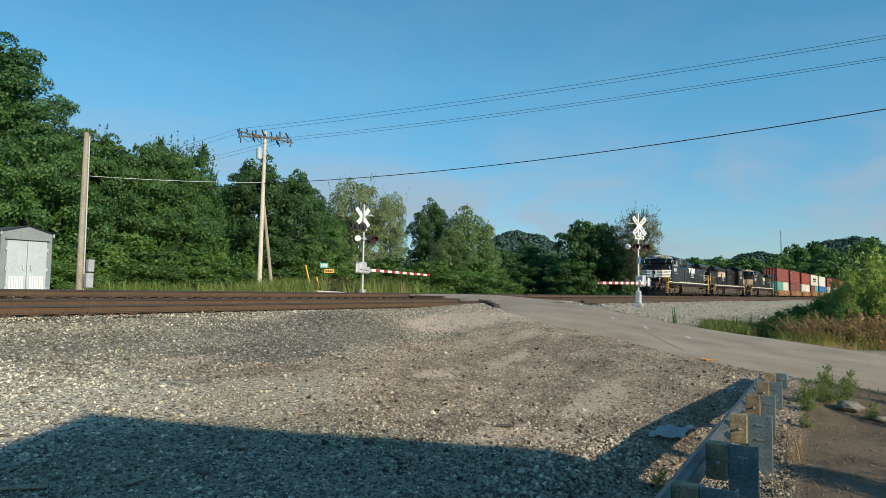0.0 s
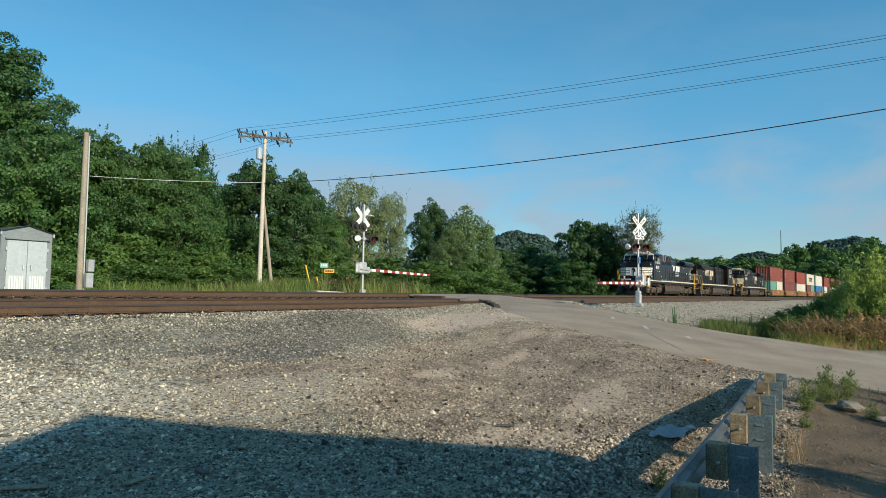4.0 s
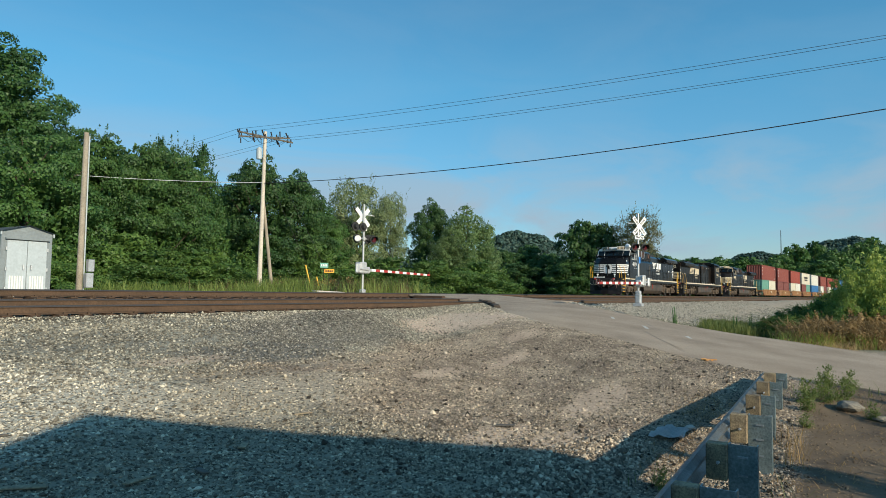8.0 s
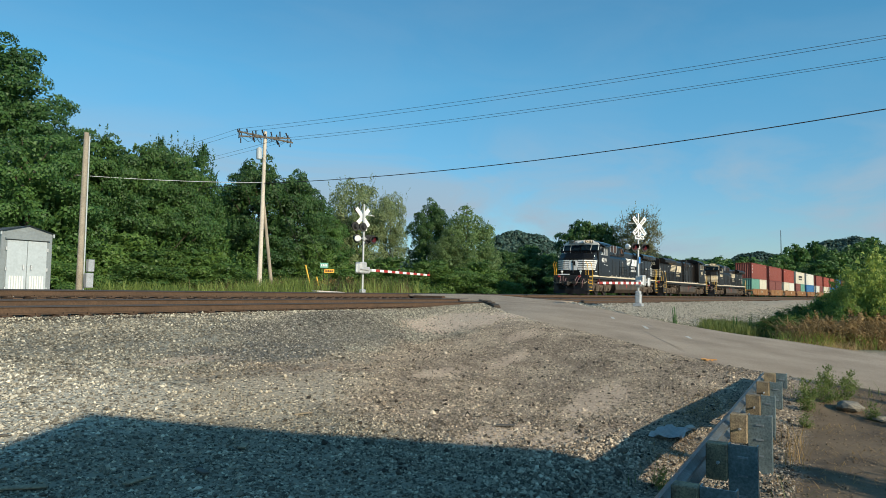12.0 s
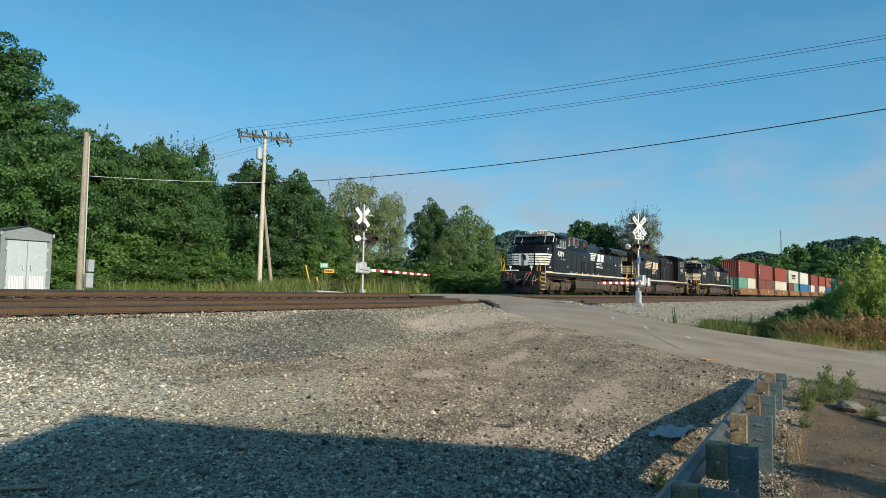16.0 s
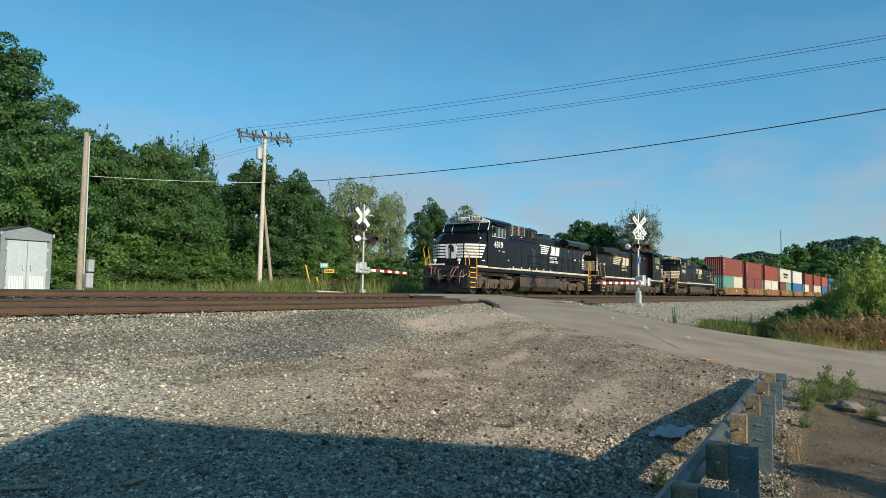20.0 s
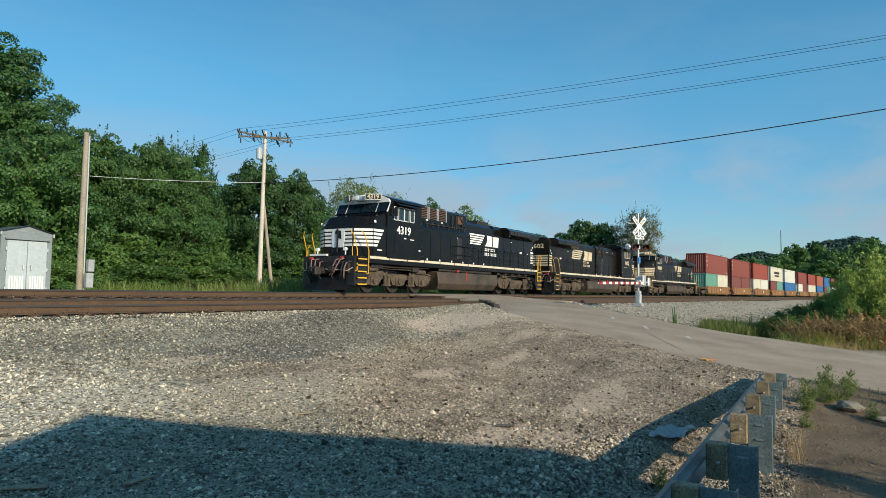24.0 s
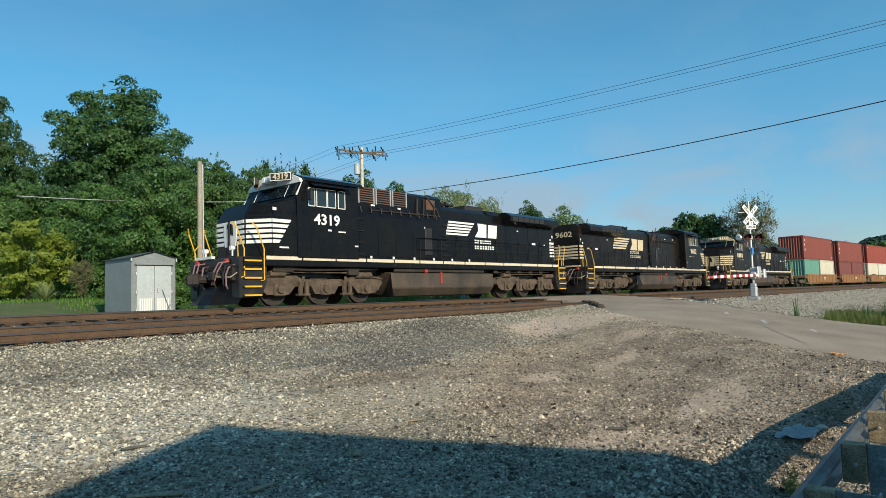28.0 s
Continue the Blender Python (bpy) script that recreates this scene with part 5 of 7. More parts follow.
def shed():
    x0, y0, w, d, z0, h = 11.4, 25.0, 1.73, 2.3, -0.62, 2.62
    T = thing("equipment_shed", Matrix(), "grey sheet-steel signal equipment shed with white double doors", "shed")
    bm = B()
    box(bm, (x0 + w / 2, y0 + d / 2, z0 + h / 2), (w, d, h), bevel=0.01)
    extrude(bm, [(x0, z0 + h), (x0 + w / 2, z0 + h + 0.22), (x0 + w, z0 + h)], "y", y0 + 0.01, y0 + d)
    part("wall", bm, M_SHED, T)
    bm = B()
    for sgn, xa, xb in ((1, x0 - 0.1, x0 + w / 2), (-1, x0 + w + 0.1, x0 + w / 2)):
        vs = [(xa, y0 - 0.12, z0 + h - 0.02), (xb, y0 - 0.12, z0 + h + 0.24), (xb, y0 + d + 0.1, z0 + h + 0.24), (xa, y0 + d + 0.1, z0 + h - 0.02)]
        f = bm.faces.new([bm.verts.new(v) for v in vs])
    bmesh.ops.solidify(bm, geom=bm.faces[:], thickness=0.04)
    part("roof", bm, M_SHED, T)
    for k in range(2):
        cx = x0 + w / 2 + (k - 0.5) * 0.68
        bm = B()
        box(bm, (cx, y0 - 0.02, z0 + 1.2), (0.66, 0.04, 2.2), bevel=0.008)
        door = part("door", bm, M_DOOR, T, "white sheet-steel door leaf")
        for i in range(6):
            b = B()
            box(b, (cx - 0.21 + i * 0.084, y0 - 0.045, z0 + 0.72), (0.05, 0.02, 0.68))
            part("louvre", b, M_WHITE, door)
        b = B()
        rod(b, (cx - (k - 0.5) * 0.42, y0 - 0.08, z0 + 1.28), (cx - (k - 0.5) * 0.42, y0 - 0.08, z0 + 1.46), 0.025)
        part("handle", b, M_GALV, door)
        for z in (0.6, 1.3, 2.0):
            b = B()
            rod(b, (cx + (k - 0.5) * 0.7, y0 - 0.05, z0 + z - 0.06), (cx + (k - 0.5) * 0.7, y0 - 0.05, z0 + z + 0.06), 0.03)
            part("hinge", b, M_GALV, door)
    b = B()
    box(b, (x0 + w / 2 + 0.45, y0 - 0.045, z0 + 1.75), (0.16, 0.01, 0.05))
    part("door_plate", b, M_GALV, T)
    b = B()
    box(b, (x0 + w / 2, y0 - 0.06, z0 + 2.36), (1.5, 0.1, 0.05))
    part("drip_rail", b, M_SHED, T)
    for x in (x0 - 0.02, x0 + w + 0.02):
        b = B()
        box(b, (x, y0 - 0.04, z0 + h - 0.08), (0.05, 0.05, 0.14), bevel=0.01)
        part("eave_bracket", b, M_DOOR, T)
    b = B()
    box(b, (x0 + w / 2, y0 + d / 2, z0 - 0.02), (w + 0.3, d + 0.3, 0.2))
    part("footing", b, M_CONCRETE, T)


shed()


def wire(name, pts_a, pts_b, sag, r, label, n=18):
    """A hanging line between two points."""
    a, b = Vector(pts_a), Vector(pts_b)
    bm = B()
    pts = [a.lerp(b, i / n) - Vector((0, 0, sag * 4 * (i / n) * (1 - i / n))) for i in range(n + 1)]
    pipe(bm, pts, r, 5)
    return tagged(part(name, bm, M_DARK, None), label, "wire")


M_ARM = mat("dark_weathered_wood", (0.13, 0.115, 0.095), 0.9, scale=4, fine=30, vary=0.3)


def near_pole():
    P = thing("service_pole", Matrix(), "weathered wooden service pole with conduit and meter boxes", "pole")
    bm = B()
    rod(bm, (15.15, 26.7, -0.8), (15.17, 26.72, 6.42), 0.125, 0.095, 14)
    part("pole", bm, M_POLE, P)
    bm = B()
    pipe(bm, [(15.29, 26.60, -0.6), (15.28, 26.61, 0.6), (15.28, 26.63, 3.0), (15.27, 26.65, 6.3)], 0.028)
    part("conduit", bm, M_DOOR, P, "pale metal conduit")
    bm = B()
    box(bm, (15.42, 26.42, 0.95), (0.26, 0.2, 0.5), bevel=0.02)
    box(bm, (15.38, 26.42, 0.35), (0.3, 0.2, 0.6), bevel=0.02)
    part("meter_box", bm, M_GALV, P, "grey meter box")
    bm = B()
    box(bm, (15.75, 26.4, -0.35), (0.55, 0.5, 0.55), bevel=0.05)
    tagged(part("block", bm, M_WOOD, None), "tan wooden block beside the service pole", "block")


near_pole()


def utility_pole():
    x, y, top = 31.25, 33.7, 10.75
    P = thing("utility_pole", Matrix(), "tall pale wooden utility pole with crossarms and a transformer", "utility pole")
    bm = B()
    rod(bm, (x - 0.05, y, -1.0), (x + 0.1, y, top), 0.165, 0.11, 14)
    part("pole", bm, M_POLEPALE, P)
    arms = [((x - 1.35, y + 1.1, top - 0.15), (x + 1.4, y - 1.3, top - 0.65)), ((x - 1.35, y + 0.9, top - 0.5), (x + 1.3, y - 1.1, top - 0.35))]
    for a, b in arms:
        bm = B()
        d = Vector(b) - Vector(a)
        box(bm, (Vector(a) + Vector(b)) / 2, (d.length, 0.08, 0.1), d.to_track_quat("X", "Z").to_matrix().to_4x4())
        arm = part("crossarm", bm, M_ARM, P, "dark weathered wooden crossarm")
        for k in range(5):
            p = Vector(a).lerp(Vector(b), 0.04 + 0.23 * k)
            bm = B()
            rod(bm, p + Vector((0, 0, 0.05)), p + Vector((0, 0, 0.22)), 0.05, 0.03, 8)
            part("insulator", bm, M_DARK, arm)
            bm = B()
            rod(bm, p + Vector((0.05, 0.1, -0.06)), p + Vector((0.05 + 0.2 * (k % 2), 0.1, -0.42 + 0.12 * (k % 3))), 0.03, 0.045, 8)
            part("cutout", bm, M_DARK, arm)
    for k in range(7):
        u = -1.2 + 0.4 * k
        bm = B()
        pipe(bm, [(x + u, y - u * 0.85, top - 0.42), (x + u * 0.7 + 0.1, y - u * 0.6, top - 0.78 + 0.1 * (k % 2)), (x + u * 0.3, y - u * 0.25, top - 0.6), (x + u * 0.85 + 0.1, y - u * 0.7, top - 0.2)], 0.016, 5)
        part("jumper_wire", bm, M_DARK, P)
        bm = B()
        rod(bm, (x + u, y - u * 0.85, top - 0.35), (x + u - 0.22 + 0.09 * (k % 3), y - u * 0.85, top - 0.02 + 0.08 * (k % 2)), 0.035, 0.05, 6)
        part("arrester", bm, M_DARK, P)
    bm = B()
    rod(bm, (x - 0.34, y + 0.05, top - 1.95), (x - 0.34, y + 0.05, top - 1.25), 0.19, 0.19, 16)
    rod(bm, (x - 0.34, y + 0.05, top - 1.25), (x - 0.34, y + 0.05, top - 1.12), 0.15, 0.05, 12)
    part("transformer", bm, M_DOOR, P, "pale grey transformer can")
    bm = B()
    pipe(bm, [(x - 0.28, y - 0.15, top - 1.1), (x - 0.2, y, top - 0.8), (x - 0.4, y, top - 0.4)], 0.015)
    pipe(bm, [(x - 0.7, y + 0.3, top - 0.3), (x - 0.2, y, top - 0.9), (x + 0.6, y - 0.4, top - 0.55)], 0.012)
    part("jumper_wires", bm, M_DARK, P)
    bm = B()
    rod(bm, (*seen_at(486, 45.6), -1.0), (x + 0.2, y + 0.2, 6.6), 0.13, 0.1, 10)
    tagged(part("brace_pole", bm, M_POLE, None), "brown wooden push-brace leaning on the utility pole", "pole")
    # line wires over the road and beyond, a service cable lower down
    for dx, dz, ez in ((-1.3, 0.02, -0.24), (-1.0, -0.14, -0.05), (0.95, -0.36, 0.12), (1.3, -0.46, 0.28)):
        a = (x + dx, y - dx * 0.85, top + dz)
        wire("power_line", a, (30.5 + dx, -16, top + dz - 0.35 + ez), 0.5, 0.009, "thin dark power line over the road", 28)
        wire("power_line", a, (40 + dx, 86, top + dz + 2), 0.9, 0.009, "thin dark power line beyond the pole", 16)
    wire("service_cable", (x, y - 0.15, 7.2), (30.3, -16, 8.72), 1.02, 0.022, "black service cable over the road", 28)
    wire("service_cable", (x, y + 0.15, 7.3), (27.5, 80, 8.2), 0.5, 0.022, "black service cable beyond the pole", 16)
    wire("service_cable", (x, y, 7.25), (*seen_at(-250, 33), 6.6), 0.35, 0.02, "pale service cable strung past the trees", 16).data.materials[0] = M_GALV
    wire("guy_wire", (x + 0.1, y - 0.1, top - 1.2), (37.2, 31.4, -0.9), 0.0, 0.012, "thin dark guy wire of the pole", 2)
    wire("guy_wire", (x + 0.1, y - 0.1, top - 2.6), (35.6, 31.9, -0.9), 0.0, 0.012, "thin dark guy wire of the pole", 2)
    for pa, za, pb, zb in ((557, -0.6, 541, 1.7), (571, -0.6, 561, 0.95), (575, -0.6, 573, 0.75)):
        bm = B()
        rod(bm, (*seen_at(pa, 43), za), (*seen_at(pb, 43), zb), 0.05, 0.05, 8)
        tagged(part("guy_guard", bm, M_YELLOW, None), "yellow plastic guy wire guard", "guy guard", "guy guards")
    for (cx, cy), cz, w, h, m, lab in ((seen_at(574, 41), 1.62, 0.5, 0.3, mat("sign_green", (0.16, 0.42, 0.34), 0.5, vary=0.1, bump=0.0), "small green street sign on a thin post"), (seen_at(583, 41.3), 1.28, 0.62, 0.24, mat("sign_orange", (0.85, 0.38, 0.03), 0.5, vary=0.1, bump=0.0), "orange sign board on a thin post")):
        S = thing("sign", Matrix(), lab, "sign")
        turn = Matrix.Rotation(radians(-45), 4, "Z")
        bm = B()
        box(bm, (cx, cy, cz), (w, 0.02, h), turn, bevel=0.004)
        bd = part("board", bm, m, S)
        bm = B()
        for k in range(4):
            p = Vector((cx, cy, cz)) + turn @ Vector(((k - 1.5) * w * 0.2, -0.014, 0))
            box(bm, p, (w * 0.13, 0.01, h * 0.4), turn)
        part("lettering_bars", bm, M_SIGWHITE if cz > 1.4 else M_DARK, bd)
        bm = B()
        rod(bm, (cx + 0.02, cy + 0.03, -1.0), (cx + 0.02, cy + 0.03, cz + h / 2), 0.025)
        part("post", bm, M_STEEL, S)


utility_pole()


def slab():
    bm = B()
    box(bm, (26.9, 23.8, -0.12), (1.9, 0.5, 0.32), Matrix.Rotation(radians(-8), 4, "Z") @ Matrix.Rotation(radians(2), 4, "Y"), bevel=0.02)
    tagged(part("concrete_slab", bm, M_CONCRETE, None), "pale concrete slab lying in the weeds", "slab")


slab()


# ---- guard rail ----
M_GUARD = mat("weathered_galvanised_steel", (0.135, 0.185, 0.195), 0.42, 0.35, scale=5, fine=40, vary=0.3, bump=0.05, tint=(0.21, 0.26, 0.265))
M_BEAM = mat("dull_galvanised_beam", (0.34, 0.38, 0.40), 0.4, 0.5, scale=4, fine=40, vary=0.25, bump=0.05)
M_BLOCK = mat("split_grey_wood", (0.30, 0.235, 0.14), 0.92, scale=9, fine=55, vary=0.4, bump=0.4, tint=(0.16, 0.125, 0.085), rand=0.25)
def guard_rail():
    top, n = -1.43, 7
    x_of = lambda k: (3.7, 5.6, 7.35, 9.3, 11.2, 13.0, 14.6)[k]
    y_of = lambda x: 0.88 + 0.031 * x
    G = thing("guardrail", Matrix(), "galvanised steel guardrail on short wooden blocks and steel posts", "guardrail")
    prof = [(0.0, 0.0), (0.03, -0.01), (0.085, -0.06), (0.085, -0.09), (0.01, -0.14), (0.01, -0.17), (0.085, -0.22), (0.085, -0.25), (0.03, -0.30), (0.0, -0.31)]
    bm = B()
    prev = None
    xs = [2.2 + i * 0.6 for i in range(22)]
    for x in xs:
        ring = [bm.verts.new((x, y_of(x) + 0.23 + u, top + 0.0 + w)) for u, w in prof]
        if prev:
            for j in range(len(prof) - 1):
                bm.faces.new((prev[j], ring[j], ring[j + 1], prev[j + 1]))
        prev = ring
    bmesh.ops.solidify(bm, geom=bm.faces[:], thickness=0.006)
    part("beam", bm, M_BEAM, G, "corrugated galvanised beam")
    for k in range(n):
        x = x_of(k)
        y = y_of(x)
        bm = B()
        box(bm, (x, y + 0.12, top - 0.16), (0.15, 0.2, 0.36), bevel=0.008)
        part("block", bm, M_BLOCK, G, "weathered wooden spacer block")
        bm = B()
        gz = ground_z(x, y)
        wd = 0.27 if k < 4 else 0.19
        box(bm, (x, y + 0.015 - wd / 2, (top + gz) / 2 - 0.06), (0.012, wd, top - gz + 0.16))
        for dy in (0.02 - wd, 0.01):
            box(bm, (x + 0.05, y + dy, (top + gz) / 2 - 0.06), (0.1, 0.012, top - gz + 0.16))
        post = part("post", bm, M_GUARD, G, "galvanised channel post")
        for z in (0.1, 0.28, 0.48):
            bm = B()
            box(bm, (x - 0.012, y + 0.015 - wd / 2, top - z), (0.014, 0.09, 0.02))
            part("slot", bm, M_BEAM, post)
        bm = B()
        rod(bm, (x - 0.01, y + 0.1, top - 0.16), (x - 0.12, y + 0.1, top - 0.16), 0.016, 0.016, 6)
        part("bolt", bm, M_GALV, post)


guard_rail()


def road_marks():
    """Remnants of white paint on the lane."""
    for x, y, ln in ((22.3, 5.9, 1.1), (21.1, 4.3, 0.7), (24.2, 7.6, 0.9)):
        bm = B()
        bm.faces.new([bm.verts.new((x + u * 0.9 - v * 0.4, y + u * 0.35 + v * 0.9, road_z(y + u * 0.35 + v * 0.9) + 0.034)) for u, v in ((-ln / 2, -0.06), (ln / 2, -0.06), (ln / 2, 0.06), (-ln / 2, 0.06))])
        tagged(part("paint_mark", bm, M_WORNPAINT, None), "worn white paint mark on the asphalt", "road marking", kind="structure")


def lane_strip(name, f0, f1, y0, y1, wide, lift, material, label, wob=0.3, seed=0):
    """A thin strip laid on the lane, from fraction f0 of its width at y0 to f1 at y1."""
    bm = B()
    prev = None
    n = max(4, int((y1 - y0) * 2.2))
    for i in range(n + 1):
        t = i / n
        y = y0 + (y1 - y0) * t
        l, r = road_edges(y)
        f = f0 + (f1 - f0) * t
        c = l + (r - l) * f + wob * noise.noise((y * 0.6, seed, 2))
        w = wide * (0.7 + 0.5 * noise.noise((y * 1.7, seed, 7))) * min(1.0, 6 * t, 6 * (1 - t)) + 0.004
        zz = lambda x: road_z(y) + 0.03 * (1 - ((x - l) / (r - l) * 2 - 1) ** 2) + lift
        ring = [bm.verts.new((x, y, zz(x))) for x in (c - w, c, c + w)]
        if prev:
            for k in range(2):
                bm.faces.new((prev[k], prev[k + 1], ring[k + 1], ring[k]))
        prev = ring
    tagged(part(name, bm, material, None, smooth=True), label, "road marking", kind="structure")


for _n, (_a, _b, _y0, _y1) in enumerate(((0.05, 0.35, 3.5, 6.0), (0.42, 0.9, 5.2, 7.8))):
    lane_strip("tar_seam", _a, _b, _y0, _y1, 0.03, 0.004, M_TAR, "dark irregular crack in the asphalt", 0.5, 20 + _n)


M_WORNPAINT = mat("worn_road_paint", (0.55, 0.53, 0.48), 0.8, scale=6, fine=30, vary=0.3)
road_marks()


# ---- foliage ----
def leaf_mat(name, base, tip, through=0.35):
    m = bpy.data.materials.new(name)
    m.use_nodes = True
    n, l = m.node_tree.nodes, m.node_tree.links
    for x in list(n):
        n.remove(x)
    out, mixs, dif, tra = n.new("ShaderNodeOutputMaterial"), n.new("ShaderNodeMixShader"), n.new("ShaderNodeBsdfPrincipled"), n.new("ShaderNodeBsdfTranslucent")
    geo, mix, noi, tex = n.new("ShaderNodeNewGeometry"), n.new("ShaderNodeMix"), n.new("ShaderNodeTexNoise"), n.new("ShaderNodeTexCoord")
    noi.inputs["Scale"].default_value = 0.45
    l.new(tex.outputs["Object"], noi.inputs["Vector"])
    add = n.new("ShaderNodeMath")
    add.operation = "MULTIPLY_ADD"
    add.inputs[1].default_value = 0.55
    l.new(geo.outputs["Random Per Island"], add.inputs[0])
    sc = n.new("ShaderNodeMapRange")
    sc.inputs[1].default_value, sc.inputs[2].default_value, sc.inputs[4].default_value = 0.35, 0.7, 0.5
    l.new(noi.outputs["Fac"], sc.inputs[0])
    l.new(sc.outputs[0], add.inputs[2])
    mix.data_type = "RGBA"
    mix.inputs[6].default_value, mix.inputs[7].default_value = rgb(base), rgb(tip)
    l.new(add.outputs[0], mix.inputs[0])
    info = n.new("ShaderNodeObjectInfo")
    vr = n.new("ShaderNodeMapRange")
    vr.inputs[3].default_value, vr.inputs[4].default_value = 0.85, 1.15
    l.new(info.outputs["Random"], vr.inputs[0])
    mul = n.new("ShaderNodeVectorMath")
    mul.operation = "SCALE"
    l.new(mix.outputs[2], mul.inputs[0])
    l.new(vr.outputs[0], mul.inputs["Scale"])
    dif.inputs["Roughness"].default_value = 0.55
    l.new(mul.outputs[0], dif.inputs["Base Color"])
    l.new(mul.outputs[0], tra.inputs["Color"])
    mixs.inputs[0].default_value = through
    l.new(dif.outputs[0], mixs.inputs[1])
    l.new(tra.outputs[0], mixs.inputs[2])
    l.new(mixs.outputs[0], out.inputs[0])
    return m


M_LEAF = leaf_mat("broad_leaves", (0.022, 0.076, 0.023), (0.118, 0.232, 0.05))
M_LEAFPALE = leaf_mat("grey_green_leaves", (0.13, 0.19, 0.085), (0.35, 0.42, 0.19), 0.45)
M_LEAFMID = leaf_mat("soft_green_leaves", (0.055, 0.115, 0.04), (0.20, 0.29, 0.10), 0.4)
M_WEEDLEAF = leaf_mat("weed_leaves", (0.09, 0.14, 0.035), (0.27, 0.32, 0.09), 0.45)
M_LEAFRUST = leaf_mat("rust_tinged_leaves", (0.085, 0.105, 0.05), (0.25, 0.235, 0.11), 0.4)
M_DEAD = leaf_mat("dead_brown_weeds", (0.19, 0.12, 0.05), (0.48, 0.33, 0.14), 0.35)
M_LEAFDARK = leaf_mat("dark_leaves", (0.017, 0.063, 0.021), (0.084, 0.175, 0.040))
M_LEAFLIME = leaf_mat("lime_leaves", (0.13, 0.20, 0.025), (0.32, 0.38, 0.05), 0.45)
M_VINE = leaf_mat("vine_leaves", (0.15, 0.25, 0.045), (0.48, 0.54, 0.12), 0.5)
M_SCRUB = leaf_mat("scrub_leaves", (0.04, 0.105, 0.025), (0.165, 0.275, 0.055), 0.4)
# distance haze is painted into this blue-green leaf colour
M_FARWOOD = leaf_mat("haze_tinted_wood", (0.046, 0.096, 0.078), (0.076, 0.130, 0.102), 0.1)
M_GRASS = leaf_mat("grass_blades", (0.08, 0.125, 0.03), (0.25, 0.28, 0.085), 0.45)
M_LAWNGRASS = leaf_mat("rough_grass_blades", (0.11, 0.18, 0.035), (0.34, 0.40, 0.11), 0.45)
M_LAWN = leaf_mat("lawn_blades", (0.06, 0.15, 0.022), (0.17, 0.31, 0.05), 0.45)
M_DRY = leaf_mat("dry_grass", (0.30, 0.20, 0.09), (0.70, 0.50, 0.25), 0.4)
M_WEED = leaf_mat("reddish_weeds", (0.09, 0.09, 0.03), (0.22, 0.14, 0.07), 0.2)


def leaf_tris(centres, normals, size, rng, jitter=0.7):
    """Pointed leaves about the given centres: vertices and faces for from_pydata."""
    n = len(centres)
    up = normals + rng.normal(0, jitter, (n, 3))
    up /= np.linalg.norm(up, axis=1)[:, None] + 1e-9
    a = np.cross(up, rng.normal(0, 1, (n, 3)))
    a /= np.linalg.norm(a, axis=1)[:, None] + 1e-9
    b = np.cross(up, a)
    s = (size * rng.uniform(0.6, 1.4, n))[:, None]
    v = np.stack([centres + a * s * 1.15, centres - a * s * 0.6 + b * s * 0.75, centres - a * s * 0.6 - b * s * 0.75], 1).reshape(-1, 3)
    return v, np.arange(3 * n).reshape(-1, 3)


def mesh_of(name, v, f, material):
    me = bpy.data.meshes.new(name)
    me.from_pydata(v.tolist(), [], f.tolist())
    me.materials.append(material)
    return me


# outlines of crowns: share of the height, share of the radius
ROUND = [(0.0, 0.45), (0.12, 0.8), (0.35, 1.0), (0.6, 0.95), (0.78, 0.72), (0.9, 0.45), (1.0, 0.12)]
DOME = [(0.0, 0.7), (0.2, 0.95), (0.45, 1.0), (0.62, 0.88), (0.75, 0.76), (0.87, 0.60), (0.95, 0.36), (1.0, 0.08)]
SPIRE = [(0.0, 0.3), (0.3, 0.8), (0.5, 1.0), (0.75, 0.8), (0.92, 0.45), (1.0, 0.1)]
VASE = [(0.0, 0.25), (0.3, 0.55), (0.6, 0.9), (0.8, 1.0), (0.92, 0.75), (1.0, 0.3)]
MOUND = [(0.0, 1.0), (0.3, 0.98), (0.6, 0.8), (0.85, 0.5), (1.0, 0.15)]


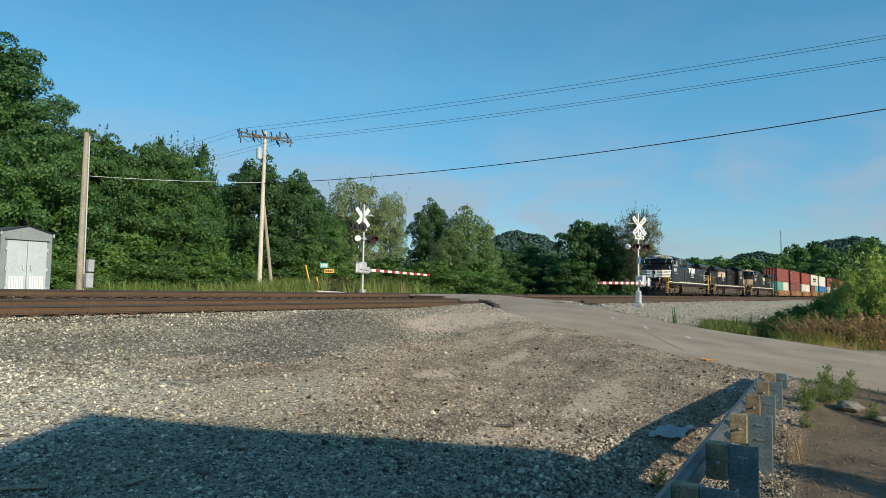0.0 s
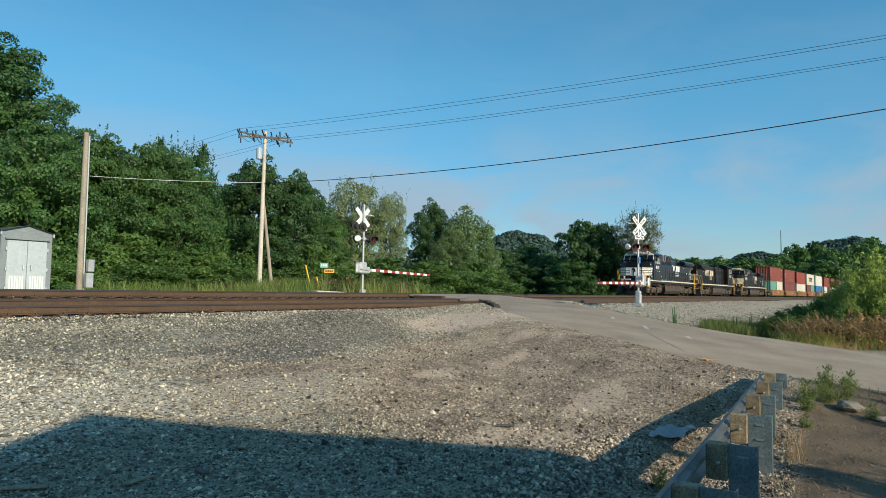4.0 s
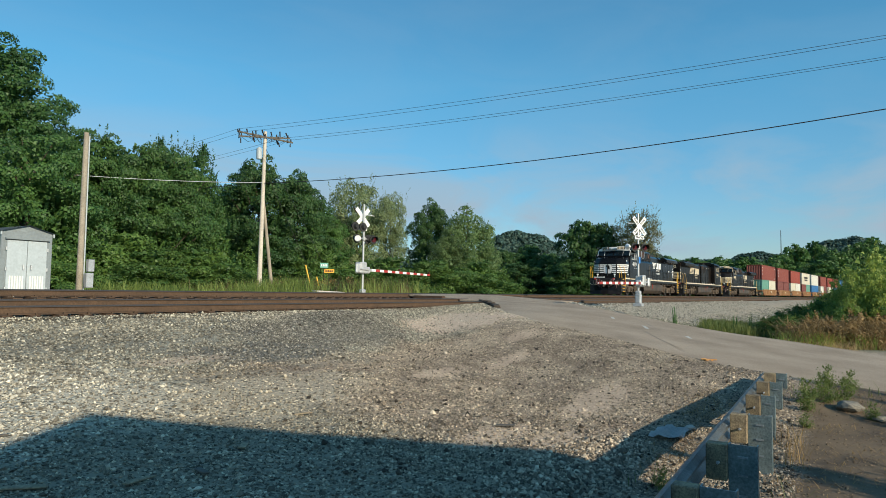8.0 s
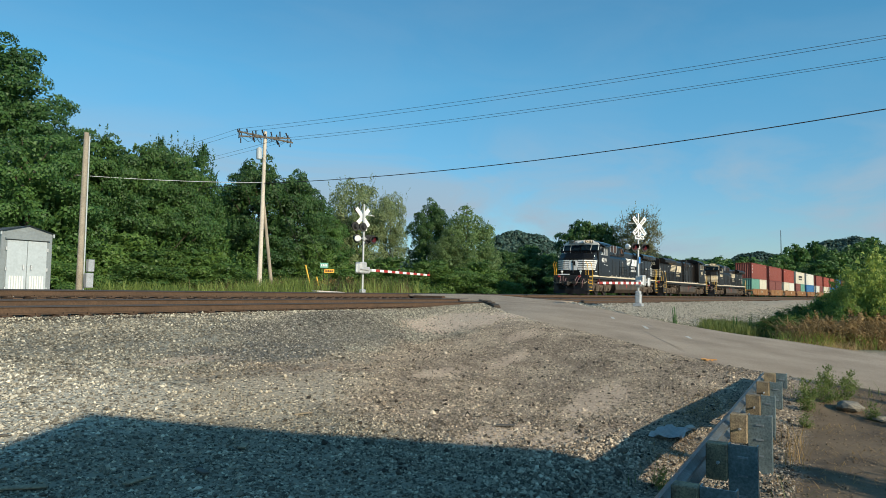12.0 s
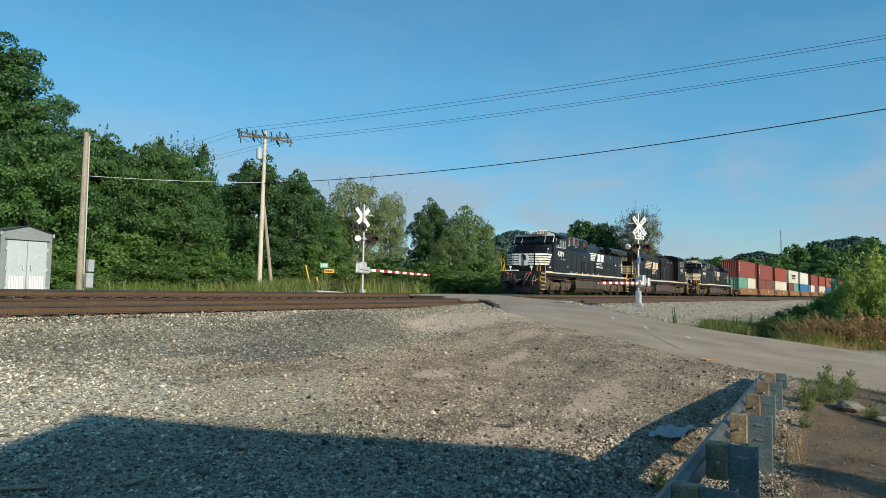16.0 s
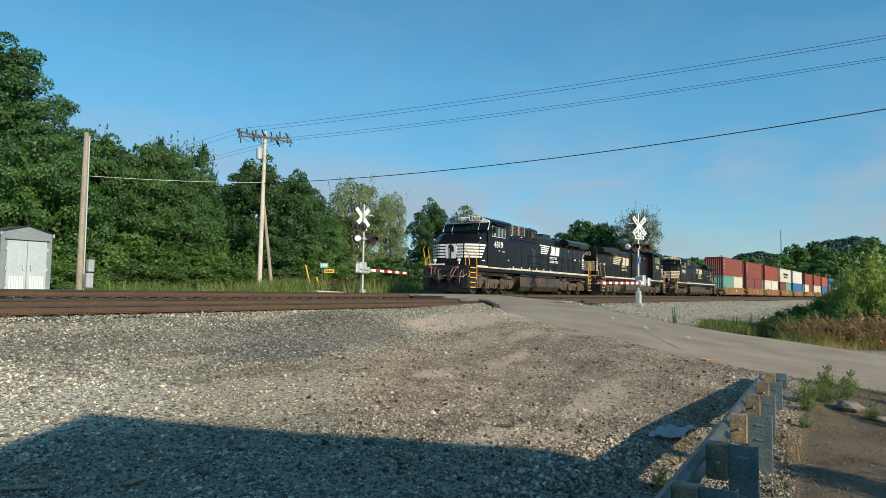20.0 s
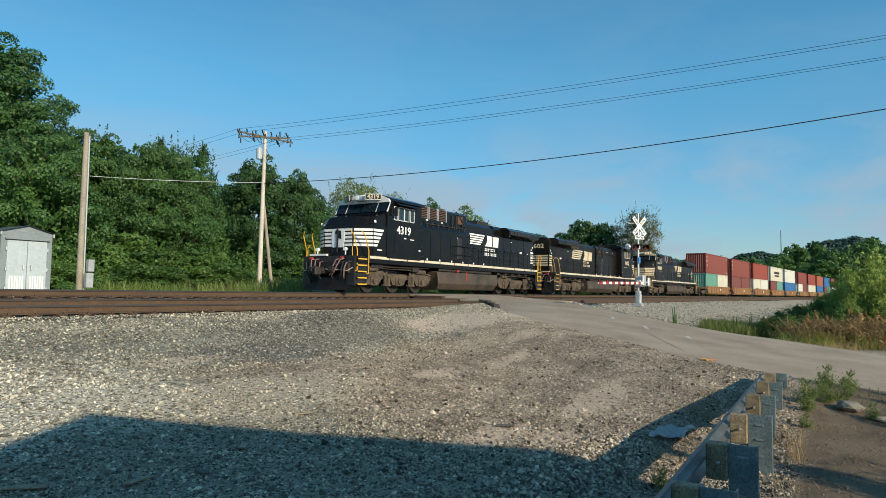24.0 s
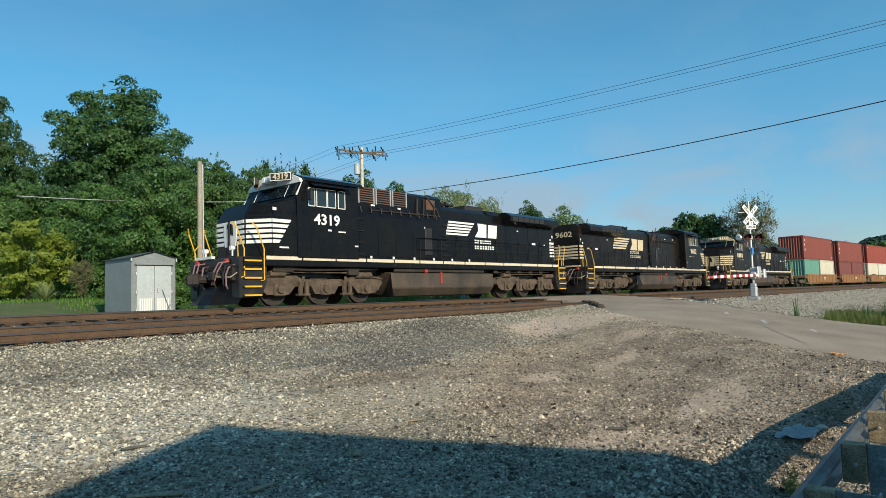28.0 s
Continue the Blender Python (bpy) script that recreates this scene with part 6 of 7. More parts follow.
def crown_mesh(name, seed, height, radius, low, outline, clumps, clump, leaves, size, material, flat=0.6, loose=0.0, inner=0.12, twigs=0.0):
    """A crown of leafy pads set in and on an uneven outline, each pad domed, with dark gaps between them."""
    rng = np.random.default_rng(seed)
    cs = []
    while len(cs) < clumps:
        u, a = rng.uniform(0.02, 1.0), rng.uniform(0, 2 * math.pi)
        edge = lerp_table(u, outline)
        if rng.uniform() > edge + 0.12:
            continue
        lump = 1.0 + 0.30 * noise.noise((math.cos(a) * 1.4, math.sin(a) * 1.4 + seed, u * 3.2)) + 0.16 * noise.noise((math.cos(a) * 4, math.sin(a) * 4 + seed, u * 8))
        d = radius * edge * lump * (1 - 0.42 * rng.uniform(0, 1) ** 1.7)
        z = low + (height - low) * u * (1 + 0.07 * noise.noise((math.cos(a) * 2, math.sin(a) * 2, seed + 5)))
        r = clump * rng.uniform(0.65, 1.35) * (0.6 + 0.4 * min(1.0, edge * 1.3))
        cs.append((d * math.cos(a), d * math.sin(a), z - r * flat * 0.6, r))
    C = np.array(cs)
    n = int(leaves * (1 - inner))
    w = C[:, 3] ** 2
    pick = rng.choice(len(C), n, p=w / w.sum())
    out = C[pick, :3] * np.array([1, 1, 0])
    out /= np.linalg.norm(out, axis=1)[:, None] + 1e-6
    d = rng.normal(0, 1, (n, 3)) + out * 0.55 + np.array([0, 0, 0.75])
    d /= np.linalg.norm(d, axis=1)[:, None]
    ragged = 0.72 + 0.36 * rng.uniform(0, 1, n) + loose * rng.exponential(0.5, n)
    p = C[pick, :3] + d * (C[pick, 3] * ragged)[:, None] * np.array([1, 1, flat])
    nn = d
    if twigs:
        # fine upward sprays past the outline
        k = int(n * twigs)
        s = C[rng.integers(0, len(C), k // 14 + 1)]
        way = s[:, :3] * np.array([0.5, 0.5, 0]) / radius + rng.normal(0, 0.25, (len(s), 3)) + np.array([0, 0, 0.9])
        i = rng.integers(0, len(s), k)
        p[:k] = s[i, :3] + way[i] * (s[i, 3] * rng.uniform(0.2, 2.1, k))[:, None] + rng.normal(0, 0.05, (k, 3)) * clump
    q = leaves - n
    pick = rng.integers(0, len(C), q)
    inside = C[pick, :3] * np.array([0.62, 0.62, 0.96]) + rng.normal(0, 0.5, (q, 3)) * clump
    v1, f1 = leaf_tris(p, nn, size, rng, 0.42)
    v2, f2 = leaf_tris(inside, rng.normal(0, 1, (q, 3)), size * 2.2, rng, 0.5)
    return mesh_of(name, np.concatenate([v1, v2]), np.concatenate([f1, f2 + len(v1)]), material), cs


def trunk_mesh(name, height, low, radius, cs, seed):
    """A tapered trunk in one piece, with limbs that reach into the crown."""
    rng = random.Random(seed)
    bm = B()
    r0 = 0.016 * height + 0.04
    n = 7
    prev = None
    for i in range(n):
        t = i / (n - 1)
        c = Vector((rng.uniform(-0.1, 0.1) * t, rng.uniform(-0.1, 0.1) * t, -0.3 + height * 0.74 * t))
        r = r0 * ((1 - 0.86 * t) + 0.5 * max(0.0, 0.08 - t) / 0.08)
        ring = [bm.verts.new(c + Vector((math.cos(k * 0.7854), math.sin(k * 0.7854), 0)) * r) for k in range(8)]
        if prev:
            for k in range(8):
                bm.faces.new((prev[k], prev[(k + 1) % 8], ring[(k + 1) % 8], ring[k]))
        prev = ring
    bm.faces.new(prev)
    for x, y, z, r in rng.sample(cs, min(len(cs), 26)):
        base = Vector((0, 0, min(max(low * 0.7, z - 0.8 * math.hypot(x, y) - 0.4), height * 0.7)))
        mid = Vector((x * 0.5, y * 0.5, (base.z + z) / 2 + 0.1))
        pipe(bm, [base, mid], r0 * 0.26, 5)
        pipe(bm, [mid, Vector((x, y, z))], r0 * 0.13, 4)
    me = bpy.data.meshes.new(name)
    bm.to_mesh(me)
    bm.free()
    me.materials.append(M_BARK)
    return me


KINDS = {}
for _n, _h, _r, _l, _out, _nc, _cr, _lv, _sz, _m, _fl, _lo, _tw in (
        ("maple", 19, 5.6, 1.0, DOME, 400, 0.9, 72000, 0.108, M_LEAFDARK, 0.55, 0.10, 0.0),
        ("broad", 10, 4.0, 0.4, ROUND, 190, 0.72, 46000, 0.075, M_LEAF, 0.6, 0.12, 0.0),
        ("broad2", 10, 3.5, 0.3, DOME, 170, 0.68, 44000, 0.075, M_LEAF, 0.6, 0.14, 0.01),
        ("oak", 11, 3.9, 0.8, ROUND, 210, 0.66, 46000, 0.078, M_LEAFDARK, 0.6, 0.14, 0.0),
        ("far", 10, 4.2, 0.3, DOME, 90, 0.95, 9000, 0.19, M_LEAF, 0.6, 0.12, 0.0),
        ("fardark", 10, 4.4, 0.3, DOME, 110, 0.9, 14000, 0.15, M_LEAFDARK, 0.6, 0.12, 0.0),
        ("pale", 10, 3.0, 0.2, VASE, 110, 0.72, 26000, 0.07, M_LEAFPALE, 0.75, 0.2, 0.04),
        ("willow", 10, 3.4, 0.2, ROUND, 130, 0.72, 28000, 0.078, M_LEAFMID, 0.75, 0.18, 0.04),
        ("airy", 10, 2.6, 1.6, VASE, 60, 0.62, 14000, 0.072, M_LEAFRUST, 0.8, 0.5, 0.25),
        ("feather", 10, 2.1, 2.0, SPIRE, 90, 0.5, 12000, 0.075, M_LEAFDARK, 0.8, 0.4, 0.35),
        ("lime", 4, 2.2, 0.6, DOME, 60, 0.42, 6000, 0.085, M_LEAFLIME, 0.4, 0.25, 0.05),
        ("bush", 3, 1.9, 0.0, MOUND, 60, 0.42, 13000, 0.052, M_VINE, 0.6, 0.25, 0.08),
        ("shrub", 3, 1.9, 0.0, MOUND, 60, 0.42, 12000, 0.055, M_SCRUB, 0.6, 0.25, 0.08),
        ("drybush", 1.2, 1.0, 0.0, MOUND, 40, 0.24, 2600, 0.05, M_DEAD, 0.7, 0.7, 0.35),
        ("scrub", 3, 1.9, 0.0, MOUND, 70, 0.42, 14000, 0.055, M_SCRUB, 0.65, 0.2, 0.06),
        ("weed", 0.5, 0.19, 0.02, SPIRE, 30, 0.07, 1400, 0.0125, M_WEEDLEAF, 0.8, 0.8, 0.6)):
    _crown, _cs = crown_mesh(_n + "_crown", 11 + len(KINDS), _h, _r, _l, _out, _nc, _cr, _lv, _sz, _m, _fl, _lo, 0.12, _tw)
    _top = float(np.percentile(np.array([p.co.z for p in _crown.vertices]), 99.9))
    KINDS[_n] = (_top, _crown, trunk_mesh(_n + "_trunk", _h, _l + 0.1 * _h, _r, _cs, 5 + len(KINDS)) if _h > 3.5 else None)

LABELS = {"broad": ("tree", "leafy broad green tree standing beyond the tracks"), "far": ("tree", "distant leafy green tree in a tree line"), "fardark": ("tree", "distant dark green tree in a tree line"), "broad2": ("tree", "full-crowned green tree in the trackside wood"), "maple": ("tree", "tall dark green maple-like tree with a domed crown"),
          "oak": ("tree", "dense dark green tree behind the utility pole"), "pale": ("tree", "pale grey-green tree with a loose open crown"), "willow": ("tree", "mid-green willow-like tree beyond the crossing"), "airy": ("tree", "thin tree with sparse rust-tinged foliage"), "feather": ("tree", "slender feathery green tree rising above the wood"), "lime": ("shrub", "yellow-green ornamental shrub by the lawn"),
          "bush": ("bush", "sunlit vine-covered bush beside the road"), "shrub": ("bush", "dark green bush beside the road"), "drybush": ("bush", "tangled brown dead weeds along the road edge"), "scrub": ("bush", "dense green scrub under the trees")}


def plant(kind, x, y, h, wide=1.0, turn=0.0, as_what=None):
    base, crown, trunk = KINDS[kind]
    cat, label = as_what or LABELS[kind]
    s = h / base
    T = thing(cat, pose(x, y, ground_z(x, y) - 0.05, 0, 0, turn), label, cat, "trees beyond the tracks" if cat == "tree" else "bushes")
    T.scale = (s * wide, s * wide, s)
    for n, me in (("trunk", trunk), ("crown", crown)):
        if me:
            o = new(n, me)
            o.parent = T


for kind, px, depth, h, wide, turn in (
        # the tall wood behind the shed
        ("maple", -26, 46, 18.5, 1.0, 20), ("maple", -335, 46, 18.4, 0.68, 60), ("maple", -560, 48, 16.5, 1.0, 200), ("broad2", -130, 46, 12.8, 0.7, 70), ("broad2", -430, 45, 13.5, 0.8, 130), ("broad", -175, 44, 10.5, 0.9, 320), ("broad2", -620, 44, 13, 1.1, 20),
        ("broad", 45, 37, 9.6, 1.0, 40), ("broad2", 140, 41, 10.7, 0.75, 200), ("broad", 205, 42, 10.6, 0.8, 90), ("broad2", 258, 44, 10.6, 0.85, 300), ("broad", 308, 46, 10.6, 0.68, 10), ("broad2", 350, 49, 9.6, 0.6, 140),
        ("broad2", -75, 38, 8.6, 1.0, 150), ("feather", 287, 48, 12.3, 0.7, 20), ("feather", 342, 48, 11.8, 0.74, 200), ("broad2", -250, 40, 9, 1.0, 30), ("broad", 90, 44, 9.4, 0.9, 260),
        # behind the utility pole and the far signal
        ("oak", 455, 54, 11.9, 0.95, 120), ("oak", 525, 56, 11.1, 0.75, 250), ("broad", 405, 56, 9.4, 0.62, 60), ("broad2", 572, 60, 8.3, 0.8, 60),
        ("pale", 632, 64, 11.9, 0.82, 30), ("pale", 690, 67, 11.0, 0.5, 200), ("willow", 600, 66, 9.6, 0.7, 300), ("oak", 762, 72, 11.0, 0.66, 10), ("willow", 828, 70, 9.9, 1.0, 100), ("willow", 862, 74, 7.0, 0.7, 300), ("willow", 790, 68, 7.4, 0.8, 210),
        # the dark trees down the line
        ("fardark", 893, 104, 7.6, 1.05, 10), ("fardark", 935, 106, 8.6, 0.9, 80), ("fardark", 972, 108, 7.4, 1.2, 170), ("fardark", 915, 100, 5.5, 1.6, 220),
        ("fardark", 1030, 98, 11.6, 0.82, 40), ("fardark", 1068, 97, 11.2, 0.72, 240), ("fardark", 1095, 99, 8.5, 0.9, 300), ("airy", 1130, 92, 13.2, 0.85, 20), ("fardark", 1010, 96, 6.0, 1.4, 130), ("fardark", 1130, 104, 7.5, 1.2, 330),
        # scrub along the foot of the wood
        ("scrub", 170, 37, 3.4, 1.5, 0), ("scrub", 260, 38, 3.2, 1.7, 60), ("scrub", 350, 43, 3.8, 1.6, 130), ("scrub", 430, 52, 3.4, 1.7, 210), ("scrub", 520, 53, 3.8, 1.5, 300), ("scrub", 385, 47, 5.2, 1.1, 20), ("scrub", 215, 39, 4.6, 1.2, 250),
        ("scrub", 600, 56, 4.2, 1.6, 20), ("scrub", 690, 55, 4.0, 1.6, 80), ("scrub", 770, 58, 4.0, 1.6, 140), ("scrub", 850, 62, 4.0, 1.7, 10), ("scrub", 110, 34, 3.0, 1.3, 40), ("scrub", 555, 55, 5.4, 1.0, 190),
        ("scrub", 30, 35, 3.0, 1.4, 10), ("lime", -226, 31, 4.4, 0.95, 0),
        # the tree line behind the train
        ("far", 1180, 190, 12.2, 1.3, 20), ("far", 1225, 192, 11.8, 1.4, 100), ("far", 1275, 195, 12.4, 1.4, 200), ("far", 1325, 190, 12.0, 1.4, 300), ("far", 1372, 230, 15, 1.2, 50),
        ("far", 1408, 262, 21.5, 0.9, 10), ("far", 1440, 268, 23, 0.85, 90), ("far", 1478, 255, 19, 1.0, 180), ("far", 1515, 270, 22, 1.0, 150), ("far", 1548, 280, 26, 0.9, 260), ("far", 1600, 290, 28, 1.0, 30), ("far", 1650, 290, 28, 1.1, 130), ("far", 1460, 240, 14, 1.4, 320)):
    plant(kind, *seen_at(px, depth), h, wide, turn)
for kind, px, depth, h, wide, turn in (
        ("bush", 1545, 37, 4.7, 0.75, 0), ("bush", 1500, 38, 3.4, 0.75, 70), ("bush", 1582, 35, 4.9, 0.8, 140), ("bush", 1455, 39, 2.3, 0.8, 200), ("bush", 1620, 33, 4.1, 1.0, 280), ("bush", 1418, 40, 1.2, 1.0, 30), ("bush", 1600, 43, 3.9, 1.1, 320),
        ("bush", 1470, 36.5, 2.5, 0.75, 40), ("bush", 1522, 35, 3.7, 0.7, 310), ("bush", 1560, 33, 3.8, 0.7, 170), ("bush", 1430, 37, 1.6, 0.9, 90), ("bush", 1490, 34, 2.2, 0.8, 10), ("bush", 1535, 32.6, 2.9, 0.7, 260),
        ("shrub", 1510, 34, 2.0, 0.9, 100), ("shrub", 1380, 39, 1.2, 1.0, 160), ("shrub", 1455, 36, 2.0, 0.9, 220), ("shrub", 1348, 34.4, 0.85, 1.2, 60), ("shrub", 1372, 33.6, 1.1, 1.1, 260), ("shrub", 1392, 33, 1.25, 1.0, 130), ("bush", 1415, 33.6, 1.3, 0.9, 80), ("shrub", 1405, 37, 1.6, 1.0, 15),
        ("shrub", 1430, 33.5, 1.5, 0.9, 10), ("shrub", 1485, 32.2, 1.7, 0.9, 120), ("shrub", 1560, 31.8, 2.0, 0.9, 240), ("shrub", 1395, 34.8, 1.2, 1.0, 300), ("shrub", 1620, 31, 2.2, 1.0, 50), ("shrub", 1355, 36.5, 0.9, 1.1, 200),
        ("drybush", 390, 44, 1.5, 1.5, 0), ("drybush", 440, 46, 1.3, 1.7, 60), ("drybush", 500, 45, 1.5, 1.5, 110), ("drybush", 545, 45, 1.3, 1.6, 170), ("drybush", 598, 46, 1.6, 1.4, 230), ("drybush", 340, 42, 1.3, 1.6, 290), ("drybush", 690, 50, 1.4, 1.6, 40),
        ("drybush", 1412, 31.8, 1.1, 1.2, 20), ("drybush", 1440, 31.0, 1.3, 1.2, 80), ("drybush", 1470, 30.4, 1.2, 1.2, 140), ("drybush", 1500, 30.0, 1.4, 1.1, 250), ("drybush", 1530, 29.7, 1.2, 1.2, 330), ("drybush", 1562, 29.6, 1.4, 1.2, 200),
        ("drybush", 1590, 29.3, 1.3, 1.2, 10), ("drybush", 1455, 32.0, 1.6, 1.0, 300), ("drybush", 1520, 31.2, 1.8, 1.0, 60), ("drybush", 1575, 30.8, 1.8, 1.0, 160)):
    plant(kind, *seen_at(px, depth), h, wide, turn)


def tufts(name, label, spots, blades, height, spread, material, seed, lean=0.35, width=0.012, category="grass", kind="stuff"):
    """Grass or weeds as one mesh of bent blades round the given spots."""
    rng = np.random.default_rng(seed)
    V, Fc = [], []
    k = 0
    for x, y in spots:
        for _ in range(blades):
            a, d = rng.uniform(0, 6.283), spread * math.sqrt(rng.uniform(0, 1))
            px, py = x + d * math.cos(a), y + d * math.sin(a)
            z = ground_z(px, py) - 0.03
            h, b = height * rng.uniform(0.4, 1.15), rng.uniform(0, 6.283)
            lean_b = lean * rng.uniform(0.4, 1.5)
            lx, ly = math.cos(b) * lean_b * h, math.sin(b) * lean_b * h
            wx, wy = -math.sin(b) * width, math.cos(b) * width
            drop = max(0.0, lean_b - 0.5) * 0.35 * h
            for u, up, w in ((0.0, 0.0, 1.0), (0.22, 0.5, 0.95), (0.58, 0.86, 0.7)):
                V += [(px + lx * u - wx * w, py + ly * u - wy * w, z + h * up), (px + lx * u + wx * w, py + ly * u + wy * w, z + h * up)]
            V.append((px + lx, py + ly, z + h - drop))
            Fc += [(k, k + 1, k + 3, k + 2), (k + 2, k + 3, k + 5, k + 4), (k + 4, k + 5, k + 6)]
            k += 7
    me = bpy.data.meshes.new(name)
    me.from_pydata(V, [], Fc)
    me.materials.append(material)
    tagged(new(name, me), label, category, kind=kind)


_r = random.Random(4)


def band(n, px0, px1, d0, d1):
    spots = [seen_at(_r.uniform(px0, px1), _r.uniform(d0, d1)) for _ in range(n)]
    return [p for p in spots if p[1] > 23.4 or p[1] < 10.5]


tufts("tall_grass", "tall green grass beyond the tracks", band(320, 160, 760, 30, 46), 32, 1.05, 0.7, M_LAWNGRASS, 1, 0.75, 0.012)
tufts("dry_weeds", "brownish seed-headed weeds beyond the tracks", band(150, 180, 720, 37, 47), 22, 1.2, 0.6, M_WEED, 2, 0.7, 0.011)
tufts("lawn", "mown green lawn beyond the tracks", band(220, -420, 60, 26, 40), 44, 0.22, 1.1, M_LAWN, 3, 0.4, 0.018)
tufts("bank_grass", "bright green grass on the bank by the road", band(60, 1252, 1350, 33, 38), 70, 0.5, 0.55, M_GRASS, 4, 0.5, 0.014)
tufts("dry_grass", "dry straw-coloured grass along the road edge", band(60, 1400, 1640, 27.9, 30.5), 26, 0.4, 0.6, M_DRY, 5, 1.5, 0.008)
tufts("dry_thatch", "bent dry stalks under the bushes", band(60, 1395, 1640, 29, 32.5), 26, 1.3, 0.7, M_DEAD, 6, 1.6, 0.011)
tufts("mixed_grass", "green grass mixed into the dry stalks", band(60, 1385, 1640, 28.8, 33), 40, 0.7, 0.6, M_VINE, 16, 0.8, 0.012)
for _x, _y, _h in ((13.7, 0.8, 0.42), (13.2, 0.75, 0.3), (14.3, 0.6, 0.36), (15.8, 0.5, 0.4), (15.9, 0.1, 0.36), (14.8, -0.7, 0.4), (15.8, -0.9, 0.45), (15.6, -1.4, 0.45), (7.9, 1.9, 0.26), (7.4, 0.6, 0.22), (13.3, -0.2, 0.3), (13.0, -0.6, 0.34), (13.6, -0.9, 0.42), (12.6, -1.1, 0.3), (14.0, 0.45, 0.34), (12.2, 0.7, 0.24), (12.9, -1.3, 0.44), (14.4, 0.2, 0.4)):
    plant("weed", _x, _y, _h * 1.25, 1.0, 90 * _x, ("weed", "leafy green weed growing beside the guardrail"))
tufts("verge_weeds", "thin green weed stalks beside the guardrail", [(13.9, 0.85), (14.4, 0.7), (15.3, 0.1), (15.5, -0.3), (15.7, -0.7), (15.3, -1.1), (13.2, 0.75), (7.6, 0.55), (7.9, 1.95)], 9, 0.36, 0.35, M_WEEDLEAF, 7, 0.7, 0.004)
tufts("verge_straw", "short dry straw on the bare verge", [(_r.uniform(7.5, 15.5), _r.uniform(-2.4, 0.75)) for _ in range(110)], 22, 0.035, 0.3, M_DRY, 8, 2.2, 0.003)
tufts("verge_litter", "dead brown stalks lying on the verge", [(_r.uniform(8.5, 15.8), _r.uniform(-2.6, 0.7)) for _ in range(90)], 16, 0.09, 0.35, M_DEAD, 18, 2.0, 0.004)
tufts("rail_straw", "dry straw lying along the guardrail", [(_r.uniform(8.5, 13.5), _r.uniform(1.7, 2.5)) for _ in range(50)], 34, 0.08, 0.35, M_DEAD, 9, 1.6, 0.004)
tufts("post_straw", "tall dry stalks beside a guardrail post", [(11.0, 0.85), (10.4, 0.78), (10.0, 0.75)], 20, 0.42, 0.2, M_DEAD, 12, 0.5, 0.004)
tufts("ballast_weeds", "single dark weed stalks on the bank", [seen_at(1195, 33), seen_at(1300, 35), seen_at(1328, 35), seen_at(1195, 33.2)], 9, 1.1, 0.12, M_LEAFDARK, 10, 0.12, 0.02)


def yucca(x, y):
    rng = np.random.default_rng(3)
    bm = B()
    z = ground_z(x, y)
    for i in range(90):
        a, e = rng.uniform(0, 6.283), rng.uniform(0.15, 1.35)
        d = Vector((math.cos(a) * math.cos(e), math.sin(a) * math.cos(e), math.sin(e)))
        side = d.cross(Vector((0, 0, 1))).normalized() * 0.03
        p = Vector((x, y, z + 0.1))
        ln = rng.uniform(0.8, 1.15)
        vs = [bm.verts.new(v) for v in (p - side * 0.6, p + side * 0.6, p + d * ln * 0.6 + side, p + d * ln, p + d * ln * 0.6 - side)]
        bm.faces.new(vs)
    tagged(part("yucca", bm, M_LEAFPALE, None), "spiky grey-green yucca on the lawn", "plant")


# an unseen dense shrub, added beside the building to throw shade on the verge
plant("shrub", 7.6, -6.0, 3.0, 0.58, 40, ("shrub", "unseen tall shrub added behind the viewer to shade the verge"))
yucca(*seen_at(-186, 29))
plant("airy", *seen_at(-106, 30), 2.2, 0.9, 0)


# ---- hills ----
def hill(name, px, dist, height, half, label, seed):
    """A wooded ridge: its body, and tree crowns all over it."""
    cx, cy = seen_at(px, dist)
    away = Vector((cx, cy, 0)).normalized()
    side = Vector((away.y, -away.x, 0))
    rng = np.random.default_rng(seed)

    def hz(u, v):
        return height * math.exp(-abs(u) ** 2.4) * math.exp(-(v * 1.3) ** 2) * (1 + 0.10 * noise.noise((u * 3, v * 3, seed)))
    nu, nv = 40, 10
    verts, faces = [], []
    for j in range(nv + 1):
        for i in range(nu + 1):
            u, v = -2.2 + 4.4 * i / nu, -1.6 + 3.2 * j / nv
            p = Vector((cx, cy, 0)) + side * (u * half) + away * (v * half * 0.6)
            verts.append((p.x, p.y, hz(u, v) - 3))
    for j in range(nv):
        for i in range(nu):
            a = j * (nu + 1) + i
            faces.append((a, a + 1, a + nu + 2, a + nu + 1))
    me = bpy.data.meshes.new(name)
    me.from_pydata(verts, [], faces)
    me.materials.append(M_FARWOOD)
    H = tagged(new(name, me), label, "hill", kind="structure")
    n = 5200
    C = np.zeros((n, 3))
    for k in range(n):
        u, v = rng.uniform(-2.0, 2.0), rng.uniform(-1.3, 0.25)
        p = Vector((cx, cy, 0)) + side * (u * half) + away * (v * half * 0.6)
        C[k] = (p.x, p.y, hz(u, v) - 1.5)
    size = dist * 0.0032
    d = rng.normal(0, 1, (n * 12, 3)) + np.array([0, 0, 0.6])
    d /= np.linalg.norm(d, axis=1)[:, None]
    pts = np.repeat(C, 12, 0) + d * (np.repeat(rng.uniform(0.6, 1.3, n), 12) * size)[:, None] * np.array([1, 1, 0.9])
    v, f = leaf_tris(pts, d + np.array([0, 0, 0.5]), size * 0.62, rng, 0.2)
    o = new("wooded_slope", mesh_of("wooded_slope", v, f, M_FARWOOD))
    o.parent = H


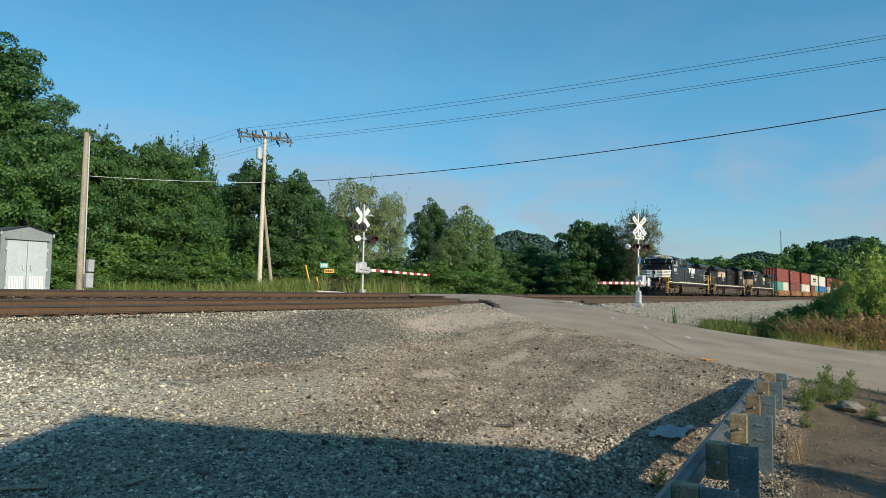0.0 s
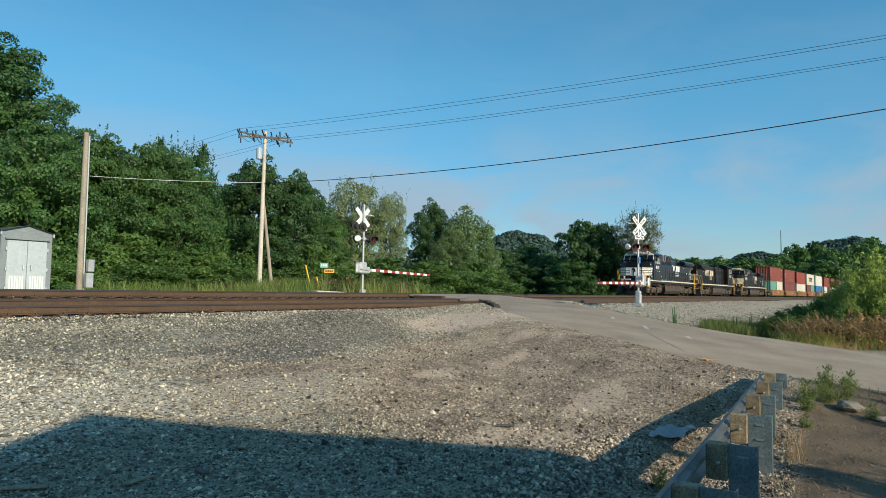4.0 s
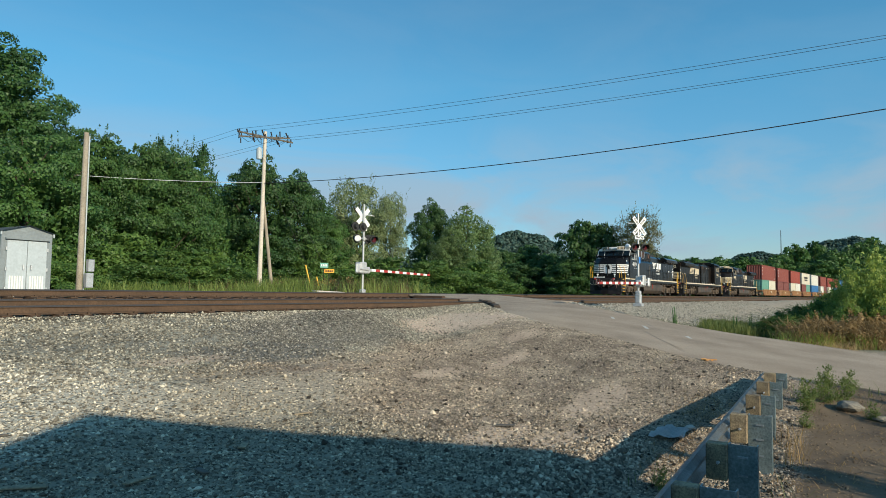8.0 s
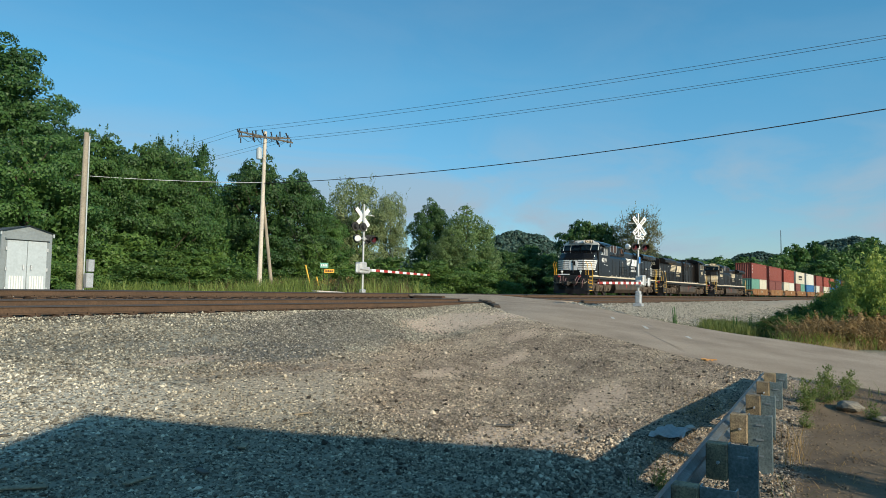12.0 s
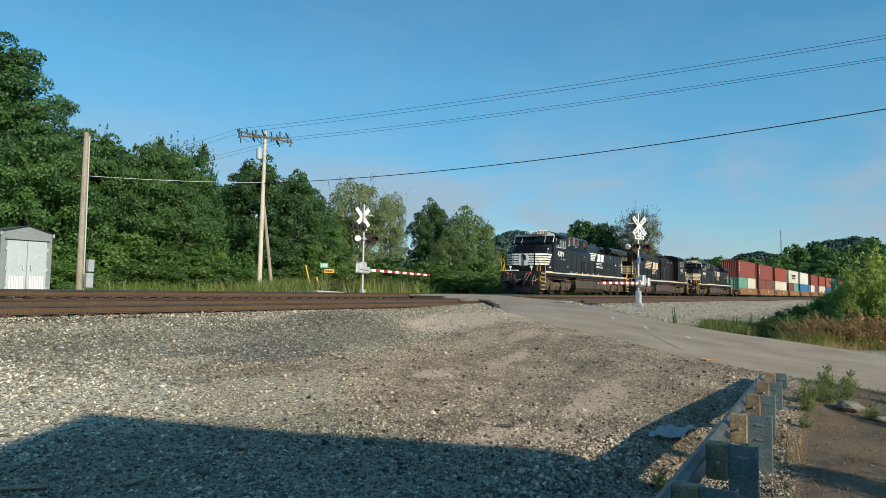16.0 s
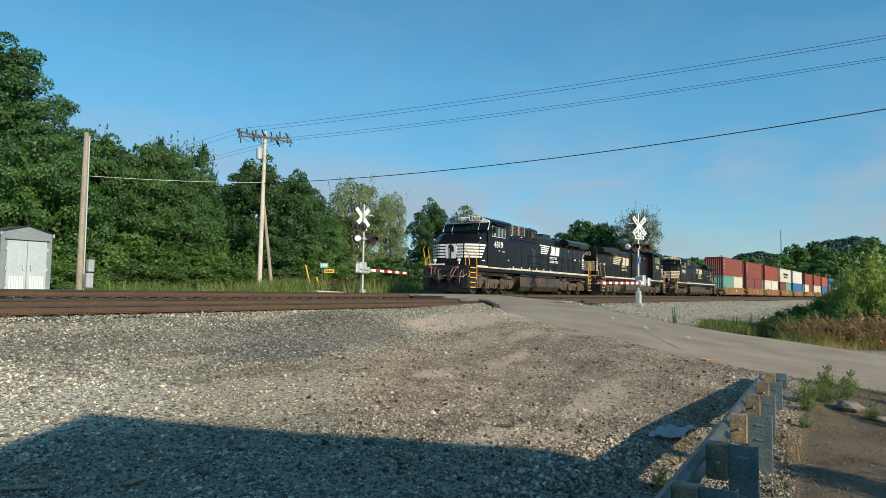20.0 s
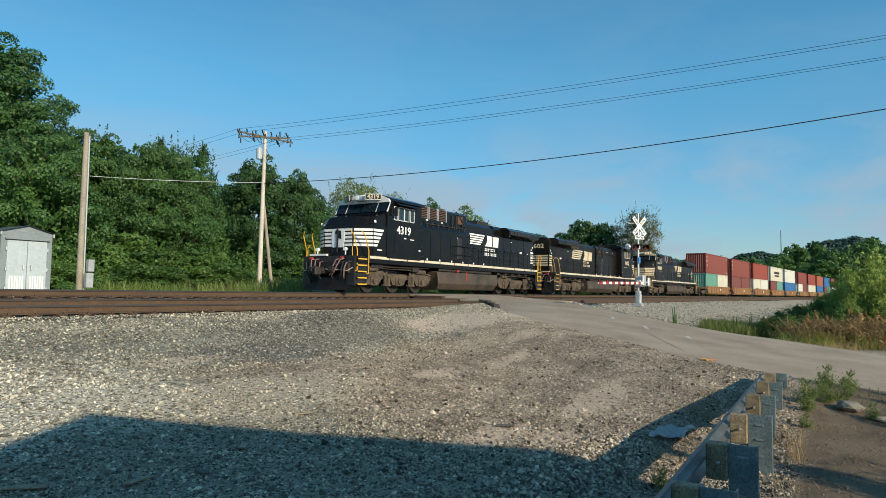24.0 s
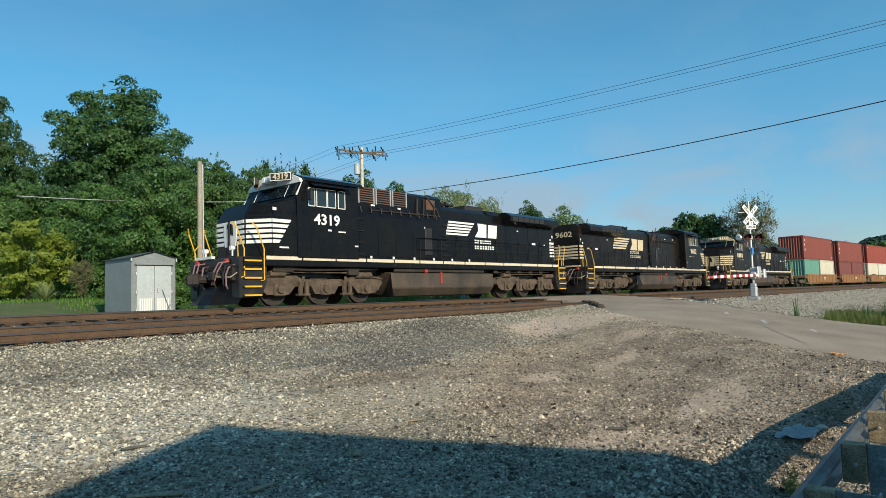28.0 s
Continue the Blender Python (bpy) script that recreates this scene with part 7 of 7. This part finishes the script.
hill("hill_far", 925, 640, 59, 62, "distant wooded hill, haze put into its blue-green colour", 1)
hill("hill_mid", 1120, 620, 44, 50, "distant wooded ridge", 2)
hill("hill_right", 1500, 560, 50, 58, "distant wooded hill behind the train", 3)
hill("hill_low", 1345, 600, 40, 50, "low distant wooded ridge", 4)
hill("hill_flat", 1250, 640, 34, 150, "low distant wooded ridge beyond the river", 6)
hill("hill_left", 700, 520, 24, 180, "low wooded ridge beyond the valley", 5)


def mast_tower():
    x, y = seen_at(1384, 500)
    bm = B()
    rod(bm, (x, y, 30), (x, y, 50), 0.35, 0.2, 6)
    tagged(part("radio_mast", bm, M_STEEL, None), "thin radio mast on the far ridge", "mast")


mast_tower()


# ---- loose things on the lot ----
M_BOULDER = mat("weathered_grey_rock", (0.24, 0.215, 0.17), 0.9, scale=5, fine=30, vary=0.35, bump=0.5)


def litter():
    rng = random.Random(2)
    bm = B()
    n = 9
    grid = [[bm.verts.new((10.2 + 0.11 * i, 2.22 + 0.075 * j, ground_z(10.4, 2.4) + 0.03 + rng.uniform(0, 0.07))) for i in range(n)] for j in range(7)]
    for j in range(6):
        for i in range(n - 1):
            bm.faces.new((grid[j][i], grid[j][i + 1], grid[j + 1][i + 1], grid[j + 1][i]))
    bmesh.ops.solidify(bm, geom=bm.faces[:], thickness=0.004)
    tagged(part("crumpled_sheet", bm, mat("grey_plastic_sheet", (0.62, 0.63, 0.63), 0.5, vary=0.15), None), "crumpled pale grey plastic sheet on the gravel", "litter")
    for x, y, r, m, lab in ((11.1, 2.25, 0.09, M_CONCRETE, "pale lump of broken concrete by the guardrail"), (10.9, 2.3, 0.06, M_CONCRETE, "pale lump of broken concrete by the guardrail"), (13.7, 0.12, 0.24, M_BOULDER, "flat grey rock among dry weeds"), (13.3, -0.32, 0.13, M_BOULDER, "flat grey rock among dry weeds")):
        bm = B()
        bmesh.ops.create_icosphere(bm, subdivisions=2, radius=r)
        for v in bm.verts:
            v.co *= 1 + 0.35 * noise.noise(v.co / r * 1.3 + Vector((x, y, 0)))
            v.co.z *= 0.42
        ob = part("rock", bm, m, None)
        ob.location = (x, y, ground_z(x, y) + r * 0.3)
        tagged(ob, lab, "rock")
    chip = mat("orange_peel", (0.75, 0.36, 0.10), 0.6, vary=0.2)
    for i in range(7):
        x, y = 16.4 + rng.uniform(-0.25, 0.25), 2.9 + rng.uniform(-0.12, 0.12)
        bm = B()
        box(bm, (0, 0, 0), (rng.uniform(0.08, 0.2), 0.05, 0.02))
        ob = part("wood_chip", bm, chip, None)
        ob.matrix_world = pose(x, y, ground_z(x, y) + 0.03, rng.uniform(-20, 20), 0, rng.uniform(0, 180))
        tagged(ob, "orange wood chip lying on the gravel", "litter", "orange wood chips")
    for k, (x, y, ln, turn) in enumerate(((4.0, 5.85, 0.42, 20), (4.55, 5.65, 0.3, 70), (5.4, 6.0, 0.35, 40), (3.5, 7.6, 0.3, 10), (3.1, 6.3, 0.5, -30), (8.9, 4.4, 0.3, 100), (7.0, 6.6, 0.25, 140))):
        bm = B()
        box(bm, (0, 0, 0), (ln, 0.055 + 0.02 * (k % 3), 0.02), bevel=0.006)
        for v in bm.verts:
            v.co.y += 0.03 * noise.noise(v.co * 6 + Vector((k, 0, 0)))
        ob = part("wood_scrap", bm, M_WOOD if k % 2 == 0 else M_ARM, None)
        ob.matrix_world = pose(x, y, ground_z(x, y) + 0.03, 2, 4, turn)
        tagged(ob, "splintered scrap of grey wood lying on the gravel", "litter", "wood scraps")


litter()


def bare(x, y):
    """How much of the plan position lies in a bare patch of pale dirt."""
    return max((1.0 if rx > 2 else 0.6) * (1 - smooth_step(0.5, 1.4, ((x - cx) / rx) ** 2 + ((y - cy) / ry) ** 2 + 0.5 * noise.noise((x * 0.9, y * 0.9, 1)))) for cx, cy, rx, ry in PALE)


def stones():
    """Loose stones over the lot and the ballast, thickest where the viewer stands."""
    rng = np.random.default_rng(8)
    octa = np.array([(1, 0, 0), (0, 1, 0), (-1, 0, 0), (0, -1, 0), (0, 0, 1), (0, 0, -1)], float)
    tri = np.array([(0, 1, 4), (1, 2, 4), (2, 3, 4), (3, 0, 4), (1, 0, 5), (2, 1, 5), (3, 2, 5), (0, 3, 5)])
    gx, gy, st = -14.0, -3.0, 0.25
    nx, ny = 460, 108
    GZ = np.array([[ground_z(gx + i * st, gy + j * st) for i in range(nx)] for j in range(ny)])
    BARE = np.array([[bare(gx + i * st, gy + j * st) if -2 < gx + i * st < 30 else 0.0 for i in range(nx)] for j in range(ny)])
    ROADL = np.array([road_edges(gy + j * st) for j in range(ny)])

    def at(grid, x, y):
        u, v = np.clip((x - gx) / st, 0, nx - 1.01), np.clip((y - gy) / st, 0, ny - 1.01)
        i, j = u.astype(int), v.astype(int)
        a, b = u - i, v - j
        return (grid[j, i] * (1 - a) + grid[j, i + 1] * a) * (1 - b) + (grid[j + 1, i] * (1 - a) + grid[j + 1, i + 1] * a) * b

    def field(name, label, material, x, y, lo, hi, tail=2.0, sink=0.3):
        j = np.clip(((y - gy) / st).astype(int), 0, ny - 1)
        lane = (x > ROADL[j, 0] - 0.1) & (x < ROADL[j, 1] + 0.1) & (y < 14.2)
        keep = ~lane & (rng.uniform(0, 1, len(x)) > 0.82 * at(BARE, x, y))
        x, y = x[keep], y[keep]
        n = len(x)
        s = lo + (hi - lo) * rng.uniform(0, 1, n) ** 2.2
        s *= np.where(rng.uniform(0, 1, n) < 0.06, tail * rng.uniform(0.6, 1, n), 1.0)
        b = octa[None] * rng.uniform(0.7, 1.35, (n, 6, 1)) + rng.uniform(-0.22, 0.22, (n, 6, 3))
        b = b * np.stack([np.ones(n), rng.uniform(0.6, 1.0, n), rng.uniform(0.5, 0.85, n)], 1)[:, None, :] * s[:, None, None]
        t, a = rng.uniform(-0.6, 0.6, n), rng.uniform(0, 6.28, n)
        ct, stt, ca, sa = (f[:, None] for f in (np.cos(t), np.sin(t), np.cos(a), np.sin(a)))
        X, Y, Z = b[..., 0] * ct - b[..., 2] * stt, b[..., 1], b[..., 0] * stt + b[..., 2] * ct
        b = np.stack([X * ca - Y * sa, X * sa + Y * ca, Z], 2)
        b += np.stack([x, y, at(GZ, x, y) + s * sink], 1)[:, None, :]
        V, F = b.reshape(-1, 3), (tri[None] + 6 * np.arange(n)[:, None, None]).reshape(-1, 3)
        tagged(new(name, mesh_of(name, V, F, material)), label, "stones", kind="stuff")

    def fan(n, px0, px1, d0, d1):
        """Places spread over the opening view, thinning with distance."""
        d = d0 * (d1 / d0) ** rng.uniform(0, 1, n)
        return seen_at(rng.uniform(px0, px1, n), d)

    x, y = fan(72000, -320, 1440, 4.2, 19.0)
    wob = np.array([noise.noise((a * 0.5, b * 0.5, 4)) for a, b in zip(x, y)])
    near = np.clip((x + 0.25 * y - 1.5 + 1.5 * wob - 5.5) / 2.5, 0, 1) * (1 - np.clip((y - 8.0) / 1.5, 0, 1))
    ok = (rng.uniform(0, 1, len(x)) > 0.45 * near) & (y > 1.2)
    field("gravel_stones", "loose pale and brown gravel stones on the lot", M_STONE, x[ok], y[ok], 0.009, 0.029, 2.0)
    n = 36000
    field("ballast_stones", "grey crushed ballast on the track shoulder", M_STONE, rng.uniform(0, 26, n), 13.3 - 4.4 * rng.uniform(0, 1, n) ** 1.3, 0.014, 0.036, 1.6)
    x, y = fan(34000, 600, 1400, 7.5, 21.0)
    field("lot_pebbles", "small pale stones pressed into the brown dirt", M_STONE, x, y, 0.009, 0.027, 2.0)
    x, y = fan(700, 500, 1400, 7.0, 19.0)
    field("dark_clods", "scattered dark clods on the brown dirt", M_DARKCLOD, x, y, 0.02, 0.05, 1.5)
    n = 9000
    a, r = rng.uniform(0, 6.28, n), np.sqrt(rng.uniform(0, 1, n))
    field("heap_gravel", "fine grey gravel of a spare ballast heap", M_STONE, 12.9 + 3.0 * r * np.cos(a), 11.2 + 1.5 * r * np.sin(a), 0.012, 0.026, 1.4)
    n = 2400
    a, r = rng.uniform(0, 6.28, n), np.sqrt(rng.uniform(0, 1, n))
    field("loose_cobbles", "grey fist-sized stones heaped beside the guardrail", M_STONE, 7.9 + 2.2 * r * np.cos(a) - 0.3 * r * np.sin(a), 2.95 + 0.55 * r * np.sin(a), 0.018, 0.048, 1.6)
    n = 9000
    field("verge_clods", "clods and small brown stones on the bare verge", M_CLOD, rng.uniform(5.0, 15.8, n), rng.uniform(-2.6, 0.95, n), 0.004, 0.017, 1.8)
    n = 5000
    field("ballast_between", "rust-stained crushed ballast between the ties", M_RUSTSTONE, rng.uniform(0, 26, n), rng.uniform(13.4, 20.6, n), 0.018, 0.04)
    n = 14000
    x = 31 + 60 * rng.uniform(0, 1, n) ** 1.2
    u = rng.uniform(0, 1, n) ** 1.3
    field("bank_stones", "grey crushed ballast on the bank past the road", M_BALLSTONE, x, np.array([track_y_at(v) for v in x]) - 5.75 - 7.2 * u, 0.025, 0.07)


M_BALLSTONE = mat("crushed_limestone", (0.36, 0.335, 0.28), 0.9, scale=8, fine=60, vary=0.2, island=0.6)
M_CLOD = mat("brown_clods", (0.24, 0.175, 0.11), 0.95, scale=8, fine=60, vary=0.25, island=0.7)
M_DARKCLOD = mat("dark_clods", (0.06, 0.048, 0.036), 0.95, scale=8, fine=60, vary=0.25, island=0.5)
M_RUSTSTONE = mat("rust_stained_ballast", (0.12, 0.075, 0.047), 0.9, scale=8, fine=60, vary=0.2, island=0.5)
stones()


# ---- the building behind the viewer, which throws the shade ----
def building():
    ux, uy = 0.486, -0.874
    vx, vy = -0.864, -0.504
    h = 3.15
    ln = 6.6
    p = [(0.91, -4.23), (0.91 + ln * ux, -4.23 + ln * uy), (0.91 + ln * ux + 14 * vx, -4.23 + ln * uy + 14 * vy), (0.91 + 14 * vx, -4.23 + 14 * vy)]
    bm = B()
    for a, b in zip(p, p[1:] + p[:1]):
        a, b = Vector((*a, 0)), Vector((*b, 0))
        d = b - a
        box(bm, (a + b) / 2 + Vector((0, 0, (h - 2.4) / 2)), (d.length, 0.25, h + 2.4), Matrix.Rotation(math.atan2(d.y, d.x), 4, "Z"))
    Bd = thing("building", Matrix(), "plain pale building behind the viewer", "building", kind="structure")
    part("wall", bm, M_CONCRETE, Bd)
    bm = B()
    extrude(bm, p, "z", h, h + 0.2)
    part("roof", bm, M_STEEL, Bd)


building()

motions()
